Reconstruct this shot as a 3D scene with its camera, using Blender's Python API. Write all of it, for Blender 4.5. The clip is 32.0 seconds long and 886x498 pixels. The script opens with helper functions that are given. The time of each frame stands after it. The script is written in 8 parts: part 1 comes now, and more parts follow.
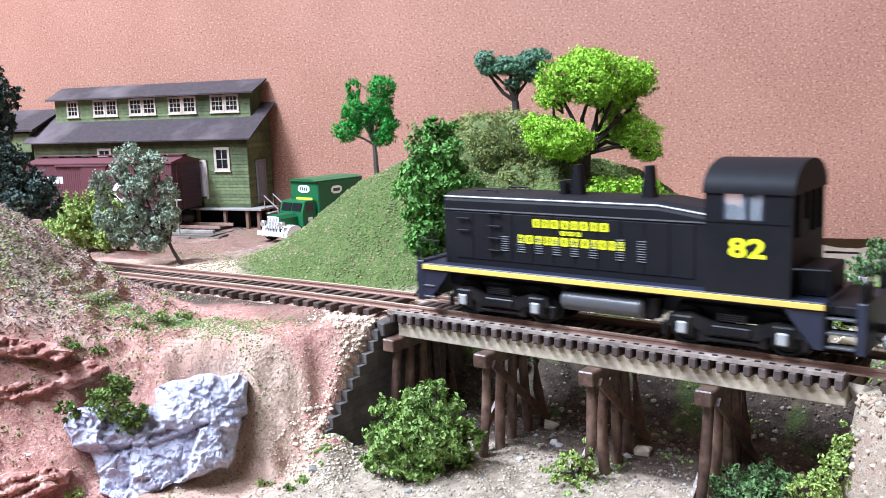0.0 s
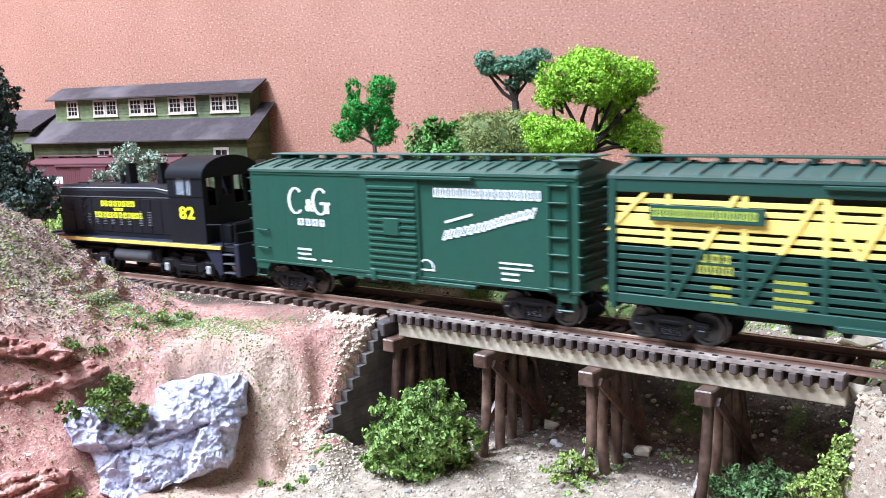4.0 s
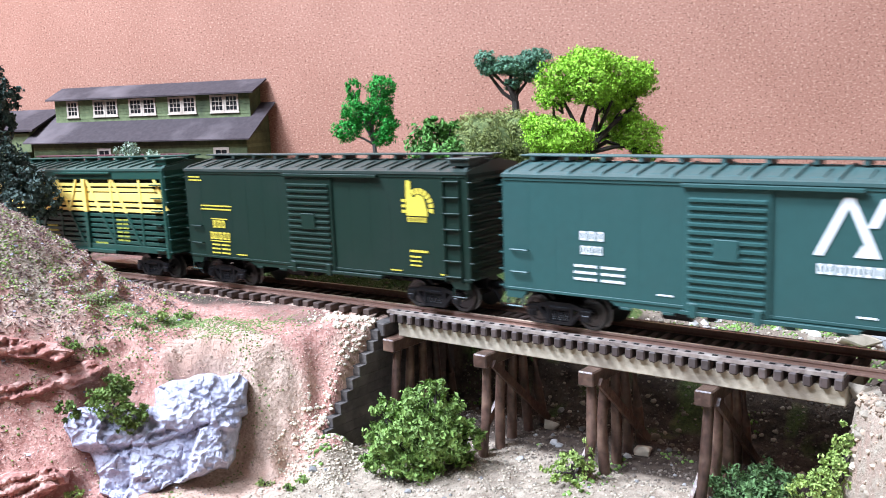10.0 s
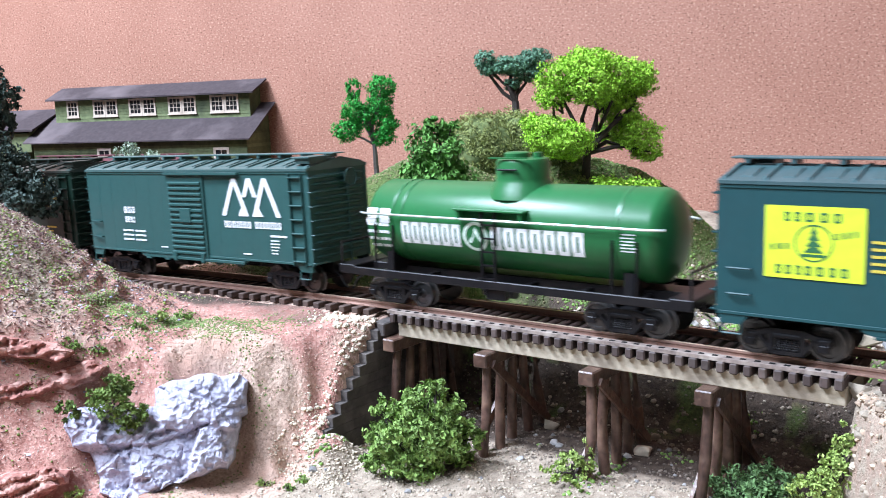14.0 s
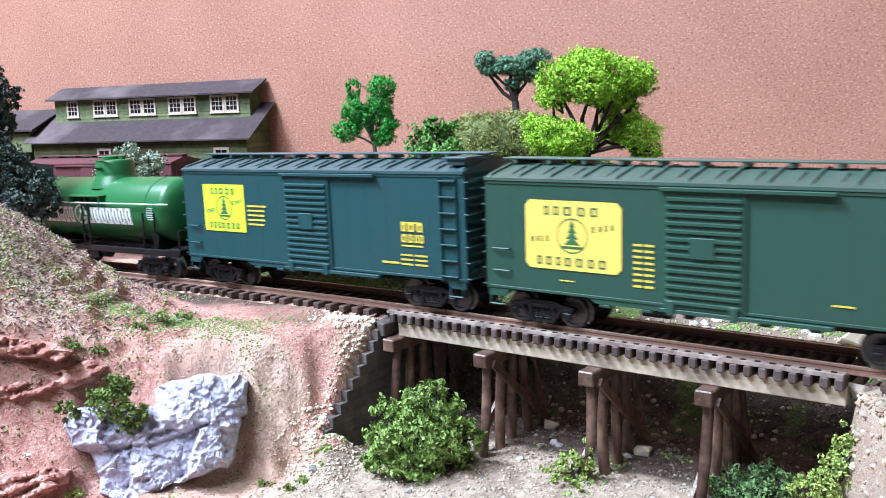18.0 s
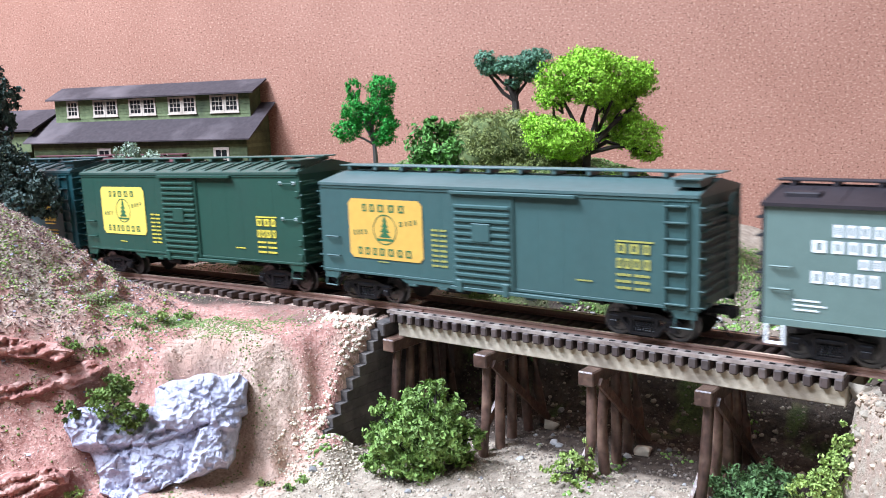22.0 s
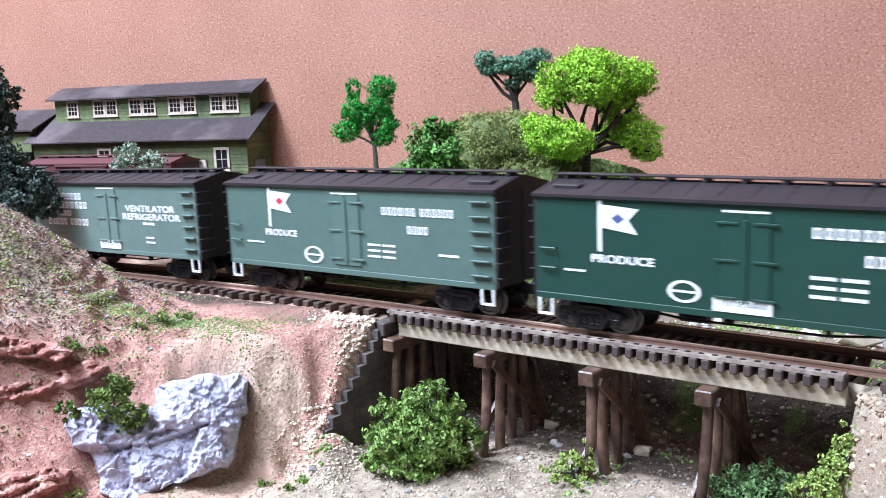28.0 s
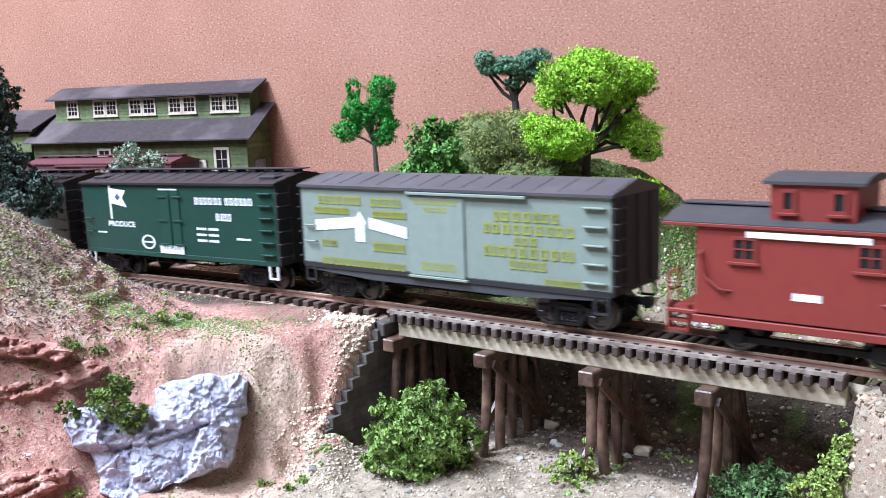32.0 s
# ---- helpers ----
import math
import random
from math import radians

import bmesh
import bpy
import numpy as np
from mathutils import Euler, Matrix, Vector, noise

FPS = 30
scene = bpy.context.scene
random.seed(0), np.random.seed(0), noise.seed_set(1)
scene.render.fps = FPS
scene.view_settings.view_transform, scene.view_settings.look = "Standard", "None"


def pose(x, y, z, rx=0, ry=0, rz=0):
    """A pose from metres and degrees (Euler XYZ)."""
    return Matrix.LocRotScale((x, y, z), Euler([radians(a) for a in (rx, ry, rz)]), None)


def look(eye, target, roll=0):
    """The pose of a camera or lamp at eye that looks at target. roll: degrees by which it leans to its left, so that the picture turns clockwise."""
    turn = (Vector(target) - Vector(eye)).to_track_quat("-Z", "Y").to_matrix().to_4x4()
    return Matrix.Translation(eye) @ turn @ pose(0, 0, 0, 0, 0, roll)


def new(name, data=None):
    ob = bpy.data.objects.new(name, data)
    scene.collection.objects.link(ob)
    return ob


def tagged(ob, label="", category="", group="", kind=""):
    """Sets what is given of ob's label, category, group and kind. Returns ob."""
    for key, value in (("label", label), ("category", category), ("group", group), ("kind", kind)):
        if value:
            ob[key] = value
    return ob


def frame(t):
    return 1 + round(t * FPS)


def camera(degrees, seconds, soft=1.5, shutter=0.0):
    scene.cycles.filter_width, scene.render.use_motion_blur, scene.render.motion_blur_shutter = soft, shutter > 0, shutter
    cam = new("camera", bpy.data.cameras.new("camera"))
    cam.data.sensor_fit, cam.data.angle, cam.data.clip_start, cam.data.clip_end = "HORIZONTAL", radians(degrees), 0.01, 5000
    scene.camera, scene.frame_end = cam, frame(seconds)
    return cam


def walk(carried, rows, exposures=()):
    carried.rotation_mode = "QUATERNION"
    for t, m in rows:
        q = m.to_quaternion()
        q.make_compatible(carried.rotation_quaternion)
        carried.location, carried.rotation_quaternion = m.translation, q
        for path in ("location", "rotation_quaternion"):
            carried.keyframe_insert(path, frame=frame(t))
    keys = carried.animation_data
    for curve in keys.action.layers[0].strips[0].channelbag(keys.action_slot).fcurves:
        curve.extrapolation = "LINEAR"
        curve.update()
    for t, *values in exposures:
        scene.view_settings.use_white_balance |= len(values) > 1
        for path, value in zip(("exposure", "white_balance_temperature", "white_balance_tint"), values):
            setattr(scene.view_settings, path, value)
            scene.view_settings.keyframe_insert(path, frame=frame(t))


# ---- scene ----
# A model railway at its true HO size. All lengths below are in millimetres and become metres in mesh().
MM = 0.001
EYE = (156.17, -257.07, 71.74)
AHEAD = Vector((-0.60327, 0.79753, 0.0))     # level direction of the view
ASIDE = Vector((0.79753, 0.60327, 0.0))      # level direction to its right
VIEW_TURN = 37.104


def at(u, d, z=0.0):
    """A point u mm aside and d mm ahead of the tripod, at height z over the rails."""
    p = Vector((EYE[0], EYE[1], 0)) + ASIDE * u + AHEAD * d
    return (p.x, p.y, z)


def mm(p):
    return tuple(c * MM for c in p)


cam = camera(51.6, 32.0, soft=0.95, shutter=0.75)
_cam_pose = Matrix.Translation(mm(EYE)) @ pose(0, 0, 0, 0, 0, VIEW_TURN) @ pose(0, 0, 0, 90 - 9.16, 0, 0) @ pose(0, 0, 0, 0, 0, -2.136)
# the film camera's automatic exposure wanders a little as dark and pale cars pass
walk(cam, [(0, _cam_pose), (32.0, _cam_pose)], exposures=[(0, 0.0), (3, 0.08), (6, -0.02), (7, -0.10), (8.5, 0.02), (10, 0.08), (12, 0.02), (14, 0.0), (17, 0.04), (20, 0.02), (22, -0.02), (23, -0.10), (25, -0.08), (28, -0.05), (31, -0.04), (32, -0.10)])

# ---------------------------------------------------------------- light
world = bpy.data.worlds.new("room_air")
scene.world = world
world.use_nodes = True
world.node_tree.nodes["Background"].inputs[0].default_value = (0.80, 0.86, 1.0, 1)
world.node_tree.nodes["Background"].inputs[1].default_value = 0.06


def lamp(name, p, target, size_x, size_y, power, colour):
    d = bpy.data.lights.new(name, "AREA")
    d.shape, d.size, d.size_y, d.energy, d.color = "RECTANGLE", size_x, size_y, power, colour
    ob = new(name, d)
    ob.matrix_world = look(p, target)
    return ob


lamp("ceiling_light_left", (-0.72, -0.58, 1.30), (-0.34, 0.02, 0), 0.5, 0.25, 70, (0.742, 0.878, 1.125))
lamp("ceiling_light_right", (-0.30, -1.20, 1.40), (-0.3, 0.0, 0), 1.2, 0.25, 46, (0.742, 0.878, 1.125))


# ---------------------------------------------------------------- materials
def nodes_of(m):
    return m.node_tree.nodes, m.node_tree.links


def material(name, colour, rough=0.6, metal=0.0, vary=0.12, grain=400.0, bump=0.15, stain=None, stain_amount=0.25, stain_scale=40.0, spec=0.5, island=0.0, coat=0.0):
    """A surface with grain and stains at two scales. Scales are per metre."""
    m = bpy.data.materials.new(name)
    m.use_nodes = True
    n, l = nodes_of(m)
    b = n["Principled BSDF"]
    b.inputs["Roughness"].default_value, b.inputs["Metallic"].default_value = rough, metal
    b.inputs["Specular IOR Level"].default_value = spec
    b.inputs["Coat Weight"].default_value = coat
    co = n.new("ShaderNodeTexCoord")
    fine, broad = n.new("ShaderNodeTexNoise"), n.new("ShaderNodeTexNoise")
    fine.inputs["Scale"].default_value, fine.inputs["Detail"].default_value = grain, 4
    broad.inputs["Scale"].default_value, broad.inputs["Detail"].default_value = stain_scale, 5
    geo = n.new("ShaderNodeNewGeometry")
    for t in (fine, broad):
        l.new(geo.outputs["Position"] if island else co.outputs["Object"], t.inputs["Vector"])
    c = colour
    ramp = n.new("ShaderNodeMix")
    ramp.data_type = "RGBA"
    ramp.inputs[6].default_value = tuple(max(0, x * (1 - vary)) for x in c) + (1,)
    ramp.inputs[7].default_value = tuple(min(1, x * (1 + vary)) for x in c) + (1,)
    l.new(fine.outputs["Fac"], ramp.inputs[0])
    out = ramp.outputs[2]
    if stain:
        mr = n.new("ShaderNodeMapRange")
        mr.inputs[1].default_value, mr.inputs[2].default_value = 0.48, 0.72
        mr.inputs[3].default_value, mr.inputs[4].default_value = 0.0, stain_amount
        l.new(broad.outputs["Fac"], mr.inputs[0])
        mx = n.new("ShaderNodeMix")
        mx.data_type = "RGBA"
        mx.inputs[7].default_value = tuple(stain) + (1,)
        l.new(mr.outputs[0], mx.inputs[0])
        l.new(out, mx.inputs[6])
        out = mx.outputs[2]
    if island:
        hsv = n.new("ShaderNodeHueSaturation")
        v = n.new("ShaderNodeMapRange")
        v.inputs[3].default_value, v.inputs[4].default_value = 1 - island, 1 + island
        info = n.new("ShaderNodeObjectInfo")
        add = n.new("ShaderNodeMath")
        add.operation = "ADD"
        fr = n.new("ShaderNodeMath")
        fr.operation = "FRACT"
        l.new(geo.outputs["Random Per Island"], add.inputs[0])
        l.new(info.outputs["Random"], add.inputs[1])
        l.new(add.outputs[0], fr.inputs[0])
        l.new(fr.outputs[0], v.inputs[0])
        l.new(v.outputs[0], hsv.inputs["Value"])
        l.new(out, hsv.inputs["Color"])
        out = hsv.outputs["Color"]
    l.new(out, b.inputs["Base Color"])
    bp = n.new("ShaderNodeBump")
    bp.inputs["Strength"].default_value, bp.inputs["Distance"].default_value = bump, 0.0006
    l.new(fine.outputs["Fac"], bp.inputs["Height"])
    l.new(bp.outputs["Normal"], b.inputs["Normal"])
    return m


def leaf_material(name, colour, vary=0.45):
    m = material(name, colour, rough=0.65, vary=0.25, grain=250, bump=0.0, stain_scale=60, stain=tuple(c * 0.5 for c in colour), stain_amount=0.5, island=vary, spec=0.3)
    m.node_tree.nodes["Principled BSDF"].inputs["Subsurface Weight"].default_value = 0.0
    return m


def ground_material():
    """Red clay, tan grit and green turf, mixed by the attribute 'cover' (x: turf, y: clay) and noise."""
    m = bpy.data.materials.new("scenic_ground")
    m.use_nodes = True
    n, l = nodes_of(m)
    b = n["Principled BSDF"]
    b.inputs["Roughness"].default_value, b.inputs["Specular IOR Level"].default_value = 0.95, 0.15
    co = n.new("ShaderNodeTexCoord")
    at_ = n.new("ShaderNodeAttribute")
    at_.attribute_name = "cover"
    sep = n.new("ShaderNodeSeparateColor")
    l.new(at_.outputs["Color"], sep.inputs[0])

    def noise_(scale, detail=5):
        t = n.new("ShaderNodeTexNoise")
        t.inputs["Scale"].default_value, t.inputs["Detail"].default_value = scale, detail
        t.inputs["Roughness"].default_value = 0.65
        l.new(co.outputs["Object"], t.inputs["Vector"])
        return t.outputs["Fac"]

    def mix(a, b_, f):
        x = n.new("ShaderNodeMix")
        x.data_type = "RGBA"
        for k, v in ((6, a), (7, b_)):
            if isinstance(v, tuple):
                x.inputs[k].default_value = v + (1,)
            else:
                l.new(v, x.inputs[k])
        l.new(f, x.inputs[0])
        return x.outputs[2]

    def ramped(v, lo, hi):
        r = n.new("ShaderNodeMapRange")
        r.inputs[1].default_value, r.inputs[2].default_value = lo, hi
        l.new(v, r.inputs[0])
        return r.outputs[0]

    def plus(a, b_, k):
        x = n.new("ShaderNodeMath")
        x.operation = "MULTIPLY_ADD"
        l.new(b_, x.inputs[0])
        x.inputs[1].default_value = k
        l.new(a, x.inputs[2])
        return x.outputs[0]

    fine, mid, broad = noise_(900), noise_(220), noise_(45)
    grit = mix((0.36, 0.245, 0.185), (0.70, 0.505, 0.395), ramped(fine, 0.33, 0.68))
    grit = mix(grit, (0.54, 0.335, 0.255), ramped(broad, 0.42, 0.62))
    clay = mix((0.27, 0.112, 0.088), (0.53, 0.290, 0.232), ramped(plus(mid, fine, 0.4), 0.46, 0.86))
    clay = mix(clay, (0.66, 0.49, 0.41), ramped(fine, 0.55, 0.75))
    turf = mix((0.045, 0.075, 0.018), (0.15, 0.20, 0.065), ramped(fine, 0.3, 0.7))
    turf = mix(turf, (0.24, 0.18, 0.10), ramped(mid, 0.55, 0.8))
    dry = mix((0.23, 0.17, 0.125), (0.46, 0.375, 0.285), ramped(mid, 0.3, 0.7))
    dry = mix(dry, (0.52, 0.45, 0.37), ramped(fine, 0.6, 0.8))
    f1 = ramped(plus(sep.outputs[1], mid, 0.55), 0.66, 0.9)
    f2 = ramped(plus(sep.outputs[0], mid, 0.6), 0.72, 0.95)
    f3 = ramped(plus(sep.outputs[2], mid, 0.5), 0.66, 0.9)
    # alpha of 'cover': dark earth, and the shade painted under the trestle deck
    dark_tone = mix((0.048, 0.034, 0.027), (0.15, 0.112, 0.085), ramped(mid, 0.35, 0.75))
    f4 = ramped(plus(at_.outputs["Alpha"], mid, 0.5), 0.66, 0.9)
    c = mix(mix(mix(mix(grit, clay, f1), dry, f3), dark_tone, f4), turf, f2)
    l.new(c, b.inputs["Base Color"])
    bp = n.new("ShaderNodeBump")
    bp.inputs["Strength"].default_value, bp.inputs["Distance"].default_value = 0.8, 0.0012
    l.new(plus(fine, mid, 1.0), bp.inputs["Height"])
    l.new(bp.outputs["Normal"], b.inputs["Normal"])
    return m


def board_material():
    """Pinkish-brown pressed board with dark flecks and short pale fibres."""
    m = bpy.data.materials.new("pressed_board")
    m.use_nodes = True
    n, l = nodes_of(m)
    b = n["Principled BSDF"]
    b.inputs["Roughness"].default_value, b.inputs["Specular IOR Level"].default_value = 0.55, 0.35
    co = n.new("ShaderNodeTexCoord")

    def tex(scale, detail, sx=1.0):
        mp = n.new("ShaderNodeMapping")
        mp.inputs["Scale"].default_value = (sx, sx, 1)
        l.new(co.outputs["Object"], mp.inputs["Vector"])
        t = n.new("ShaderNodeTexNoise")
        t.inputs["Scale"].default_value, t.inputs["Detail"].default_value = scale, detail
        l.new(mp.outputs[0], t.inputs["Vector"])
        return t.outputs["Fac"]

    def mix(a, b_, f, lo, hi):
        r = n.new("ShaderNodeMapRange")
        r.inputs[1].default_value, r.inputs[2].default_value = lo, hi
        l.new(f, r.inputs[0])
        x = n.new("ShaderNodeMix")
        x.data_type = "RGBA"
        if isinstance(a, tuple):
            x.inputs[6].default_value = a + (1,)
        else:
            l.new(a, x.inputs[6])
        x.inputs[7].default_value = b_ + (1,)
        l.new(r.outputs[0], x.inputs[0])
        return x.outputs[2]

    c = mix((0.318, 0.145, 0.099), (0.382, 0.184, 0.129), tex(14, 5), 0.3, 0.7)
    c = mix(c, (0.52, 0.300, 0.208), tex(880, 4, 0.6), 0.52, 0.68)
    c = mix(c, (0.17, 0.070, 0.043), tex(820, 4, 0.75), 0.555, 0.67)
    c = mix(c, (0.26, 0.115, 0.072), tex(2100, 2), 0.56, 0.72)
    l.new(c, b.inputs["Base Color"])
    bp = n.new("ShaderNodeBump")
    bp.inputs["Strength"].default_value, bp.inputs["Distance"].default_value = 0.15, 0.0005
    l.new(tex(500, 3), bp.inputs["Height"])
    l.new(bp.outputs["Normal"], b.inputs["Normal"])
    return m


M_GROUND, M_BOARD = ground_material(), board_material()
M_WALL = material("room_wall_paint", (0.62, 0.58, 0.52), 0.8, grain=60, stain_scale=2)
M_CEIL = material("room_ceiling_paint", (0.78, 0.77, 0.74), 0.9, grain=60, stain_scale=2)
M_FLOOR = material("room_floor_carpet", (0.16, 0.15, 0.15), 0.95, grain=300, stain_scale=5)
M_BENCH = material("benchwork_wood", (0.38, 0.25, 0.14), 0.7, grain=120, stain_scale=10)
M_RAIL = material("rusty_rail_side", (0.34, 0.20, 0.155), 0.6, 0.1, 0.25, 900, 0.3, (0.30, 0.17, 0.11), 0.5)
M_RAILTOP = material("worn_rail_head", (0.72, 0.54, 0.40), 0.35, 0.3, 0.1, 600, 0.05)
M_TIE = material("creosoted_tie", (0.070, 0.041, 0.031), 0.75, 0, 0.35, 500, 0.4, (0.12, 0.085, 0.065), 0.5, 90, island=0.4)
M_BTIE = material("weathered_bridge_tie", (0.056, 0.037, 0.032), 0.7, 0, 0.3, 600, 0.4, (0.17, 0.13, 0.11), 0.5, 80, island=0.35)
M_GUARD = material("guard_timber", (0.215, 0.165, 0.140), 0.6, 0, 0.9, 620, 0.5, (0.44, 0.37, 0.31), 0.8, 170)
M_STRINGER = material("sun_bleached_stringer", (0.43, 0.36, 0.265), 0.8, 0, 0.45, 500, 0.5, (0.19, 0.145, 0.105), 0.8, 75)
M_PILE = material("trestle_pile", (0.082, 0.043, 0.031), 0.4, 0, 0.9, 520, 0.6, (0.24, 0.145, 0.10), 0.7, 150, island=0.35)
M_ABUT = material("dark_abutment_timber", (0.072, 0.060, 0.054), 0.9, 0, 0.5, 500, 0.7, (0.21, 0.175, 0.15), 0.6, 90, island=0.14)
M_ROCK = material("pale_rock_casting", (0.425, 0.415, 0.50), 0.85, 0, 0.45, 700, 1.0, (0.27, 0.26, 0.33), 0.7, 60, spec=0.2)
M_STONE = material("tan_rubble", (0.40, 0.33, 0.25), 0.85, 0, 0.3, 400, 0.4, (0.33, 0.25, 0.17), 0.5, 80, island=0.45)
M_GREYSTONE = material("grey_rubble", (0.28, 0.265, 0.25), 0.8, 0, 0.3, 400, 0.4, (0.22, 0.20, 0.19), 0.5, 80, island=0.45)
M_TRUCKS = material("grimy_black_plastic", (0.0085, 0.008, 0.009), 0.38, 0, 0.3, 500, 0.15, (0.035, 0.028, 0.024), 0.3, 140, spec=0.2)
M_WHEEL = material("bright_steel_wheel", (0.10, 0.097, 0.095), 0.28, 0.8, 0.3, 400, 0.05)
M_BLACK = material("satin_black_paint", (0.0085, 0.0082, 0.010), 0.6, 0, 0.25, 300, 0.08, (0.022, 0.020, 0.022), 0.4, 30, spec=0.14)
M_GLASS = bpy.data.materials.new("window_glass")
M_GLASS.use_nodes = True
_g = M_GLASS.node_tree.nodes["Principled BSDF"]
_g.inputs["Transmission Weight"].default_value, _g.inputs["Roughness"].default_value, _g.inputs["Base Color"].default_value = 0.9, 0.08, (0.80, 0.86, 0.92, 1)
M_DARKGLASS = material("dark_window", (0.012, 0.013, 0.014), 0.15, 0, 0.1, 100, 0.02)
M_WHITE = material("white_lettering", (0.80, 0.81, 0.80), 0.6, 0, 0.06, 600, 0.05)
M_YELLOW = material("yellow_lettering", (0.68, 0.54, 0.065), 0.55, 0, 0.08, 600, 0.05)


def paint(name, colour, rough=0.45, dirt=0.25):
    colour = tuple(min(0.9, x * 1.3) for x in colour)
    return material(name, colour, rough, 0, 0.12, 350, 0.06, tuple(c * 0.55 + 0.02 for c in colour), dirt, 45, spec=0.32)


# ---------------------------------------------------------------- mesh helpers
class Geo:
    """Collects faces in millimetres for one mesh."""

    def __init__(self):
        self.v, self.f, self.cuts = [], [], []

    def add(self, vs, fs):
        k = len(self.v)
        self.v += [tuple(p) for p in vs]
        self.f += [tuple(i + k for i in f) for f in fs]
        return self

    def box(self, x0, x1, y0, y1, z0, z1, c=0.0):
        """A box between the given planes, its edges chamfered by c."""
        if c <= 0:
            return self.add([(x, y, z) for x in (x0, x1) for y in (y0, y1) for z in (z0, z1)],
                            [(0, 1, 3, 2), (4, 6, 7, 5), (0, 4, 5, 1), (2, 3, 7, 6), (0, 2, 6, 4), (1, 5, 7, 3)])
        c = min(c, (x1 - x0) * 0.45, (y1 - y0) * 0.45, (z1 - z0) * 0.45)
        k = len(self.v)
        for sx in (0, 1):
            for sy in (0, 1):
                for sz in (0, 1):
                    x, y, z = (x0, x1)[sx], (y0, y1)[sy], (z0, z1)[sz]
                    dx, dy, dz = (c, -c)[sx], (c, -c)[sy], (c, -c)[sz]
                    self.v += [(x, y + dy, z + dz), (x + dx, y, z + dz), (x + dx, y + dy, z)]
        i = lambda a, b, d, w: k + (a * 4 + b * 2 + d) * 3 + w
        F = self.f
        for s in (0, 1):
            F.append((i(s, 0, 0, 0), i(s, 0, 1, 0), i(s, 1, 1, 0), i(s, 1, 0, 0)))
            F.append((i(0, s, 0, 1), i(0, s, 1, 1), i(1, s, 1, 1), i(1, s, 0, 1)))
            F.append((i(0, 0, s, 2), i(0, 1, s, 2), i(1, 1, s, 2), i(1, 0, s, 2)))
        for a in (0, 1):
            for b in (0, 1):
                F.append((i(a, b, 0, 0), i(a, b, 1, 0), i(a, b, 1, 1), i(a, b, 0, 1)))
                F.append((i(a, 0, b, 0), i(a, 1, b, 0), i(a, 1, b, 2), i(a, 0, b, 2)))
                F.append((i(0, a, b, 1), i(1, a, b, 1), i(1, a, b, 2), i(0, a, b, 2)))
                for d in (0, 1):
                    F.append((i(a, b, d, 0), i(a, b, d, 1), i(a, b, d, 2)))
        return self

    def tube(self, pts, radii, n=8, caps=True):
        """A round bar through the points."""
        k = len(self.v)
        pts = [Vector(p) for p in pts]
        if not isinstance(radii, (list, tuple)):
            radii = [radii] * len(pts)
        for j, p in enumerate(pts):
            d = (pts[min(j + 1, len(pts) - 1)] - pts[max(j - 1, 0)]).normalized()
            a = d.orthogonal().normalized() if abs(d.z) > 0.99 else d.cross(Vector((0, 0, 1))).normalized()
            b = d.cross(a)
            for i in range(n):
                t = 2 * math.pi * i / n
                self.v.append(tuple(p + (a * math.cos(t) + b * math.sin(t)) * radii[j]))
        for j in range(len(pts) - 1):
            for i in range(n):
                q = (i + 1) % n
                self.f.append((k + j * n + i, k + j * n + q, k + (j + 1) * n + q, k + (j + 1) * n + i))
        if caps:
            self.f.append(tuple(k + i for i in reversed(range(n))))
            self.f.append(tuple(k + (len(pts) - 1) * n + i for i in range(n)))
        return self

    def prism(self, outline, axis, a, b):
        """The outline (two coordinates in the other axes' order) pulled along an axis from a to b."""
        n = len(outline)
        put = {"x": lambda p, w: (w, p[0], p[1]), "y": lambda p, w: (p[0], w, p[1]), "z": lambda p, w: (p[0], p[1], w)}[axis]
        vs = [put(p, a) for p in outline] + [put(p, b) for p in outline]
        fs = [tuple(range(n)), tuple(range(2 * n - 1, n - 1, -1))]
        fs += [(i, (i + 1) % n, n + (i + 1) % n, n + i) for i in range(n)]
        return self.add(vs, fs)

    def lathe(self, profile, axis="x", n=24, centre=(0, 0, 0)):
        """Turns (along, radius) pairs round an axis through the centre."""
        k = len(self.v)
        for a, r in profile:
            for i in range(n):
                t = 2 * math.pi * i / n
                c, s = r * math.cos(t), r * math.sin(t)
                p = {"x": (a, c, s), "y": (c, a, s), "z": (c, s, a)}[axis]
                self.v.append((p[0] + centre[0], p[1] + centre[1], p[2] + centre[2]))
        for j in range(len(profile) - 1):
            for i in range(n):
                q = (i + 1) % n
                self.f.append((k + j * n + i, k + j * n + q, k + (j + 1) * n + q, k + (j + 1) * n + i))
        self.f.append(tuple(k + i for i in range(n)))
        self.f.append(tuple(k + (len(profile) - 1) * n + i for i in range(n)))
        return self

    def mesh(self, name, mat, smooth=False, angle=35):
        me = bpy.data.meshes.new(name)
        me.from_pydata([mm(p) for p in self.v], [], self.f)
        bm = bmesh.new()
        bm.from_mesh(me)
        bmesh.ops.recalc_face_normals(bm, faces=bm.faces)
        if smooth:
            for f in bm.faces:
                f.smooth = True
            for e in bm.edges:
                if len(e.link_faces) == 2 and e.calc_face_angle() > radians(angle):
                    e.smooth = False
        bm.to_mesh(me)
        bm.free()
        me.materials.append(mat)
        return me


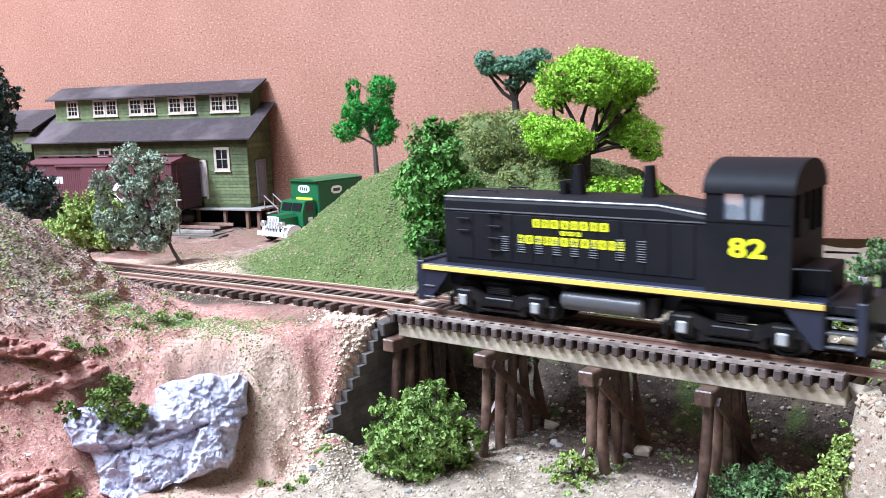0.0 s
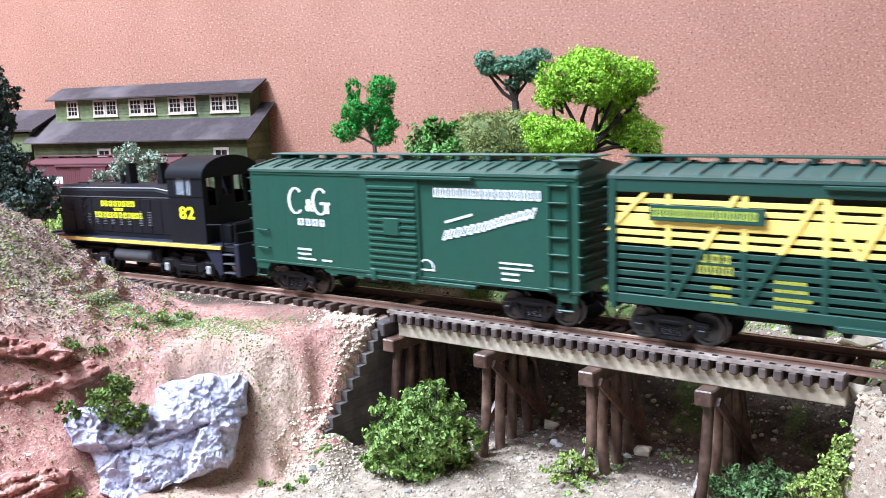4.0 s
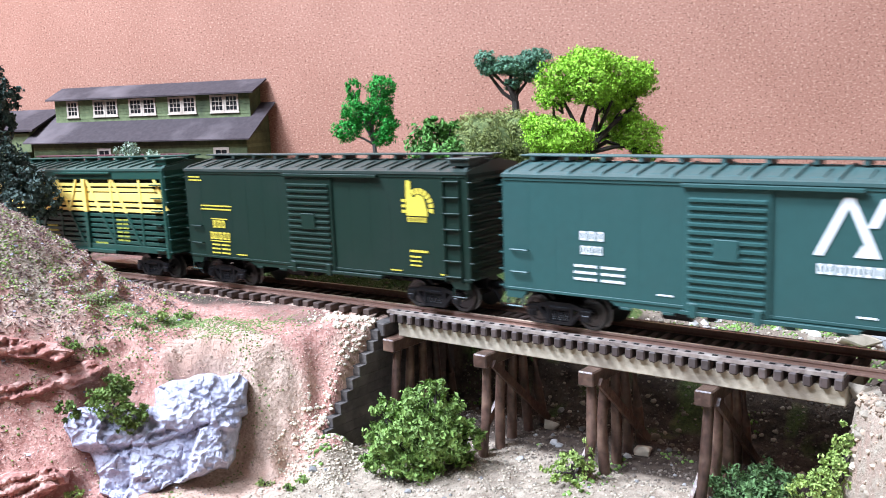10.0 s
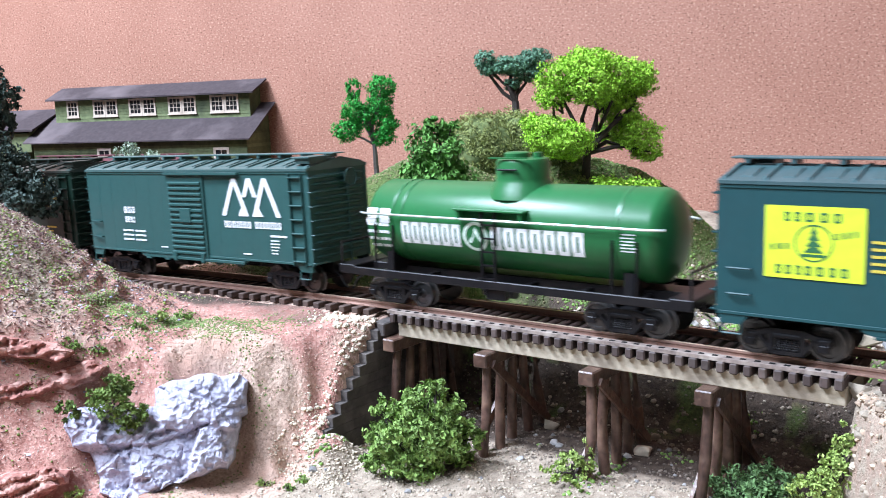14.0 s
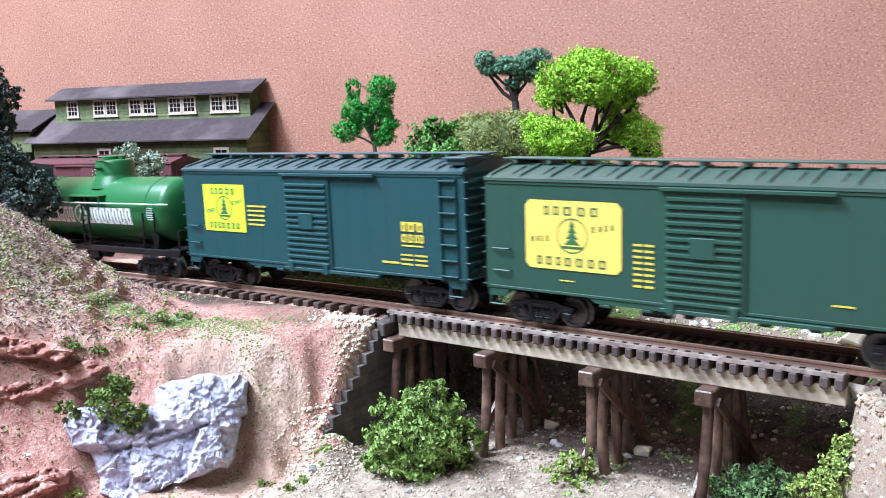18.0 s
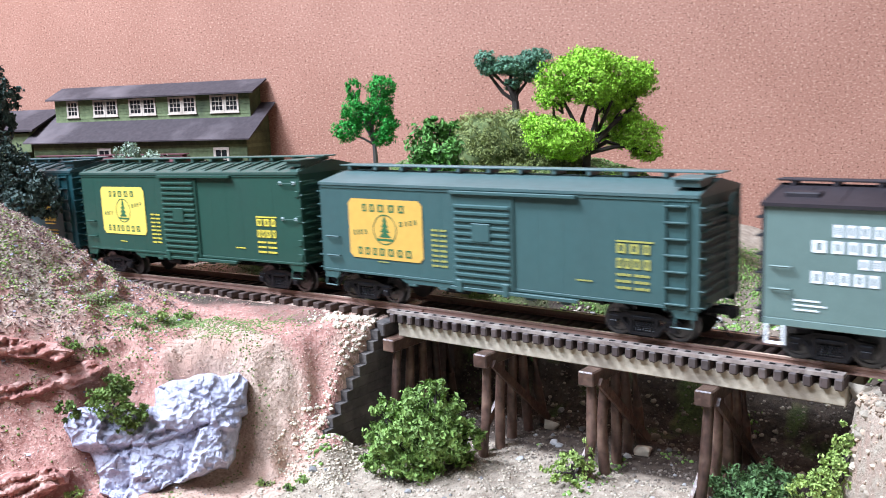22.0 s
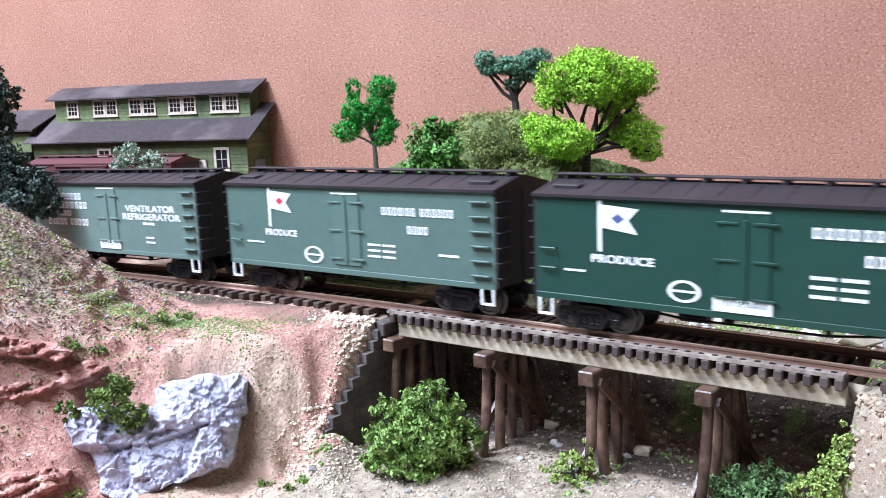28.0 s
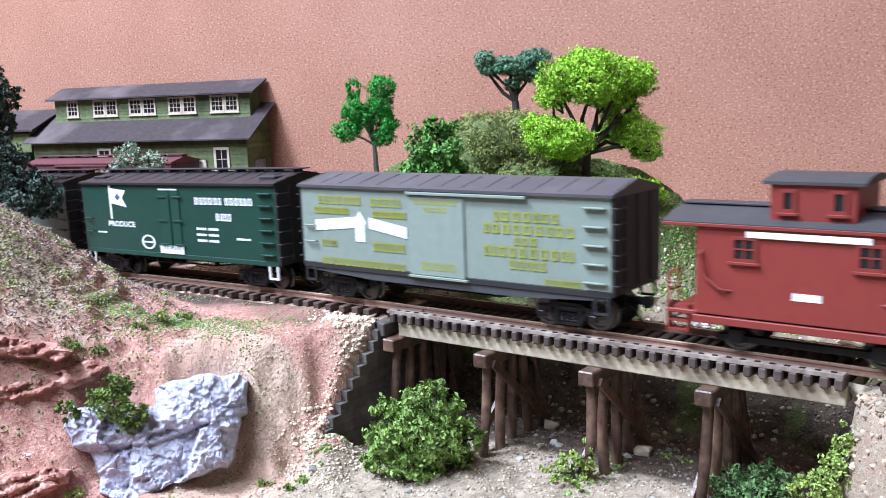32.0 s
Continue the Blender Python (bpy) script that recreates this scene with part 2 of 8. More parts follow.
def part(name, geo, mat, parent=None, label="", smooth=False, place=None):
    ob = new(name, geo.mesh(name, mat, smooth) if isinstance(geo, Geo) else geo)
    if parent is not None:
        ob.parent = parent
    if place is not None:
        ob.matrix_basis = place
    if label:
        tagged(ob, label)
    return ob


def thing(name, label, category, m=None, group="", kind=""):
    ob = new(name)
    ob.empty_display_size = 0.01
    if m is not None:
        ob.matrix_world = m
    return tagged(ob, label, category, group, kind)


def place(p, rz=0.0, rx=0.0, ry=0.0):
    return pose(p[0] * MM, p[1] * MM, p[2] * MM, rx, ry, rz)


def big_mesh(name, V, F, mat, attribute=None, smooth=False):
    """A mesh from numpy arrays in millimetres; all faces have the same number of corners."""
    me = bpy.data.meshes.new(name)
    V = np.asarray(V, dtype=np.float64) * MM
    F = np.asarray(F, dtype=np.int32)
    me.vertices.add(len(V))
    me.vertices.foreach_set("co", V.ravel())
    k = F.shape[1]
    me.loops.add(F.size)
    me.loops.foreach_set("vertex_index", F.ravel())
    me.polygons.add(len(F))
    me.polygons.foreach_set("loop_start", np.arange(0, F.size, k, dtype=np.int32))
    me.polygons.foreach_set("use_smooth", np.full(len(F), smooth))
    me.update(calc_edges=True)
    if attribute is not None:
        a = me.color_attributes.new("cover", "FLOAT_COLOR", "POINT")
        a.data.foreach_set("color", np.asarray(attribute, dtype=np.float32).ravel())
    me.validate()
    me.materials.append(mat)
    return me


def step(a, b, x):
    t = np.clip((np.asarray(x, float) - a) / (b - a), 0, 1)
    return t * t * (3 - 2 * t)


def value_noise(x, y, scale, seed=0):
    """Smooth noise from -1 to 1 on arrays, a cell being scale wide."""
    rs = np.random.RandomState(seed + 17)
    table = rs.rand(256, 256) * 2 - 1
    X, Y = np.asarray(x) / scale + 1000, np.asarray(y) / scale + 1000
    i, j = np.floor(X).astype(int), np.floor(Y).astype(int)
    u, v = X - i, Y - j
    u, v = u * u * (3 - 2 * u), v * v * (3 - 2 * v)
    g = lambda a, b: table[a % 256, b % 256]
    return (g(i, j) * (1 - u) + g(i + 1, j) * u) * (1 - v) + (g(i, j + 1) * (1 - u) + g(i + 1, j + 1) * u) * v


def track_z(s):
    """Height of the rail heads: a slight fall past the trestle."""
    gb, gl, xk, w = -0.0047, 0.0201, -90.0, 70.0
    def f(s):
        u = np.clip((s - (xk - w)) / (2 * w), 0, 1)
        low = gl * (s - (xk - w))
        return np.where(s < xk - w, low, np.where(s > xk + w, (gl + gb) * w + gb * (s - xk - w), low + (gb - gl) * u * u * w))
    s = np.maximum(np.asarray(s, float), -420.0)
    return f(s) - f(np.array(0.0))


M_REDROCK = material("red_ledge_rock", (0.29, 0.130, 0.104), 0.95, 0, 0.6, 600, 1.0, (0.60, 0.40, 0.33), 0.9, 200, spec=0.15)
M_SLOT = material("matt_black", (0.008, 0.008, 0.008), 0.95, spec=0.1)


# ---------------------------------------------------------------- the room and the benchwork
def room():
    g = Geo().box(-3200, 3200, -2300, 1500, -1110, -1100)
    tagged(part("floor", g, M_FLOOR), "dark carpeted floor of the hobby room", "floor", kind="structure")
    g = Geo().box(-3200, 3200, -2300, 1500, 1500, 1510)
    tagged(part("ceiling", g, M_CEIL), "plain off-white ceiling of the hobby room", "ceiling", kind="structure")
    for name, b in (("wall_north", (-3200, 3200, 1500, 1520)), ("wall_south", (-3200, 3200, -2320, -2300)),
                    ("wall_east", (3200, 3220, -2300, 1500)), ("wall_west", (-3220, -3200, -2300, 1500))):
        g = Geo().box(b[0], b[1], b[2], b[3], -1100, 1500)
        tagged(part(name, g, M_WALL), "plain beige wall of the hobby room", "wall", kind="structure")
    bench = thing("benchwork", "plain wooden table frame under the model landscape", "table")
    part("tabletop", Geo().box(-2300, 2300, -150, 380, -120, -102, 1), M_BENCH, bench)
    for x in (-2200, -1100, 0, 1100, 2200):
        for y in (-130, 340):
            part("leg", Geo().box(x - 22, x + 22, y - 15, y + 15, -1100, -120, 1.5), M_BENCH, bench)


# the backdrop stands at a slight angle to the track
BACK = [(-2300, 114), (-860, 114), (300, 418), (2300, 418)]


def backdrop():
    bd = thing("backdrop", "pinkish-brown pressed-board backdrop standing behind the model landscape", "backdrop", kind="structure")
    for (xa, ya), (xb, yb) in zip(BACK, BACK[1:]):
        L, a = math.hypot(xb - xa, yb - ya), math.degrees(math.atan2(yb - ya, xb - xa))
        part("board", Geo().box(0, L - 0.5, 0, 6, -22.5, 620, 0.5), M_BOARD, bd, place=place((xa, ya, 0), a))
        part("board_support", Geo().box(0, L - 0.5, 8, 14, -102, 120, 0.5), M_BENCH, bd, place=place((xa, ya, 0), a))


def back_y(x):
    return np.interp(x, [p[0] for p in BACK], [p[1] for p in BACK])


# ---------------------------------------------------------------- the land
EDGE = [(-60, -4), (-62, -14), (-72, -30), (-84, -44), (-98, -56), (-112, -72), (-128, -86), (-150, -104), (-230, -140), (-300, -170)]
FLOOR_Z = -46.0


def edge_distance(x, y):
    """Distance from the top edge of the gully's bank; positive on the gully's side."""
    best = np.full(np.shape(x), 1e9)
    sign = np.ones(np.shape(x))
    for (ax, ay), (bx, by) in zip(EDGE, EDGE[1:]):
        dx, dy = bx - ax, by - ay
        t = np.clip(((x - ax) * dx + (y - ay) * dy) / (dx * dx + dy * dy), 0, 1)
        d = np.hypot(x - ax - t * dx, y - ay - t * dy)
        s = np.where(dx * (y - ay) - dy * (x - ax) > 0, 1.0, -1.0)
        near = d < best
        best, sign = np.where(near, d, best), np.where(near, s, sign)
    return best * sign


def bump(x, y, cx, cy, rx, ry, h, turn=0.0, power=2.0):
    c, s = math.cos(radians(turn)), math.sin(radians(turn))
    u, v = ((x - cx) * c + (y - cy) * s) / rx, (-(x - cx) * s + (y - cy) * c) / ry
    return h * np.exp(-(u * u + v * v) ** (power / 2))


def ground_z(x, y, rough=True):
    x, y = np.asarray(x, float), np.asarray(y, float)
    bed = track_z(x) - 4.6
    n1, n2, n3 = value_noise(x, y, 38, 1), value_noise(x, y, 13, 2), value_noise(x, y, 5, 3)
    plain = bed - 1.5 * step(16, 40, np.abs(y))
    # hill in front of the track
    plain = plain + bump(x, y, -212, -96, 66, 48, 52, 20, 2.6) * step(-13, -30, y)
    # green mound and hill behind it
    hill = bump(x, y, -112, 86, 64, 42, 52, 22, 2.0)
    hill = np.maximum(hill, bump(x, y, -70, 150, 66, 58, 47, 20, 2.6))
    plain = plain + hill * step(14, 30, y)
    # lower ground towards the backdrop past the trestle
    plain = plain - 15 * step(-60, 30, x) * step(30, 75, y) * (1 - step(0, 30, hill))
    # freight yard, a little lower than the main track
    plain = plain - 7 * step(-150, -230, x) * step(45, 110, y)
    plain = plain - 11 * step(-70, -30, x) * step(-45, -8, y - back_y(x)) * (1 - step(4, 14, hill))
    # gully
    d = edge_distance(x, y)
    floor = FLOOR_Z + 1.5 * n1 + bump(x, y, -53, -47, 8, 9, 9.5, 0, 2.4)
    wash = value_noise(0.35 * x + 0.95 * y + 0.25 * d, 0.16 * d, 7, 31)      # rills down the bank
    bank = step(2, 33, d + 3.5 * n2 + 2 * n3 + 5.0 * wash * step(2, 14, d))
    left = np.maximum(np.where(y < -4, bank, 0), step(-58.6, -56.6, x) * step(-66, -48, y))
    back = 1 - step(22, 66, y - 10 * step(-20, 90, x))
    right = 1 - step(99, 106, x + 2.5 * n2 + 0.42 * np.minimum(y + 15, 0))
    g = left * back * right
    z = plain * (1 - g) + floor * g - bump(x, y, -72, -60, 4.5, 11, 2.5, 30)
    if rough:
        calm = step(9, 20, np.abs(y))
        z = z + (1.3 * n2 + 0.8 * n3) * calm + 1.8 * n1 * step(20, 60, np.abs(y)) + 2.2 * n2 * (g > 0.05) * (g < 0.95)
        z = z - 1.4 * np.abs(n3) * (1 - calm)
    side = (x - EYE[0]) * ASIDE.x + (y - EYE[1]) * ASIDE.y
    red = np.maximum(step(-92, -120, x) * step(-24, -50, y), step(-88, -104, side) * step(-40, -60, y)) * (1 - 0.9 * step(0.25, 0.6, bump(x, y, -214, -96, 62, 44, 1.0, 20, 3)))
    if rough:
        # broken layers of clay: the slope falls in uneven steps
        k = (z + 6.0 * value_noise(x, y, 26, 23) + 1.6 * value_noise(x, y, 7, 24)) / 6.5
        f = k - np.floor(k)
        layered = (np.floor(k) + step(0.45, 0.8, f)) * 6.5 - 6.0 * value_noise(x, y, 26, 23)
        z = z + (0.25 + 0.45 * step(-0.3, 0.5, value_noise(x, y, 20, 26))) * red * (layered - z) + red * (1.7 * value_noise(x, y, 9, 22) + 0.9 * value_noise(x, y, 3.5, 25))
        z = z + 1.6 * step(100, 108, x) * (value_noise(x, y, 6, 27) + 0.5 * value_noise(x, y, 3, 28)) * (np.abs(y) > 16)
    deck = step(-58, -54, x) * (1 - step(99, 103, x)) * (np.abs(y) < 18)
    return np.where(deck > 0.5, np.minimum(z, -11), z)


def cover(x, y, z):
    n1, n2 = value_noise(x, y, 30, 11), value_noise(x, y, 9, 12)
    turf = bump(x, y, -115, 70, 88, 60, 1.0, 14, 6) * step(13, 18, y) + bump(x, y, -60, 155, 90, 75, 0.9, 20, 4)
    turf = turf + 0.50 * step(-10, -150, x) * step(30, 70, y) * (n1 * 0.4 + 0.6)
    turf = turf + bump(x, y, -124, -58, 32, 8, 0.95, 37) * (0.6 + 0.4 * n2)
    turf = turf + 0.35 * step(0.1, 0.8, n1) * step(-60, -120, y - x * 0) + 0.35 * step(0.2, 0.8, n2) * (y > 60) * (x > -20)
    turf = turf + 0.6 * step(-45, -20, x) * step(16, 26, y) * (1 - step(70, 100, y)) * (0.55 + 0.6 * n2)
    turf = turf + 0.38 * bump(x, y, -212, -96, 75, 55, 1.0, 20, 4) * (0.5 + 0.5 * n2)
    clay = 0.9 * step(-60, -82, x) * (y < -14.5) * (1 - step(15, 27, np.abs(y + 22)))      # strip below the ties
    clay = clay + 0.5 * step(-100, -122, x) * (y < -40) * (0.8 + 0.5 * n2)                  # ledges on the bank's far side
    clay = clay + 0.3 * step(-84, -100, (x - EYE[0]) * ASIDE.x + (y - EYE[1]) * ASIDE.y) * step(-40, -60, y) * (0.8 + 0.3 * n1)
    strip = step(-64, -84, x) * (y < -14.5) * (1 - step(9, 20, np.abs(y + 20)))
    clay = clay + 0.45 * (y < -14) * (x < -58) * (0.7 + 0.5 * n1)
    clay = clay * (1 - 0.45 * bump(x, y, -212, -96, 74, 52, 1.0, 20, 4)) + 0.45 * step(-50, -300, x) * (y > 14) * (0.5 + 0.5 * n1) + 0.75 * step(-270, -330, x) * (y > 14) * (0.75 + 0.4 * n1)
    dry = 0.65 * bump(x, y, -212, -96, 80, 58, 1.0, 20, 4) + (0.9 - 0.7 * step(-150, -210, x)) * step(11, 16, y) * (x < -50) + 0.85 * step(-22, 5, y) * (x > -58) * (x < 112) + 0.6 * (x > -58) * step(11, 30, y) + 0.75 * (x > -52) * (x < 100) * step(-36, -42, z) + 0.6 * step(98, 104, x) + 0.3 * step(-98, -122, x) * step(-60, -85, y) * (0.6 + 0.9 * n2)
    clay = clay + 0.42 * step(98, 104, x) * step(-0.6, 0.2, n2) + 0.8 * bump(x, y, -53, -47, 10, 11, 1.0, 0, 3)
    # Dark earth tone; under the trestle deck it also paints in the deck's shade
    dark_tone = 0.76 * strip * (0.75 + 0.5 * n1) + 0.55 * step(-140, -190, x) * step(22, 45, y) + 0.95 * step(-14, 3, y) * (x > -58) * (x < 112) * (1 - step(48, 80, y)) + 0.5 * step(-20, 10, x) * step(22, 40, y) + 0.5 * step(-60, -30, x) * step(-40, -10, y - back_y(x))
    c = np.stack([np.clip(turf, 0, 1), np.clip(clay, 0, 1), np.clip(dry, 0, 1), np.clip(dark_tone, 0, 1)], -1)
    return c


def land():
    xs = np.concatenate([np.linspace(-2300, -620, 40)[:-1], np.linspace(-620, -270, 90)[:-1], np.linspace(-270, 150, 380)[:-1], np.linspace(150, 400, 50)[:-1], np.linspace(400, 2300, 45)])
    ys = np.concatenate([np.linspace(-172, -125, 18)[:-1], np.linspace(-125, 120, 230)[:-1], np.linspace(120, 250, 45)[:-1], np.linspace(250, 470, 30)])
    X, Y = np.meshgrid(xs, ys, indexing="ij")
    Y = np.minimum(Y, back_y(X) + 7)
    Z = ground_z(X, Y)
    V = np.stack([X, Y, Z], -1).reshape(-1, 3)
    nx, ny = len(xs), len(ys)
    i = np.arange(nx * ny).reshape(nx, ny)
    F = np.stack([i[:-1, :-1], i[1:, :-1], i[1:, 1:], i[:-1, 1:]], -1).reshape(-1, 4)
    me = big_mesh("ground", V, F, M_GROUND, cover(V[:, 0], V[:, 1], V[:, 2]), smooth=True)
    ob = tagged(new("ground", me), "scenic ground of red clay, tan grit and green turf", "ground", kind="structure")
    skirt = Geo().box(-2300, 2300, -176, -172.5, -120, -47, 0.5)
    tagged(part("fascia", skirt, M_BENCH), "wooden front fascia of the layout", "panel", kind="structure")
    return ob


# ---------------------------------------------------------------- track
def rail_outline():
    return [(-0.55, 0.0), (0.55, 0.0), (0.55, -0.65), (0.22, -0.85), (0.22, -1.7), (1.15, -1.95), (1.15, -2.2), (-1.15, -2.2), (-1.15, -1.95), (-0.22, -1.7), (-0.22, -0.85), (-0.55, -0.65)]


def swept(outline, y, xs, dz=0.0):
    """An outline (across, up) carried along the track at offset y."""
    g = Geo()
    n = len(outline)
    for x in xs:
        z = float(track_z(x)) + dz
        g.v += [(x, y + p[0], z + p[1]) for p in outline]
    for j in range(len(xs) - 1):
        for i in range(n):
            q = (i + 1) % n
            g.f.append((j * n + i, j * n + q, (j + 1) * n + q, (j + 1) * n + i))
    g.f.append(tuple(range(n)))
    g.f.append(tuple((len(xs) - 1) * n + i for i in range(n)))
    return g


DECK_A, DECK_B, TIE_GAP, DECK_GAP = -53.0, 101.5, 6.2, 3.96


def track():
    t = thing("railway_track", "single track of brown rails on dark wooden ties", "track", kind="structure")
    xs = [-2300, -1600, -900, -420] + list(range(-410, 111, 10)) + [110.5, 400, 1000, 1600, 2300]
    for y in (-8.8, 8.8):
        rail = part("rail", swept(rail_outline(), y, xs), M_RAIL, t)
        part("rail_head", swept([(-0.5, 0.06), (0.5, 0.06), (0.5, 0.0), (-0.5, 0.0)], y, xs), M_RAILTOP, rail, "worn shiny top of the rail")
    rs = random.Random(4)
    shapes = []
    for k in range(6):
        g = Geo()
        w, L = 1.5 + rs.uniform(-0.12, 0.12), 14.6 + rs.uniform(-0.5, 0.4)
        g.box(-w, w, -L, L, -4.4, -2.2, 0.22)
        shapes.append(g.mesh("tie", M_TIE))
    plates = Geo().box(-1.0, 1.0, -10.4, -9.95, -2.2, -1.75).box(-1.0, 1.0, -7.65, -7.2, -2.2, -1.75).box(-1, 1, 7.2, 7.65, -2.2, -1.75).box(-1, 1, 9.95, 10.4, -2.2, -1.75).mesh("spike", M_RAIL)
    far = Geo()
    x = DECK_A - 5
    while x > -2290:
        x -= TIE_GAP + rs.uniform(-0.25, 0.25)
        z = float(track_z(x))
        if x > -420:
            o = part("tie", rs.choice(shapes), M_TIE, t, place=place((x, rs.uniform(-0.5, 0.5), z), rs.uniform(-2, 2)))
            part("spike", plates, M_RAIL, o)
        else:
            far.box(x - 1.5, x + 1.5, -14.6, 14.6, z - 4.4, z - 2.2)
    x = DECK_B + 3
    while x < 2290:
        x += TIE_GAP
        z = float(track_z(x))
        far.box(x - 1.5, x + 1.5, -14.6, 14.6, z - 4.4, z - 2.2)
    tagged(part("far_ties", far, M_TIE, t), "dark wooden ties", kind="stuff")
    # rail joint at the abutment
    for y in (-8.8, 8.8):
        part("rail_joiner", Geo().box(-47, -41, y - 1.35, y + 1.35, -2.15, -0.9, 0.15), M_RAIL, t)


def trestle():
    t = thing("timber_trestle", "dark weathered timber trestle with pale stringers over a dry gully", "bridge")
    rs = random.Random(8)
    ties = []
    for k in range(6):
        w = 1.24 + rs.uniform(-0.12, 0.12)
        ties.append(Geo().box(-w, w, -15.2 - rs.uniform(0, 0.5), 15.2, -5.45, -2.2, 0.42).mesh("bridge_tie", M_BTIE))
    x = DECK_A + 2.2
    bolts = Geo().box(-0.9, 0.9, -10.45, -9.95, -2.2, -1.65).box(-0.9, 0.9, -7.65, -7.2, -2.2, -1.7).mesh("spike", M_RAIL)
    while x < DECK_B:
        o = part("bridge_tie", rs.choice(ties), M_BTIE, t, place=place((x, 0, float(track_z(x))), rs.uniform(-0.8, 0.8)))
        part("spike", bolts, M_RAIL, o)
        x += DECK_GAP
    for y in (-13.4, 13.4):
        g = part("guard_timber", swept([(-1.7, -1.15), (1.7, -1.15), (1.7, -2.2), (-1.7, -2.2)], y, list(np.linspace(DECK_A, DECK_B - 1, 12))), M_GUARD, t, "grey-brown guard timber along the tie ends")
        x = DECK_A + 4.2
        # thin matt black patches stand for the dark holes along the timber
        k = Geo().box(-0.8, 0.8, y - 0.5, y + 0.7, -1.17, -1.03, 0.04).mesh("bolt_plate", M_SLOT)
        while x < DECK_B - 3:
            part("bolt_plate", k, M_SLOT, g, place=place((x, 0, float(track_z(x)))))
            x += DECK_GAP
    for y in (-11.9, -8.2, 8.2, 11.9):
        part("stringer", Geo().box(DECK_A + 3.5, DECK_B - 0.5, y - 1.5, y + 1.5, -10.4, -5.4, 0.25), M_STRINGER, t, "pale bleached timber stringer")
    for bx, kind in ((-49.5, 0), (-10.4, 1), (28.4, 1), (65.0, 1)):
        cap = part("bent_cap", Geo().box(bx - 2.6, bx + 2.6, -19.5, 17.5, -15.0, -10.4, 0.4), M_PILE, t)
        for j, y in enumerate((-14.6, -7.4, 0, 7.4, 14.6)):
            lean = (-3.5, -1.6, 0.4, 2.0, 4.5)[j]
            foot = FLOOR_Z - 3
            pts = [(bx + rs.uniform(-0.5, 0.5), y, -15.0), (bx + rs.uniform(-0.5, 0.5), y + lean * 0.5, (foot - 14) / 2), (bx + rs.uniform(-1.3, 1.3), y + lean * 1.3, foot)]
            part("bent_leg", Geo().tube(pts, [1.5, 1.72, 1.8], 16), M_PILE, t, smooth=True)
        if kind:
            for side, s in ((-1, -1), (1, 1)):
                x0 = bx + side * 3.1
                g = Geo()
                a, b = Vector((x0, -16.0 * s, -14.0)), Vector((x0, 19.0 * s, FLOOR_Z + 2.5))
                up = Vector((0, 0, 1)).cross((b - a).normalized()).cross((b - a).normalized()).normalized() * 1.3
                th = Vector((0.55, 0, 0))
                g.add([a - up - th, a + up - th, b + up - th, b - up - th, a - up + th, a + up + th, b + up + th, b - up + th],
                      [(0, 1, 2, 3), (4, 7, 6, 5), (0, 4, 5, 1), (1, 5, 6, 2), (2, 6, 7, 3), (3, 7, 4, 0)])
                part("sway_brace", g, M_PILE, t)


def abutment():
    """Stepped wall of stacked dark timbers that holds the bank under the bridge's end."""
    a = thing("timber_abutment", "dark stepped abutment wall of stacked timbers holding the bank", "retaining wall", kind="structure")
    rs = random.Random(3)
    course = 3.55
    z = FLOOR_Z - 1
    while z < -6:
        y = float(np.interp(z + course, [-47, -36.7, -31.5, -24.5, -17.8, -12.2, -8.4, -4.7], [-57, -47.8, -41.9, -35, -28, -21.6, -19, -16])) + rs.uniform(-0.5, 0.5)
        top = min(z + course - 0.06, -5.6)
        while y < 26:
            L = rs.uniform(16, 24)
            e = min(y + L, 27)
            part("timber", Geo().box(-58.6 + rs.uniform(-0.15, 0.15), -54.8 + rs.uniform(-0.12, 0.12), y, e - 0.1, z, top, 0.12), M_ABUT, a)
            y = e
        z += course
    part("bearing_block", Geo().box(-56, -52.6, -17.5, 17, -10.4, -5.5, 0.4), M_ABUT, a)


def pebble_shapes(n, seed, flat=0.7):
    """Unit stones: twenty facets with their corners pushed in and out."""
    rs = np.random.RandomState(seed)
    p = (1 + 5 ** 0.5) / 2
    base = np.array([(-1, p, 0), (1, p, 0), (-1, -p, 0), (1, -p, 0), (0, -1, p), (0, 1, p), (0, -1, -p), (0, 1, -p), (p, 0, -1), (p, 0, 1), (-p, 0, -1), (-p, 0, 1)]) / 1.9
    tri = np.array([(0, 11, 5), (0, 5, 1), (0, 1, 7), (0, 7, 10), (0, 10, 11), (1, 5, 9), (5, 11, 4), (11, 10, 2), (10, 7, 6), (7, 1, 8), (3, 9, 4), (3, 4, 2), (3, 2, 6), (3, 6, 8), (3, 8, 9), (4, 9, 5), (2, 4, 11), (6, 2, 10), (8, 6, 7), (9, 8, 1)])
    return [(base * rs.uniform(0.72, 1.15, (12, 1)) * np.array([rs.uniform(0.8, 1.2), rs.uniform(0.7, 1.0), flat]), tri) for _ in range(n)]


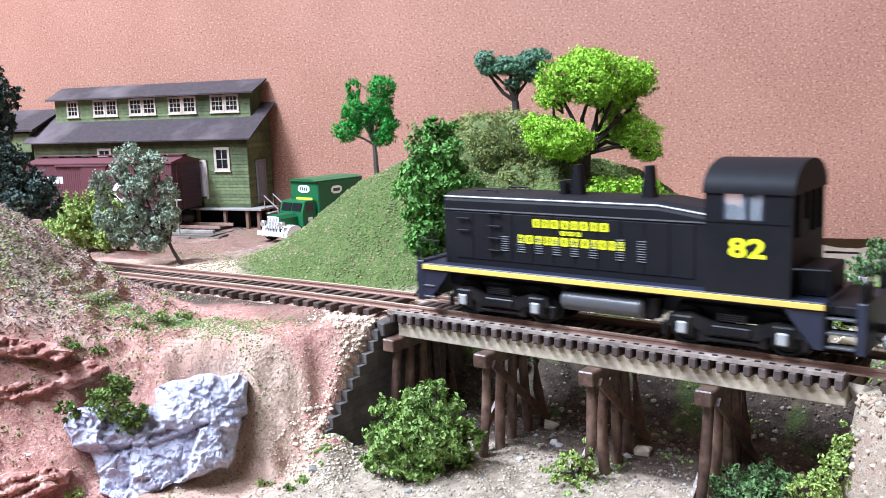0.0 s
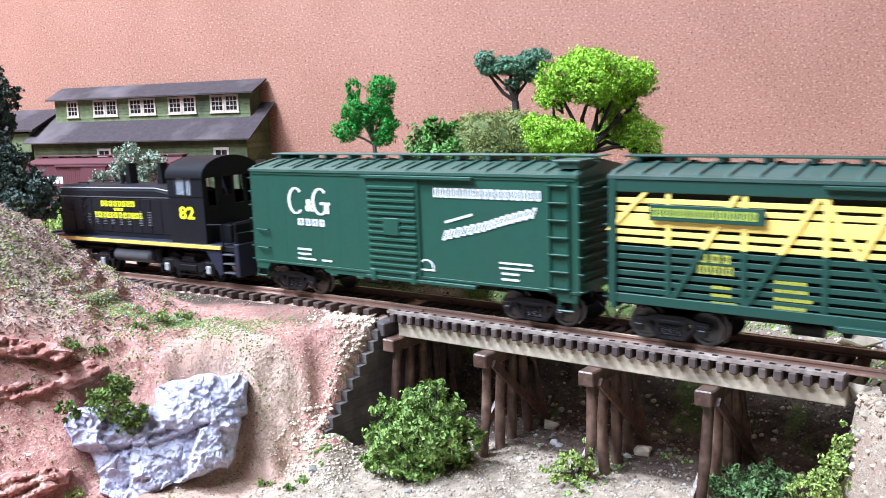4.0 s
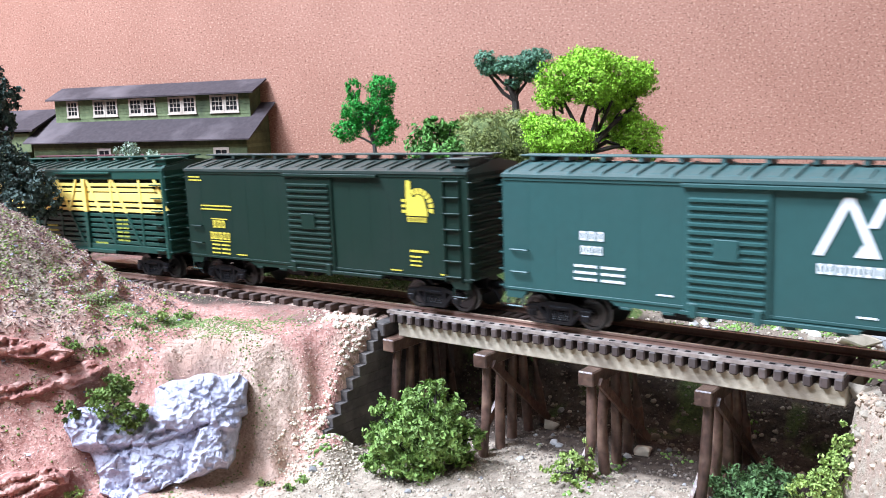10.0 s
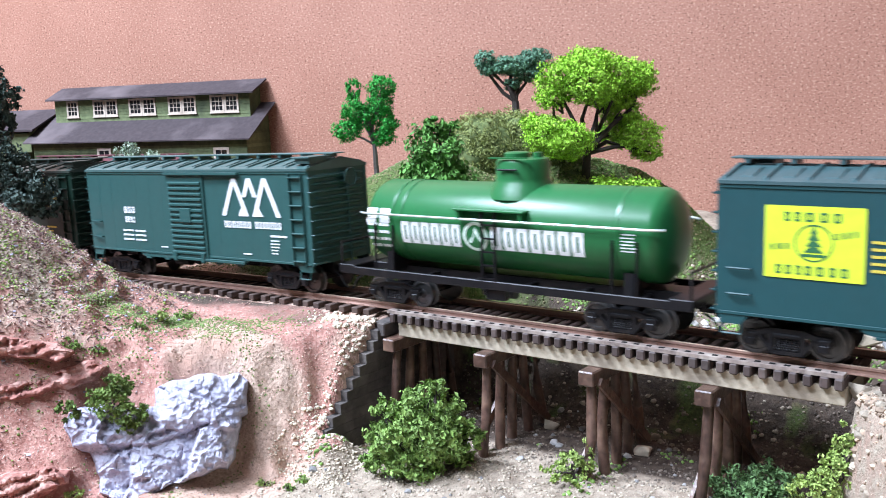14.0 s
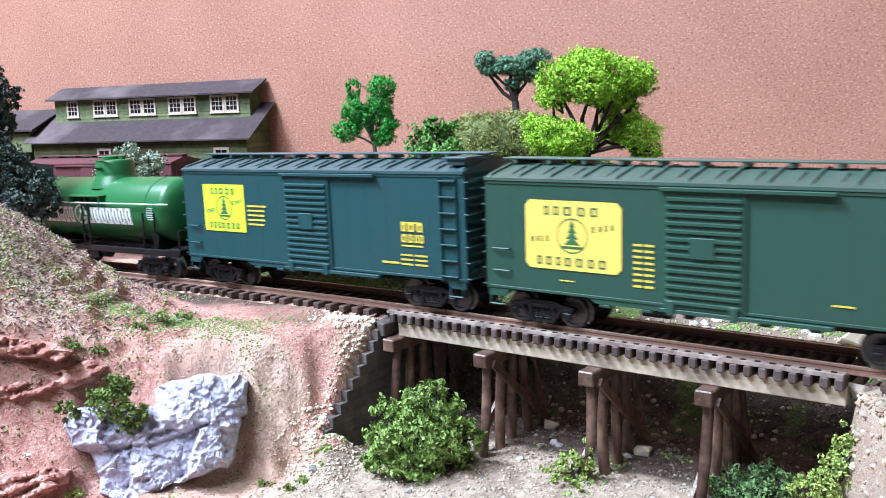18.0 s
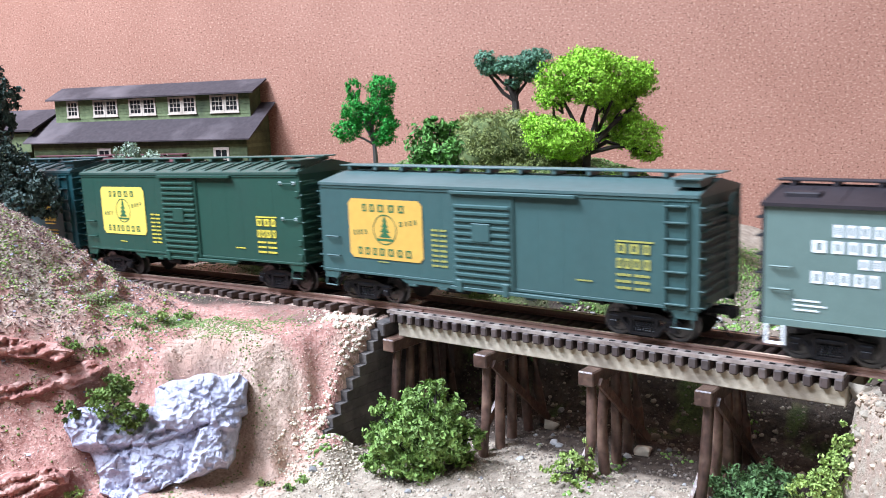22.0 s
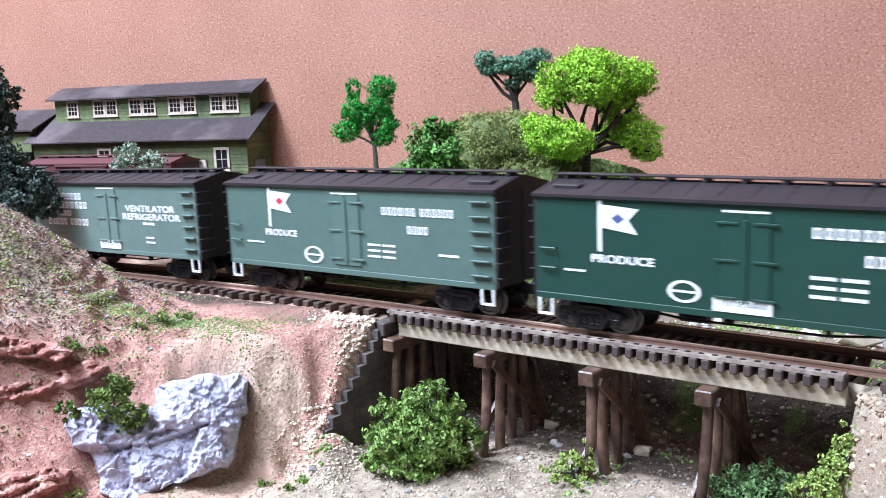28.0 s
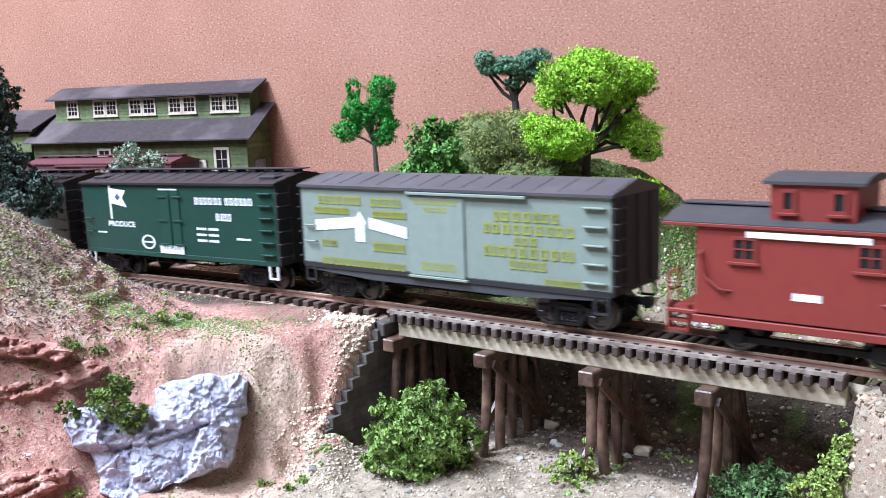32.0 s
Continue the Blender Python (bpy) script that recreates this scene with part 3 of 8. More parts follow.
def scatter(name, label, category, mat, pts, size, seed, flat=0.7, kind="stuff", smooth=False, stretch=1.0):
    """Many small stones or crumbs at the points, in one mesh."""
    rs = np.random.RandomState(seed)
    shapes = pebble_shapes(12, seed, flat)
    n = len(pts)
    base = np.array([s[0] for s in shapes])[rs.randint(0, 12, n)]
    a = rs.uniform(0, 2 * np.pi, n)
    c, s = np.cos(a), np.sin(a)
    sz = size[0] + (size[1] - size[0]) * rs.rand(n) ** 2.2
    v = base * sz[:, None, None] * np.array([stretch, stretch ** -0.6, 1.0])
    if stretch > 1:
        t = rs.uniform(-0.7, 0.7, n)
        v = np.stack([v[..., 0] * np.cos(t)[:, None], v[..., 1], v[..., 2] + v[..., 0] * np.sin(t)[:, None]], -1)
    x = v[..., 0] * c[:, None] - v[..., 1] * s[:, None]
    y = v[..., 0] * s[:, None] + v[..., 1] * c[:, None]
    P = np.asarray(pts)
    V = np.stack([x + P[:, None, 0], y + P[:, None, 1], v[..., 2] + P[:, None, 2]], -1).reshape(-1, 3)
    F = (shapes[0][1][None] + (np.arange(n) * 12)[:, None, None]).reshape(-1, 3)
    return tagged(new(name, big_mesh(name, V, F, mat, smooth=smooth)), label, category, kind=kind)


def on_ground(x, y, lift=0.0):
    return np.stack([x, y, ground_z(x, y) + lift], -1)


# ---------------------------------------------------------------- rolling stock
# every vehicle: x along the track, y across (the viewer's side is negative), z from the rail heads
TRAVEL = [0.0, 58.6, 117.4, 176.4, 235.6, 294.9, 354.2, 413.1, 471.6, 529.5, 587.1, 644.5, 701.4, 758.6, 816.0, 873.0, 929.9,
          986.7, 1043.7, 1100.9, 1157.8, 1214.4, 1270.7, 1331.4, 1392.7, 1452.3, 1511.2, 1570.1, 1630.0, 1690.3, 1752.1, 1814.0, 1875.7]
TRAIN = []
HW = 16.3


def vehicle(name, label, category, centre, group="cars of the freight train"):
    ob = thing(name, label, category, group=group)
    TRAIN.append((ob, centre))
    return ob


def wheel_geo(y, r=4.9):
    s = 1 if y > 0 else -1
    return Geo().lathe([(y - s * 1.0, r + 0.75), (y - s * 0.7, r + 0.75), (y - s * 0.4, r), (y + s * 1.7, r - 0.12), (y + s * 1.7, r - 1.1), (y + s * 1.2, r - 1.3), (y + s * 1.2, 1.5), (y + s * 1.7, 1.2), (y + s * 1.7, 0.3)], "y", 28, (0, 0, r))


def side_frame_geo(s, base=9.6):
    g = Geo()
    y = 12.2 * s
    a, b = sorted((y - 0.9, y + 0.9))
    top = [(-base - 2, 6.6), (-base - 1.6, 7.4), (-base + 2, 7.6), (-4.4, 8.7), (4.4, 8.7), (base - 2, 7.6), (base + 1.6, 7.4), (base + 2, 6.6), (base + 1.2, 6.0), (base - 2.4, 6.2), (4.2, 7.2), (-4.2, 7.2), (-base + 2.4, 6.2), (-base - 1.2, 6.0)]
    g.prism(top, "y", a, b)
    g.prism([(-base + 1.6, 6.3), (-base + 3.0, 6.3), (-3.6, 2.6), (3.6, 2.6), (base - 3.0, 6.3), (base - 1.6, 6.3), (4.2, 1.6), (-4.2, 1.6)], "y", a, b)
    c, d = sorted((y - 0.8, y + 1.5 * s))
    for x in (-base, base):
        g.box(x - 1.7, x + 1.7, c, d, 3.3, 7.0, 0.4)
        g.box(x - 1.2, x + 1.2, min(y + 1.5 * s, y + 2 * s), max(y + 1.5 * s, y + 2 * s), 3.6, 5.6, 0.3)
    for x in (-4.1, 4.1):
        g.box(x - 0.8, x + 0.8, a - 0.1, b + 0.1, 2.2, 8.2, 0.2)
    for x in (-2.1, 0, 2.1):
        for k in range(6):
            g.box(x - 0.9 + 0.12 * (k % 2), x + 0.9 - 0.12 * (k % 2), y - 0.7, y + 0.7, 2.7 + k * 0.62, 3.25 + k * 0.62, 0.1)
    g.box(-3.4, 3.4, c, d, 6.2, 7.4, 0.3)
    return g


_shared = {}


def shared(key, make):
    if key not in _shared:
        _shared[key] = make()
    return _shared[key]


def truck(parent, x, base=9.6, r=4.9):
    """A four-wheel bogie under a vehicle."""
    t = part("bogie", shared(("bolster", base), lambda: Geo().box(-2.6, 2.6, -11.4, 11.4, 4.2, 8.2, 0.4).box(-base + 1, base - 1, -1.4, 1.4, 4.6, 6.2, 0.2).mesh("bogie", M_TRUCKS)), M_TRUCKS, parent, place=place((x, 0, 0)))
    for s in (-1, 1):
        part("side_frame", shared(("side", s, base), lambda: side_frame_geo(s, base).mesh("side_frame", M_TRUCKS)), M_TRUCKS, t)
    for dx in (-base, base):
        for y in (-7.7, 7.7):
            part("wheel", shared(("wheel", y, r), lambda: wheel_geo(y, r).mesh("wheel", M_WHEEL, True)), M_WHEEL, t, "bright metal wheel", place=place((dx, 0, 0)))
        part("axle", shared(("axle", r), lambda: Geo().lathe([(-11, 0.7), (-7, 0.7), (-6, 1.1), (6, 1.1), (7, 0.7), (11, 0.7)], "y", 12, (0, 0, r)).mesh("axle", M_TRUCKS, True)), M_TRUCKS, t, place=place((dx, 0, 0)))


def couplers(parent, half, mat=None):
    mat = mat or M_TRUCKS
    for s in (-1, 1):
        g = Geo()
        a, b = sorted((s * (half - 4), s * (half + 4.2)))
        g.box(a, b, -1.1, 1.1, 7.6, 9.8, 0.3)
        a, b = sorted((s * (half + 3.2), s * (half + 6.0)))
        g.box(a, b, -2.2, 0.4, 6.9, 10.4, 0.5)
        g.box(a, b, 0.8, 2.0, 7.2, 10.0, 0.3)
        part("coupler", g, mat, parent)
        h = Geo().tube([(s * (half - 1), -4, 8.2), (s * (half + 2.2), -4.3, 6.5), (s * (half + 4.0), -4.3, 3.4), (s * (half + 5.4), -3.9, 2.2)], 0.42, 6)
        part("air_hose", h, mat, parent)


def underframe(parent, half, sill, mat=None):
    mat = mat or M_TRUCKS
    g = Geo().box(-half + 2, half - 2, -3, 3, 7.2, sill + 0.6, 0.3)
    for x in np.linspace(-half + 10, half - 10, 7):
        g.box(x - 0.6, x + 0.6, -HW + 1.6, HW - 1.6, sill - 1.6, sill + 0.4)
    part("underframe", g, mat, parent)
    b = Geo().tube([(-22, -6.5, 8.2), (-13, -6.5, 8.2)], 2.4, 12).box(-9, -6, -8, -5, 6.8, 10.5, 0.3).tube([(-6, -6, 8), (28, -4.5, 8)], 0.4, 6)
    part("brake_gear", b, mat, parent, smooth=True)


def letters(g, x0, x1, z0, z1, n, y, slant=0.0, gap=0.36, seed=1, rise=0.0):
    """A line of n plain blocks that stands for a word."""
    rs = random.Random(seed * 131 + n)
    g.cuts.append(len(g.v))
    gap *= 0.85
    wide = [1 + rs.uniform(-0.22, 0.22) for _ in range(n)]
    total, a = sum(wide), x0
    for i in range(n):
        step_ = (x1 - x0) * wide[i] / total
        b, lo, hi = a + step_ * (1 - gap), z0 + rise * (i + 0.5) / n, z1 + rise * (i + 0.5) / n
        put = lambda p, q, k, m: g.prism([(p + slant * (k - lo), k), (q + slant * (k - lo), k), (q + slant * (m - lo), m), (p + slant * (m - lo), m)], "y", y - 0.07, y)
        if b - a < 0.9:
            put(a, b, lo, hi)
        else:
            st, h = (b - a) * 0.31, (hi - lo) * 0.20
            put(a, a + st, lo, hi)
            put(b - st, b, lo, hi)
            put(a + st, b - st, lo, lo + h)
            put(a + st, b - st, hi - h, hi)
        a += step_
    return g


def bars(g, x0, x1, z0, z1, n, y, cols=1):
    """n thin lines of unreadable data, in one or two columns."""
    h = (z1 - z0) / n
    g.cuts.append(len(g.v))
    rs = random.Random(int(abs(x0 * 7 + z0 * 13)) + n)
    for i in range(n):
        for c in range(cols):
            w = (x1 - x0) / cols
            a = x0 + c * w
            b = a + w * (0.86 if cols > 1 else rs.uniform(0.7, 1.0))
            k = max(1, int((b - a) / 1.3))
            for j in range(k):
                p = a + (b - a) * j / k
                g.box(p, p + (b - a) / k * 0.78, y - 0.06, y, z0 + i * h + h * 0.3, z0 + i * h + h * 0.7)
    return g


def words(body, height, x, z, y, mat, parent, centred=False, spread=1.0):
    """Raised writing on a vertical side that faces the viewer."""
    cu = bpy.data.curves.new("lettering", "FONT")
    cu.body, cu.size, cu.extrude, cu.space_character = body, 1.0, 0.0, 1.06
    cu.offset = 0.03
    if centred:
        cu.align_x = "CENTER"
    tmp = bpy.data.objects.new("lettering", cu)
    scene.collection.objects.link(tmp)
    me = bpy.data.meshes.new_from_object(tmp.evaluated_get(bpy.context.evaluated_depsgraph_get()))
    bpy.data.objects.remove(tmp)
    me.name = "lettering"
    k = height / 0.70 * MM
    me.transform(Matrix.Diagonal((k * spread, k, k, 1)))
    me.materials.clear()
    me.materials.append(mat)
    return part("lettering", me, mat, parent, place=place((x, y, z), 0, 90))


def ladder(parent, x, mat, z0, z1, n, side, w=7.0, stiles=True, end=False):
    """Rungs on a side (side = -1 faces the viewer) or, with end, on the end wall at x."""
    y = HW * side
    if end:
        s = 1 if x > 0 else -1
        me = Geo().tube([(x, y, 0), (x + s * 1.2, y, 0), (x + s * 1.2, y + w, 0), (x, y + w, 0)], 0.3, 5).mesh("rung", mat)
    else:
        me = Geo().box(x - w / 2, x + w / 2, min(y, y + side * 1.35), max(y, y + side * 1.35), -0.28, 0.28, 0.12).mesh("rung", mat)
    if stiles and not end:
        for xx in (x - w / 2, x + w / 2 - 0.5):
            part("ladder_stile", Geo().box(xx, xx + 0.5, min(y, y + side * 0.9), max(y, y + side * 0.9), z0 - 2, z1 + 1.5, 0.1), mat, parent)
    for i in range(n):
        part("rung", me, mat, parent, place=place((0, 0, z0 + (z1 - z0) * i / (n - 1))))


def ring(g, x, z, r0, r1, y, n=28, a0=0.0, a1=360.0, sx=1.0):
    """A flat ring or arc on a side, in one piece."""
    k = len(g.v)
    full = a1 - a0 >= 360
    m = n if full else n + 1
    for yy in (y - 0.07, y):
        for i in range(m):
            a = radians(a0 + (a1 - a0) * i / n)
            for r in (r0, r1):
                g.v.append((x + r * sx * math.cos(a), yy, z + r * math.sin(a)))
    for i in range(n):
        q = (i + 1) % m
        p, s = k + 2 * i, k + 2 * q
        o = 2 * m
        g.f += [(p, p + 1, s + 1, s), (p + o, s + o, s + 1 + o, p + 1 + o), (p, s, s + o, p + o), (p + 1, p + 1 + o, s + 1 + o, s + 1)]
    return g


def roof_geo(half, hw, eave, peak, over=0.6):
    """A shallow pitched roof with its thickness, along x."""
    o = [(-hw - over, eave - 0.9), (-hw - over, eave), (-hw + 1.5, eave + 0.55), (0, peak), (hw - 1.5, eave + 0.55), (hw + over, eave), (hw + over, eave - 0.9)]
    return Geo().prism(o, "x", -half, half)


def running_board(parent, half, z, mat, w=3.6, corners=True):
    g = Geo()
    for k, y in enumerate((-w / 3 * 2, 0, w / 3 * 2)):
        g.box(-half - 1.5, half + 1.5, y - w / 3 + 0.15, y + w / 3 - 0.15, z - 0.5, z, 0.1)
    for x in np.linspace(-half + 3, half - 3, 12):
        g.box(x - 0.7, x + 0.7, -w + 0.3, w - 0.3, z - 1.9, z - 0.5, 0.1)
    if corners:
        for s in (-1, 1):
            a, b = sorted((s * (half - 9), s * (half + 0.4)))
            yy = (-HW + 1.2, -w) if s > 0 else (w, HW - 1.2)
            g.box(a, b, yy[0], yy[1], z - 0.6 - 0.8, z - 0.8, 0.1)
            g.box(a + 1, b - 1, yy[0] + 1, yy[1] - 1, z - 3.4, z - 1.4)
    part("running_board", g, mat, parent)


def corrugated_end(parent, half, hw, sill, eave, peak, mat):
    for s in (-1, 1):
        g = Geo()
        g.prism([(-hw, sill), (hw, sill), (hw, eave), (0, peak - 0.6), (-hw, eave)], "x", s * (half - 1.0), s * half)
        z = sill + 3
        ends = []
        while z < eave - 2:
            o = [(-hw + 1.5, z), (-hw + 4.5, z - 0.85), (hw - 4.5, z - 0.85), (hw - 1.5, z), (hw - 4.5, z + 0.85), (-hw + 4.5, z + 0.85)]
            k = [(-hw + 3.5, z), (-hw + 5, z - 0.25), (hw - 5, z - 0.25), (hw - 3.5, z), (hw - 5, z + 0.25), (-hw + 5, z + 0.25)]
            n = 6
            xa, xb = s * half, s * (half + 0.9)
            ends.append(Geo().add([(xa, p[0], p[1]) for p in o] + [(xb, p[0], p[1]) for p in k], [tuple(range(6, 12)), tuple(range(6))] + [(i, (i + 1) % n, n + (i + 1) % n, n + i) for i in range(n)]))
            z += 2.75
        for y in (-hw, hw):
            a, b = sorted((y, y - math.copysign(1.5, y)))
            g.box(min(s * (half - 1.5), s * (half + 0.35)), max(s * (half - 1.5), s * (half + 0.35)), a, b, sill - 0.2, eave, 0.15)
        e = part("end_wall", g, mat, parent)
        for k in ends:
            part("end_rib", k, mat, e)
        ladder(e, s * (half + 0.4), mat, sill + 1, eave - 3, 7, -1, 6.5, end=True)
        if s > 0:
            w = Geo().lathe([(half + 2.2, 3.3), (half + 2.6, 3.6), (half + 3.0, 3.3), (half + 2.6, 3.0)], "x", 20, (0, 4.5, eave - 4))
            w.box(half + 2.4, half + 2.8, 4.2, 4.8, eave - 7.2, eave - 0.8).box(half + 2.4, half + 2.8, 1.4, 7.6, eave - 4.3, eave - 3.7)
            w.tube([(half, 4.5, eave - 4), (half + 2.6, 4.5, eave - 4)], 0.5, 6).tube([(half + 0.8, 4.5, eave - 4), (half + 0.8, 4.5, 9)], 0.35, 6)
            part("brake_wheel", w, mat, e)


M_WORN = material("worn_grey_metal", (0.36, 0.42, 0.40), 0.5, 0, 0.1, 300, 0.1)


def dust_and_sheen(mat):
    """The car's paint made paler for its roof: pale dust, with the top light's sheen painted in."""
    name = mat.name + "_dust_sheen"
    if name not in bpy.data.materials:
        c = [n for n in mat.node_tree.nodes if n.type == "MIX"][0].inputs[6].default_value
        base = tuple(x * 1.1 + 0.022 for x in c[:3])
        material(name, base, 0.42, 0, 0.2, 350, 0.08, tuple(x + 0.06 for x in base), 0.5, 30, spec=0.5)
    return bpy.data.materials[name]


def boxcar(label, centre, mat, roof_mat=None, eave=47.4, sill=12.0, half=71.8, peak=50.8, tall_rungs=7, end_mat=None, ribbed=True):
    """A steel boxcar with a ribbed sliding door, dreadnaught ends and panel roof."""
    c = vehicle("boxcar", label, "boxcar", centre)
    end_mat = end_mat or mat
    roof_mat = roof_mat or dust_and_sheen(mat)
    b = Geo().box(-half + 0.5, half - 0.5, -HW, HW, sill, eave - 0.5, 0.15)
    seams = []
    # side sill tabs
    for s in (-1, 1):
        a, d = sorted((s * HW, s * (HW - 1.2)))
        b.prism([(-half + 0.5, sill + 0.3), (-half + 0.5, sill - 2.6), (-half + 6.5, sill - 2.6), (-half + 8.5, sill + 0.3)], "y", a, d)
        b.prism([(half - 0.5, sill + 0.3), (half - 8.5, sill + 0.3), (half - 6.5, sill - 2.6), (half - 0.5, sill - 2.6)], "y", a, d)
        b.prism([(-36, sill + 0.3), (-33, sill - 1.6), (33, sill - 1.6), (36, sill + 0.3)], "y", a, d)
        for x in (-30, -17, 17, 30):
            b.box(x - 1.8, x + 1.8, a, d, sill - 2.6, sill - 1.6, 0.2)
        # panel seams with their rivets
        for x in [-half + 9.2 * k for k in range(1, 15) if abs(-half + 9.2 * k) > 13]:
            seams.append((x, s))
        y0, y1 = sorted((s * HW, s * (HW + 0.3)))
        b.box(-half + 0.6, half - 0.6, y0, y1, eave - 2.0, eave - 0.9, 0.1)
        b.box(-half + 0.6, half - 0.6, y0, y1, sill, sill + 0.9, 0.1)
    body = part("body", b, mat, c)
    for s in (-1, 1):
        y0, y1 = sorted((s * HW, s * (HW + 0.035)))
        me = Geo().box(-0.14, 0.14, y0, y1, sill + 1, eave - 1.5).mesh("panel_seam", mat)
        for x, k in seams:
            if k == s:
                part("panel_seam", me, mat, body, place=place((x, 0, 0)))
    r = roof_geo(half + 0.3, HW, eave, peak)
    n = 13
    ribs = []
    for k in range(n + 1 if ribbed else 0):
        x = -half + 1 + (2 * half - 2) * k / n
        for s in (-1, 1):
            ribs.append((x, s, 0))
            if k < n:
                ribs.append((x + (half - 1) / n, s, 1))
    roof = part("roof", r, roof_mat, c)
    rib = {}
    for s in (-1, 1):
        rib[s, 0] = Geo().prism([(s * (HW + 0.3), eave - 0.1), (s * (HW - 1.5), eave + 1.15), (s * 2.5, peak + 0.25), (s * 2.5, peak - 0.6), (s * (HW - 1.5), eave + 0.3)], "x", -0.55, 0.55).mesh("roof_rib", roof_mat)
        rib[s, 1] = Geo().prism([(s * (HW - 2.2), eave + 0.5), (s * (HW - 3), eave + 1.05), (s * 5, peak - 0.35), (s * 5, peak - 0.9)], "x", -1.7, 1.7).mesh("roof_panel", roof_mat)
    for x, s, k in ribs:
        part(("roof_rib", "roof_panel")[k], rib[s, k], roof_mat, roof, place=place((x, 0, 0)))
    running_board(c, half, peak + 1.9, roof_mat)
    corrugated_end(c, half, HW, sill, eave - 0.5, peak, end_mat)
    for s in (-1, 1):
        y = s * HW
        out = lambda d: tuple(sorted((y, y + s * d)))
        door = Geo().box(-11.9, 11.9, *out(0.75), sill - 0.3, eave - 2.2, 0.15)
        d = part("door", door, mat, c)
        drib = Geo().prism([(y + s * 0.7, -0.75), (y + s * 1.45, -0.35), (y + s * 1.45, 0.35), (y + s * 0.7, 0.75)], "x", -10.6, 10.6).mesh("door_rib", mat)
        z = sill + 1.6
        while z < eave - 4:
            part("door_rib", drib, mat, d, place=place((0, 0, z)))
            z += 2.25
        part("door_plate", Geo().box(-3.6, 3.6, *tuple(sorted((y + s * 0.7, y + s * 1.7))), 26.5, 32.5, 0.2), mat, d)
        part("door_track", Geo().box(-12.6, 34.5, *out(1.9), eave - 2.3, eave - 1.2, 0.15), mat, c)
        part("door_track", Geo().box(-12.6, 34.5, *out(1.3), sill - 1.5, sill - 0.3, 0.15), mat, c)
        for x in (-9, 9):
            part("door_roller", Geo().box(x - 1.2, x + 1.2, *out(1.7), sill - 2.2, sill + 2.2, 0.3), mat, d)
        if tall_rungs:
            ladder(c, s * -1 * (half - 6.2), mat, sill + 1.5, eave - 3.2, tall_rungs, s)
        else:
            # the ladder is gone: two wire grab irons on worn brackets
            x = s * -1 * (half - 6.2)
            for z in (eave - 4.2, sill + 17.5):
                grab = part("grab_iron", Geo().tube([(x - 3.6, y, z), (x - 3.6, y + s * 1.0, z), (x + 3.6, y + s * 1.0, z), (x + 3.6, y, z)], 0.22, 5), mat, c)
                for e in (-3.6, 3.6):
                    part("bracket", Geo().box(x + e - 0.75, x + e + 0.75, *out(0.45), z - 0.6, z + 0.6, 0.15), M_WORN, grab, "worn pale bracket")
            for z in (sill + 3, sill + 8.5, sill + 17.5, sill + 27):
                part("corner_plate", Geo().box(*sorted((-s * (half - 0.2), -s * (half - 2.2))), *out(0.4), z - 1.2, z + 1.2, 0.15), mat, c)
        for z in (sill + 6, sill + 13):
            x = s * (half - 6)
            part("grab_iron", Geo().tube([(x - 3, y, z), (x - 3, y + s * 1.1, z), (x + 3, y + s * 1.1, z), (x + 3, y, z)], 0.32, 5), mat, c)
        for e in (-1, 1):
            x = e * (half - 4)
            part("stirrup_step", Geo().tube([(x - 2.6, y, sill - 2.4), (x - 2.6, y + s * 0.5, sill - 5.2), (x + 2.6, y + s * 0.5, sill - 5.2), (x + 2.6, y, sill - 2.4)], 0.38, 5), mat, c)
    underframe(c, half, sill)
    couplers(c, half)
    for x in (-54, 54):
        truck(c, x)
    return c


def lettering(parent, g, mat, label=""):
    """Links every line of writing collected in g as a part of its own."""
    cuts = sorted(set([0] + g.cuts + [len(g.v)]))
    for a, b in zip(cuts, cuts[1:]):
        k = Geo()
        k.v = g.v[a:b]
        k.f = [tuple(i - a for i in f) for f in g.f if a <= f[0] < b]
        if k.f:
            part("lettering", k, mat, parent, label)


Y0 = -HW - 0.22


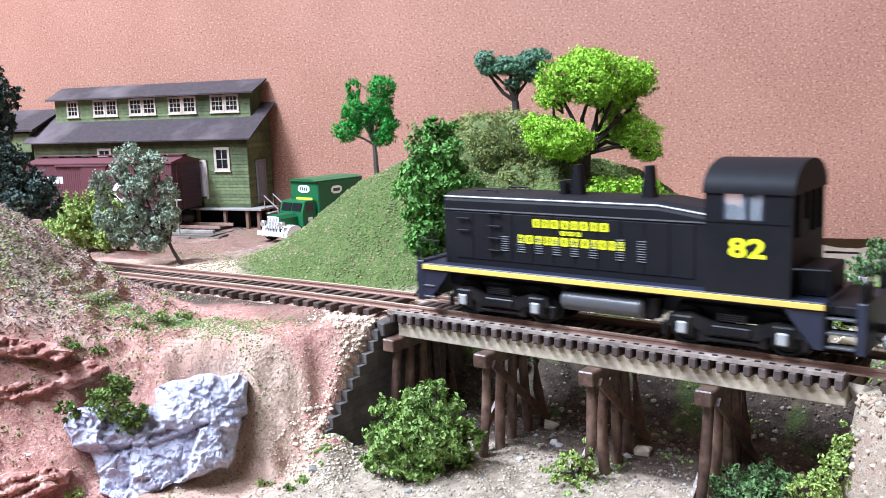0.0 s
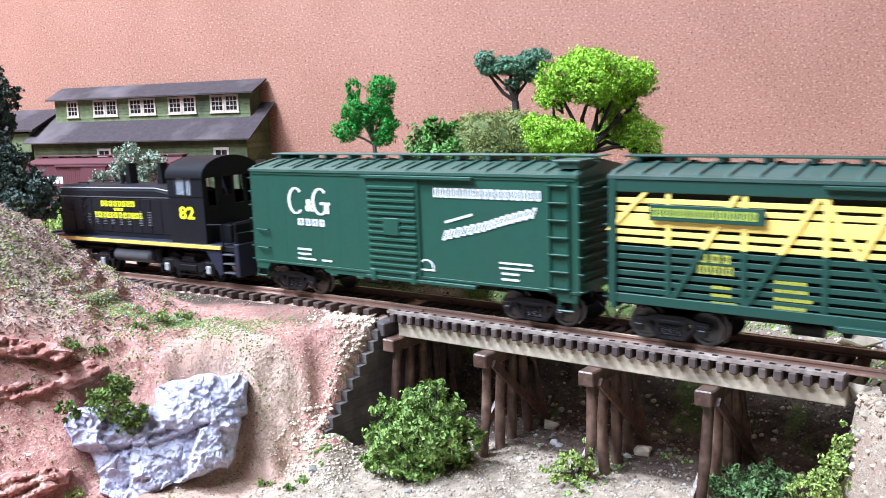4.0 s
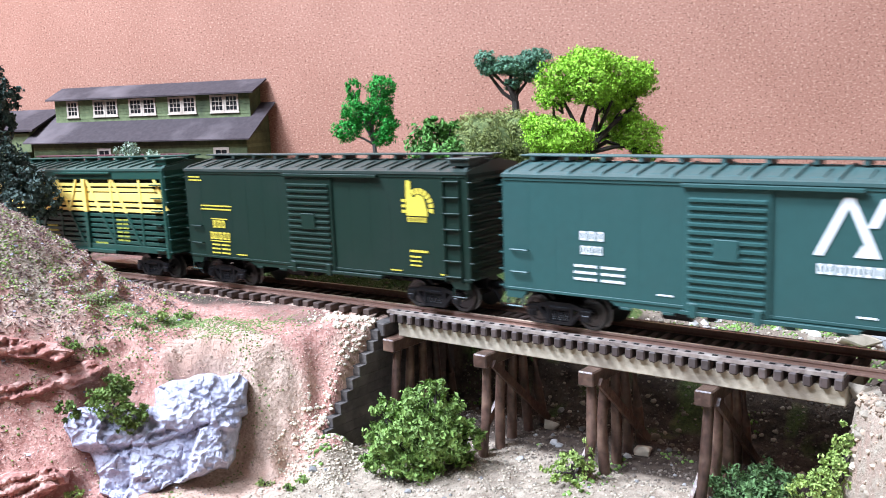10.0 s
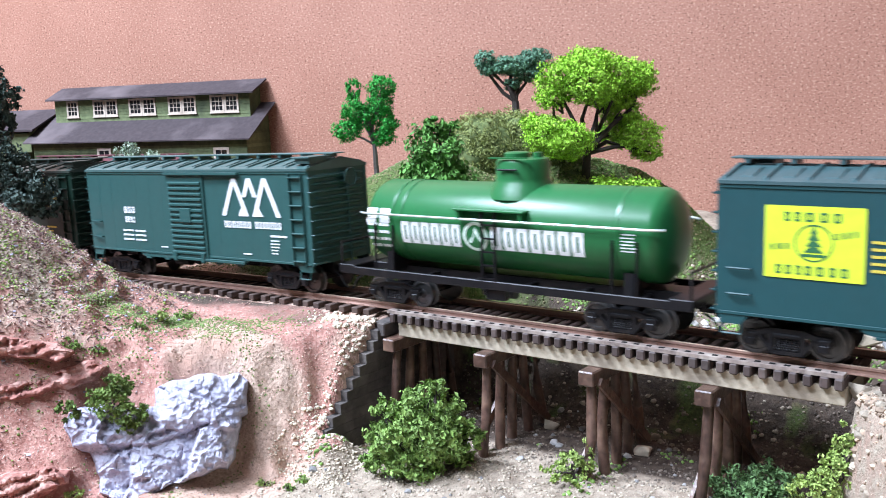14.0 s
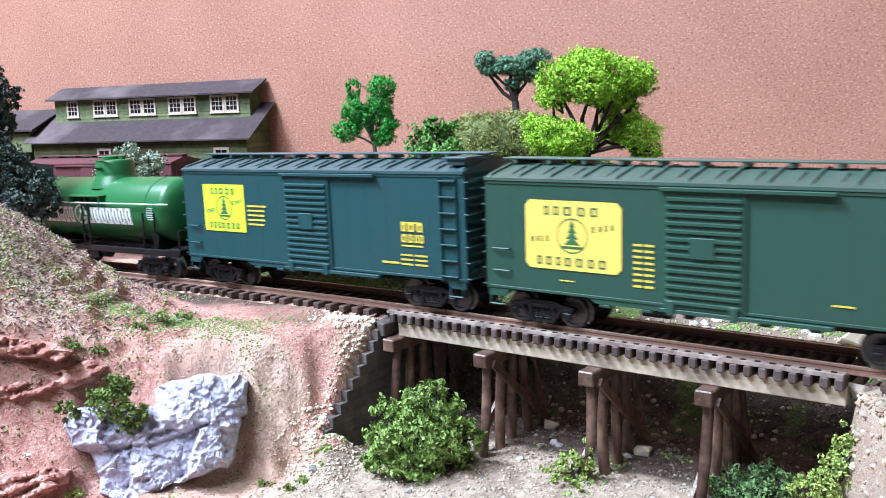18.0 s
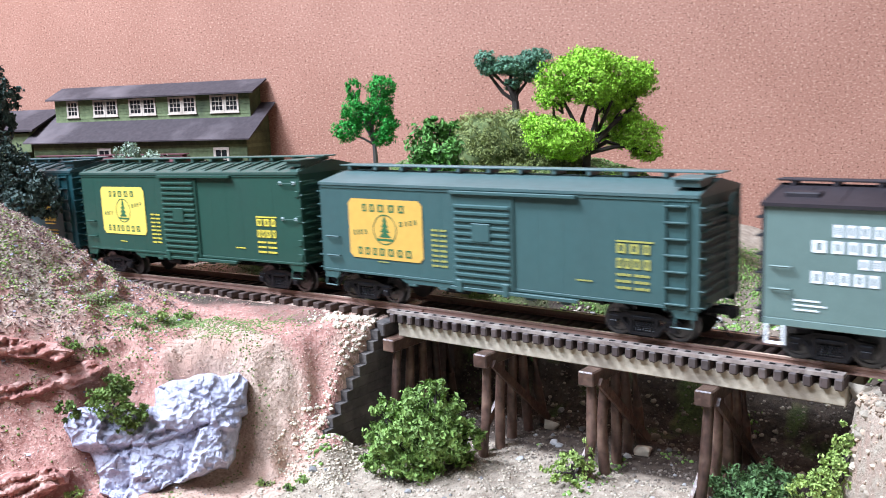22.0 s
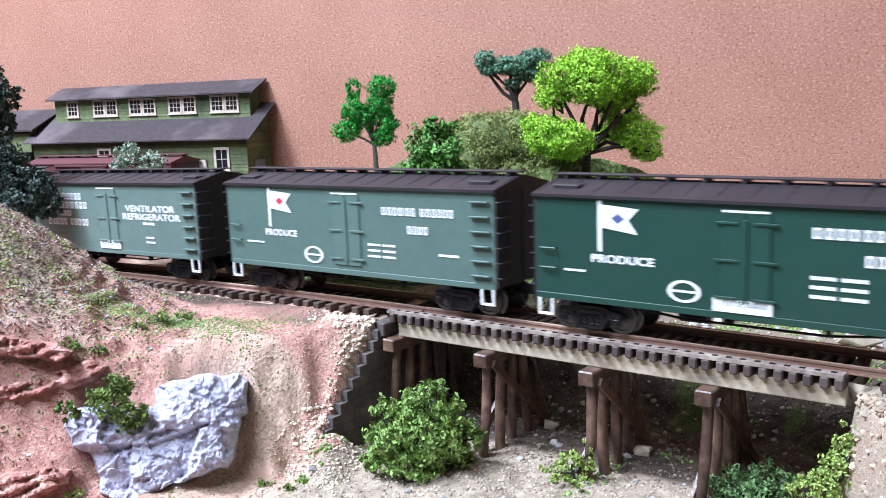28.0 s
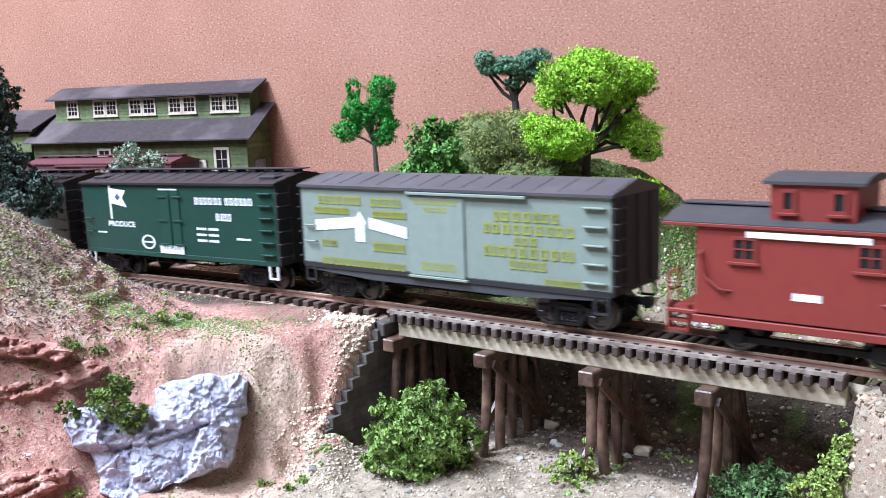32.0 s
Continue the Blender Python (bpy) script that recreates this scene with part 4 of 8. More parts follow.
def train_cars():
    green_a = paint("coach_green", (0.011, 0.052, 0.034))
    c = boxcar("bright dark green steel boxcar with white lettering", 188.6, green_a, eave=48.4, peak=51.6)
    g = Geo()
    for x, r in ((-47.2, 5.1), (-34.6, 5.1)):     # two open rings and a small knot between
        for k in range(15):
            a, b = radians(48 + k * 17.6), radians(48 + (k + 1) * 17.6)
            w = 0.55 + 0.95 * abs(math.cos((a + b) / 2))
            p = lambda t, q: (x + q * 0.82 * math.cos(t), 36.8 + q * 1.0 * math.sin(t))
            g.prism([p(a, r - w), p(a, r), p(b, r), p(b, r - w)], "y", Y0 - 0.07, Y0)
    g.box(-32.6, -30.4, Y0 - 0.07, Y0, 32.4, 36.2).box(-34.4, -29.6, Y0 - 0.07, Y0, 35.6, 36.6)
    words("&", 4.4, -40.4, 33.2, Y0, M_WHITE, c, True)
    letters(g, -46.5, -32, 27.6, 30.2, 4, Y0, seed=2)
    letters(g, 18.2, 60, 40.2, 43.4, 18, Y0, seed=3)
    letters(g, 21, 57, 25.6, 29.0, 15, Y0, slant=0.45, seed=4, rise=9.5)
    g.prism([(22.5, 31.6), (33.5, 34.6), (33.5, 35.4), (22.5, 32.4)], "y", Y0 - 0.06, Y0)
    g.prism([(45, 32.0), (56, 35.2), (56, 36.0), (45, 32.8)], "y", Y0 - 0.06, Y0)
    bars(g, -47.5, -38, 14.0, 19.5, 3, Y0)
    bars(g, -35, -29, 14.0, 15.8, 1, Y0)
    bars(g, 43.8, 57.5, 17.5, 20.8, 2, Y0)
    bars(g, 44.5, 51.5, 13.8, 17.5, 2, Y0)
    ring(g, 14, 15.6, 2.9, 3.4, Y0, 12, 0, 180)
    g.box(10.6, 17.4, Y0 - 0.06, Y0, 15.0, 15.6)
    lettering(c, g, M_WHITE)

    stock_car(342.4)

    green_b = paint("pullman_green", (0.0042, 0.0160, 0.0100), 0.5)
    c = boxcar("very dark green steel boxcar with yellow lettering and emblem", 500.2, green_b, eave=48.4, peak=51.6)
    g = Geo()
    bars(g, -69.5, -60.5, 43.2, 45.8, 2, Y0)
    bars(g, -62.8, -41.5, 31.4, 34.2, 2, Y0)
    letters(g, -56, -48, 24.6, 27.6, 3, Y0, seed=6)
    letters(g, -58, -45.6, 19.8, 22.8, 5, Y0, seed=7)
    g.box(-58, -46, Y0 - 0.06, Y0, 18.9, 19.3).box(-57, -47, Y0 - 0.06, Y0, 28.0, 28.4)
    bars(g, -57.5, -45.5, 13.4, 18.4, 3, Y0, 2)
    bars(g, -42.5, -34, 13.6, 14.8, 1, Y0)
    bars(g, 47.2, 58, 20.2, 22.2, 1, Y0)
    bars(g, 47.2, 53, 15.5, 20, 3, Y0)
    bars(g, 38, 45, 13.4, 14.6, 1, Y0)
    bars(g, 60, 64.5, 13.2, 14.6, 1, Y0)
    k0 = len(g.v)
    # emblem: a plain upright shape before an arc of blocks
    g.prism([(45.6, 33.5), (55.5, 33.5), (55.5, 35.5), (54, 40.5), (51, 41.6), (49.6, 40.2), (48, 41), (48.0, 46.2), (45.9, 46.8), (45.6, 41)], "y", Y0 - 0.06, Y0)
    for k in range(9):
        a, b = radians(-18 + k * 18), radians(-18 + k * 18 + 13)
        p = lambda t, q: (51.5 + q * math.cos(t), 36.8 + q * math.sin(t))
        g.prism([p(a, 4.9), p(a, 7.0), p(b, 7.0), p(b, 4.9)], "y", Y0 - 0.06, Y0)
    for k in range(3):
        g.box(43.4, 45.2, Y0 - 0.06, Y0, 34.5 + k * 2, 35.6 + k * 2)
    letters(g, 46, 55.5, 31.2, 33, 5, Y0, seed=8)
    g.v[k0:] = [(51.2 + (p[0] - 51.0) * 0.9, p[1], 38.6 + (p[2] - 39.2) * 0.92) for p in g.v[k0:]]
    lettering(c, g, M_YELLOW)

    green_c = paint("blue_green", (0.019, 0.059, 0.054))
    c = boxcar("blue-green steel boxcar with a white three-peak emblem", 657.2, green_c, eave=48.6, peak=51.8)
    g = Geo()
    for x in (30.6, 39.4, 48.4):
        wide = x != 39.4
        for s in (-1, 1):
            foot = (7.0 if s * (x - 39.4) > 0 else 6.6) if wide else 3.2
            low = 30.0 if wide else 37.6
            top = 45.0
            g.prism([(x - 1.1, top), (x + 1.1, top), (x + s * foot + 1.1, low), (x + s * foot - 1.2, low)], "y", Y0 - 0.07 - 0.02 * (x > 45), Y0)
    g.prism([(32.2, 30.0), (34.2, 33.4), (36.4, 30.0)], "y", Y0 - 0.06, Y0)
    g.prism([(42.4, 30.0), (44.4, 33.4), (46.6, 30.0)], "y", Y0 - 0.06, Y0)
    letters(g, 23.5, 40.0, 25.2, 27.9, 7, Y0, seed=9)
    letters(g, 41.8, 56.8, 25.3, 28.0, 7, Y0, seed=10)
    letters(g, -44.5, -36.1, 29.4, 32.2, 3, Y0, seed=11)
    letters(g, -44.2, -36.9, 25.2, 27.8, 4, Y0, seed=12)
    bars(g, -46.6, -28.6, 16.6, 22.6, 3, Y0, 2)
    bars(g, -20, -14, 14.6, 15.8, 1, Y0)
    bars(g, 50, 59.8, 21.6, 23.6, 1, Y0)
    bars(g, 50, 55.4, 15.2, 21.4, 5, Y0)
    bars(g, 33.5, 40.5, 14.2, 15.6, 1, Y0)
    lettering(c, g, M_WHITE)

    tank_car(809.2)

    for k, (centre, col, plate, eave, x0, x1, z0, z1, label) in enumerate((
            (955.4, (0.0085, 0.042, 0.045), (0.44, 0.54, 0.03), 48.5, -59.3, -34.6, 23.4, 42.4, "dark blue-green steel boxcar with a lime square emblem"),
            (1107.3, (0.014, 0.046, 0.031), (0.62, 0.44, 0.08), 47.4, -57.0, -24.6, 19.8, 41.0, "dark green steel boxcar with a yellow plate emblem"),
            (1261.0, (0.033, 0.070, 0.065), (0.48, 0.27, 0.055), 44.0, -58.0, -24.6, 17.4, 38.6, "faded grey-green steel boxcar with an orange plate emblem"))):
        m = paint("faded_green", col, 0.5)
        c = boxcar(label, centre, m, eave=eave, peak=eave + 3.4, sill=12 if k < 2 else 11.4, tall_rungs=(7, 0, 7)[k], ribbed=k < 2)
        pm = paint("emblem_yellow", plate, 0.6, 0.12)
        r = 0.2 if k == 0 else 1.6
        pl = Geo().prism([(x0 + r, z0), (x1 - r, z0), (x1, z0 + r), (x1, z1 - r), (x1 - r, z1), (x0 + r, z1), (x0, z1 - r), (x0, z0 + r)], "y", Y0 - 0.05, Y0)
        e = part("emblem_plate", pl, pm, c, "yellow painted emblem plate")
        g = Geo()
        ye = Y0 - 0.05
        w, h, xm = x1 - x0, z1 - z0, (x0 + x1) / 2
        letters(g, x0 + w * 0.2, x1 - w * 0.18, z1 - h * 0.21, z1 - h * 0.085, 5, ye, seed=20, gap=0.5)
        letters(g, x0 + w * 0.12, x1 - w * 0.1, z0 + h * 0.06, z0 + h * 0.185, 7, ye, seed=21, gap=0.5)
        zt = z0 + h * 0.5
        for j in range(4):
            q = h * (0.05 + 0.028 * (3 - j))
            g.prism([(xm - q, zt - h * 0.13 + j * h * 0.085), (xm + q, zt - h * 0.13 + j * h * 0.085), (xm, zt - h * 0.01 + j * h * 0.085)], "y", ye - 0.06, ye)
        g.box(xm - w * 0.12, xm + w * 0.12, ye - 0.05, ye, zt - h * 0.19, zt - h * 0.15)
        ring(g, xm, zt, h * 0.235, h * 0.255, ye)
        letters(g, x0 + w * 0.06, x0 + w * 0.28, zt - h * 0.12, zt - h * 0.04, 4, ye, seed=23, rise=h * 0.03, gap=0.6)
        letters(g, x1 - w * 0.3, x1 - w * 0.05, zt + h * 0.06, zt + h * 0.14, 4, ye, seed=24, rise=h * 0.06, gap=0.6)
        lettering(e, g, paint("emblem_green", (0.02, 0.09, 0.035), 0.6, 0.05))
        g = Geo()
        if k == 0:
            letters(g, 45.1, 55.3, 27.8, 30.6, 3, Y0, seed=25)
            letters(g, 45.1, 55.3, 24.0, 26.8, 4, Y0, seed=26)
            g.box(45, 54, Y0 - 0.06, Y0, 30.6, 31.1).box(45, 54, Y0 - 0.06, Y0, 22.6, 23.1)
            bars(g, 44.5, 57, 15.6, 20.4, 3, Y0, 2)
            bars(g, 36, 44, 15.6, 17.6, 1, Y0)
            bars(g, -33, -22, 26, 35, 5, Y0)
        else:
            letters(g, 47.2, 58.5, 26.4, 29.2, 3, Y0, seed=27)
            g.box(47, 58.6, Y0 - 0.06, Y0, 29.7, 30.2)
            letters(g, 47.2, 58.5, 21.9, 24.9, 4, Y0, seed=28)
            bars(g, 47.2, 58.6, 15.2, 21, 3, Y0, 2)
            bars(g, 34, 41, 16.6, 17.8, 1, Y0)
            bars(g, -20.8, -13.8, 16.2, 30, 8, Y0, 2)
            bars(g, -45, -38, 16.0, 17.0, 1, Y0)
        lettering(c, g, M_YELLOW if k < 2 else paint("faded_yellow", (0.27, 0.25, 0.06), 0.6))

    reefers()
    caboose(1965.8)
    switcher(30.6)


def stock_car(centre):
    """Slatted livestock car, yellow above and green below."""
    green = paint("stock_green", (0.010, 0.042, 0.030))
    yellow = paint("stock_yellow", (0.78, 0.50, 0.13), 0.55, 0.15)
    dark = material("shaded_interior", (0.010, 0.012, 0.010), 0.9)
    half, sill, eave, peak = 71.8, 12.0, 49.0, 52.0
    c = vehicle("stock_car", "slatted livestock car, yellow over dark green, with a ribbed roof", "stock car", centre)
    # solid near-black block stands for the shade inside the car
    part("body", Geo().box(-half + 1.5, half - 1.5, -HW + 1.6, HW - 1.6, sill, eave - 1, 0.1), dark, c, "near-black block painted as the shade inside, seen between the slats")
    r = roof_geo(half + 0.3, HW, eave, peak)
    n = 17
    for k in range(n + 1):
        x = -half + 1 + (2 * half - 2) * k / n
        for s in (-1, 1):
            r.prism([(s * (HW + 0.3), eave - 0.1), (s * (HW - 1.5), eave + 1.2), (s * 2.5, peak + 0.35), (s * 2.5, peak - 0.6), (s * (HW - 1.5), eave + 0.3)], "x", x - 0.8, x + 0.8)
    part("roof", r, dust_and_sheen(green), c)
    running_board(c, half, peak + 1.9, green)
    corrugated_end(c, half, HW, sill, eave - 0.6, peak, green)
    for s in (-1, 1):
        y = s * HW
        o = lambda a, b: tuple(sorted((y + s * a, y + s * b)))
        side = part("side_frame", Geo().box(-half + 0.5, half - 0.5, *o(-1.2, 0.25), eave - 4.6, eave - 0.6, 0.15).box(-half + 0.5, half - 0.5, *o(-1.2, 0.2), sill - 0.2, sill + 2.6, 0.15)
                    .box(-half + 0.3, -half + 2.2, *o(-1.2, 0.5), sill - 2, eave - 0.6, 0.15).box(half - 2.2, half - 0.3, *o(-1.2, 0.5), sill - 2, eave - 0.6, 0.15), green, c)
        for k in range(12):
            up = k >= 6
            h = 1.75 if k not in (8,) else 4.0
            zz = sill + 3.1 + k * 2.42 + (1.9 if k > 8 else 0)
            h = h - 0.25
            if zz + h > eave - 4.5:
                break
            part("slat", Geo().box(-half + 2.2, half - 2.2, *o(-1.0, -0.35), zz, zz + h, 0.12), yellow if up else green, side)
        split = sill + 3.1 + 6 * 2.42 - 0.35
        for x in (-53.7, -32.2, -11.3, 11.4, 31.5, 53.3):
            w = 0.8 if x != 11.4 else 1.3
            part("upright", Geo().box(x - w, x + w, *o(-0.4, -0.05 if w < 1.3 else 0.9), sill + 0.2, split - 0.1, 0.12), green, side)
            part("upright", Geo().box(x - w, x + w, *o(-0.4, -0.05 if w < 1.3 else 0.9), split + 0.1, eave - 4.4, 0.12), yellow, side)
        low, high = sill + 1.0, eave - 4.6
        for p, q in (((-72, 33), (-60.5, high)), ((-53, low), (-34.5, high)), ((-32.5, low), (-13.5, high)), ((6.5, 14.5), (-12.4, high)), ((-3.2, split + 0.3), (4.4, high)), ((33, low), (12.7, high)), ((52, low), (33.2, high)), ((72, 31), (64.6, high))):
            at_z = lambda z: p[0] + (q[0] - p[0]) * (z - p[1]) / (q[1] - p[1])
            for m, z0, z1 in ((green, p[1], split), (yellow, max(p[1], split), q[1])):
                if z1 > z0 + 0.5:
                    part("diagonal_brace", Geo().prism([(at_z(z0) - 0.8, z0), (at_z(z0) + 0.8, z0), (at_z(z1) + 0.8, z1), (at_z(z1) - 0.8, z1)], "y", *o(-0.4, 0.12)), m, side)
        part("door_rail", Geo().box(-8, 34, *o(0.2, 1.9), sill - 1.2, sill + 0.3, 0.15), green, side)
        part("door_rail", Geo().box(-12, 34, *o(0.2, 1.7), eave - 2.2, eave - 1.2, 0.15), green, side)
        ladder(c, s * -1 * (half - 6.0), green, sill + 1.5, eave - 7, 6, s, 6.5, stiles=False)
    b = part("name_board", Geo().box(-59, -26.5, -HW - 0.95, -HW - 0.45, 36.6, 41.2, 0.15), green, c)
    g = Geo()
    letters(g, -58, -28, 37.8, 40.2, 17, -HW - 0.96, seed=30, gap=0.35)
    lettering(b, g, paint("olive_lettering", (0.30, 0.36, 0.05), 0.6))
    g = Geo()
    yl = -HW + 0.3
    letters(g, -45, -35.2, 25.6, 28.0, 3, yl, seed=31)
    letters(g, -45, -34.6, 22.4, 24.8, 5, yl, seed=32)
    bars(g, -41, -33.5, 13.4, 20, 3, yl)
    bars(g, -24, -13, 14, 23, 4, yl)
    bars(g, 34, 43.6, 15.8, 27, 6, yl, 2)
    bars(g, 16, 26, 14, 16, 1, yl)
    lettering(c, g, paint("dull_yellow_lettering", (0.30, 0.30, 0.045), 0.6))
    underframe(c, half, sill)
    couplers(c, half)
    for x in (-54, 54):
        truck(c, x)


def tank_car(centre):
    bright_rail = material("bright_wire", (0.55, 0.60, 0.56), 0.35, 0.4, 0.1, 400, 0.05)
    green = paint("tank_green", (0.014, 0.095, 0.030), 0.33, 0.15)
    c = vehicle("tank_car", "glossy green tank car with dome and white lettering, black frame", "tank car", centre)
    R, zc, half = 14.6, 29.6, 54.8
    prof = [(-half - 3.4, 0.4), (-half - 3.2, 4), (-half - 2.4, 8), (-half - 1.2, 11.6), (-half + 0.6, 13.8), (-half + 2.4, R)]
    prof = prof + [(-a, r) for a, r in reversed(prof)]
    t = part("tank", Geo().lathe(prof, "x", 48, (0, 0, zc)), green, c, smooth=True)
    d = part("dome", Geo().lathe([(zc + 10, 12.0), (zc + 13.4, 10.6), (zc + 15.2, 9.3), (zc + 16.5, 8.9), (zc + 21.6, 8.9), (zc + 22.6, 8.3), (zc + 23.0, 7.0), (zc + 23.0, 0.2)], "z", 36, (2.6, 0, 0)), green, t, smooth=True)
    part("dome_fitting", Geo().lathe([(zc + 22.9, 4.2), (zc + 24.4, 4.2), (zc + 24.8, 3.6), (zc + 24.8, 0.2)], "z", 20, (0.4, 0, 0)).lathe([(zc + 22.8, 1.6), (zc + 24.6, 1.6), (zc + 24.8, 0.2)], "z", 12, (7.8, 1, 0)).box(-4.9, 9.6, -8.9, -8.2, zc + 23, zc + 23.5), green, d, smooth=True)
    part("dome_handle", Geo().box(-1.4, 6.1, -9.6, -8.9, zc + 19.2, zc + 19.8, 0.15), M_TRUCKS, d)
    for s in (-1, 1):
        h = Geo().tube([(-half - 3, s * 13.2, zc + 3.6), (-half + 1, s * (R + 1.4), zc + 3.8), (half - 1, s * (R + 1.4), zc + 3.8), (half + 3, s * 13.2, zc + 3.6)], 0.42, 6)
        for x in (-44, -13, 17, 44):
            h.tube([(x, s * (R - 0.4), zc + 3.6), (x, s * (R + 1.4), zc + 3.8)], 0.35, 5)
        part("handrail", h, bright_rail, c, "thin bright handrail", smooth=True)
        step_ = Geo().box(-14.5, 12.5, *tuple(sorted((s * 12.6, s * 17.0))), zc + 6.6, zc + 7.3, 0.15)
        for x in (-13, 11):
            step_.box(x - 0.5, x + 0.5, *tuple(sorted((s * 12.6, s * 16.4))), zc + 3.5, zc + 6.6)
        part("dome_walkway", step_, green, c)
        lad = Geo()
        for x in (-4.0, 1.0):
            lad.box(x - 0.3, x + 0.3, *tuple(sorted((s * (R + 0.6), s * (R + 1.4)))), 13, zc + 6.6)
        for k in range(5):
            lad.box(-4, 1, *tuple(sorted((s * (R + 0.7), s * (R + 1.3)))), 14 + k * 4.4, 14.5 + k * 4.4)
        part("ladder", lad, M_TRUCKS, c)
    for x in (-half + 12, -half + 16, half - 12):
        part("tank_band", Geo().lathe([(x - 0.6, R), (x - 0.6, R + 0.18), (x + 0.6, R + 0.18), (x + 0.6, R)], "x", 40, (0, 0, zc)), green if x != -half + 16 else green, c, smooth=True)
    f = Geo().box(-67, 67, -5, 5, 9.5, 13.8, 0.3)
    for s in (-1, 1):
        f.box(-67, 67, *tuple(sorted((s * 14.6, s * 16.0))), 10.8, 13.6, 0.25)
        f.box(s * 60, s * 67.5, -16, 16, 11.5, 14.2, 0.3) if s > 0 else f.box(-67.5, -60, -16, 16, 11.5, 14.2, 0.3)
    for x in (-50, -30, -10, 10, 30, 50):
        f.box(x - 0.8, x + 0.8, -15, 15, 10.6, 12.6)
    part("frame", f, M_TRUCKS, c)
    for x in (-46, 46):
        g = Geo().prism([(-12.5, 12.5), (12.5, 12.5), (11.6, 19.6), (9, 17.8), (0, 15.6), (-9, 17.8), (-11.6, 19.6)], "x", x - 1.6, x + 1.6)
        part("saddle", g, M_TRUCKS, c)
        b = Geo().tube([(x + 4, -15.3, 12), (x + 4, -R - 0.4, zc - 4), (x + 4, -R - 0.3, zc)], 0.45, 6).tube([(x - 4, -15.3, 12), (x - 4, -R - 0.4, zc - 4), (x - 4, -R - 0.3, zc)], 0.45, 6)
        part("tank_strap", b, M_TRUCKS, c)
    part("brake_gear", Geo().tube([(-8, -8, 9), (4, -8, 9)], 2.4, 12).box(-4, 4, -14.5, -12, 7.0, 11, 0.4), M_TRUCKS, c, smooth=True)
    end = Geo()
    for s in (-1, 1):
        end.tube([(s * 66.5, -15, 14), (s * 66.5, -15, 22), (s * 66.5, 15, 22), (s * 66.5, 15, 14)], 0.45, 6)
    part("end_rail", end, M_TRUCKS, c)
    # writing bent onto the shell
    def wrap(me_geo):
        me_geo.v = [(x, -math.sqrt(max(0, (R + 0.12 + (-HW - y) * 1.0) ** 2 - (z - zc) ** 2)), z) for x, y, z in me_geo.v]
        return me_geo
    g = Geo()
    for a, b, n in ((-38.2, -12.6, 6), (-1.2, 33.4, 7)):
        g.cuts.append(len(g.v))
        w = (b - a) / n
        for i in range(n):
            for j in range(6):
                lo, hi = 23.6 + j * 1.27, 23.6 + (j + 1) * 1.27
                if j in (0, 5):
                    g.box(a + i * w, a + (i + 0.80) * w, -HW - 0.06, -HW, lo, hi)
                else:
                    g.box(a + i * w, a + (i + 0.29) * w, -HW - 0.06, -HW, lo, hi).box(a + (i + 0.51) * w, a + (i + 0.80) * w, -HW - 0.06, -HW, lo, hi)
    bars(g, -53.5, -43, 20.5, 36, 6, -HW, 2)
    for z in (33.3, 30.2):
        g.box(-54, -49.8, -HW - 0.06, -HW, z, z + 1.7).box(-48, -43.6, -HW - 0.06, -HW, z, z + 1.7)
    bars(g, 44.8, 50, 26, 32, 6, -HW)
    lettering(c, wrap(g), M_WHITE)
    g = Geo()
    ring(g, -7.2, 27.6, 3.9, 4.9, -HW)
    g.prism([(-10.0, 25.4), (-9.0, 25.4), (-7.2, 29.0), (-5.4, 25.4), (-4.4, 25.4), (-7.2, 30.8)], "y", -HW - 0.06, -HW)
    part("emblem", wrap(g), paint("emblem_grey", (0.50, 0.58, 0.50), 0.6), c, "pale ring emblem with a triangle")
    couplers(c, 67)
    for x in (-44, 44):
        truck(c, x)


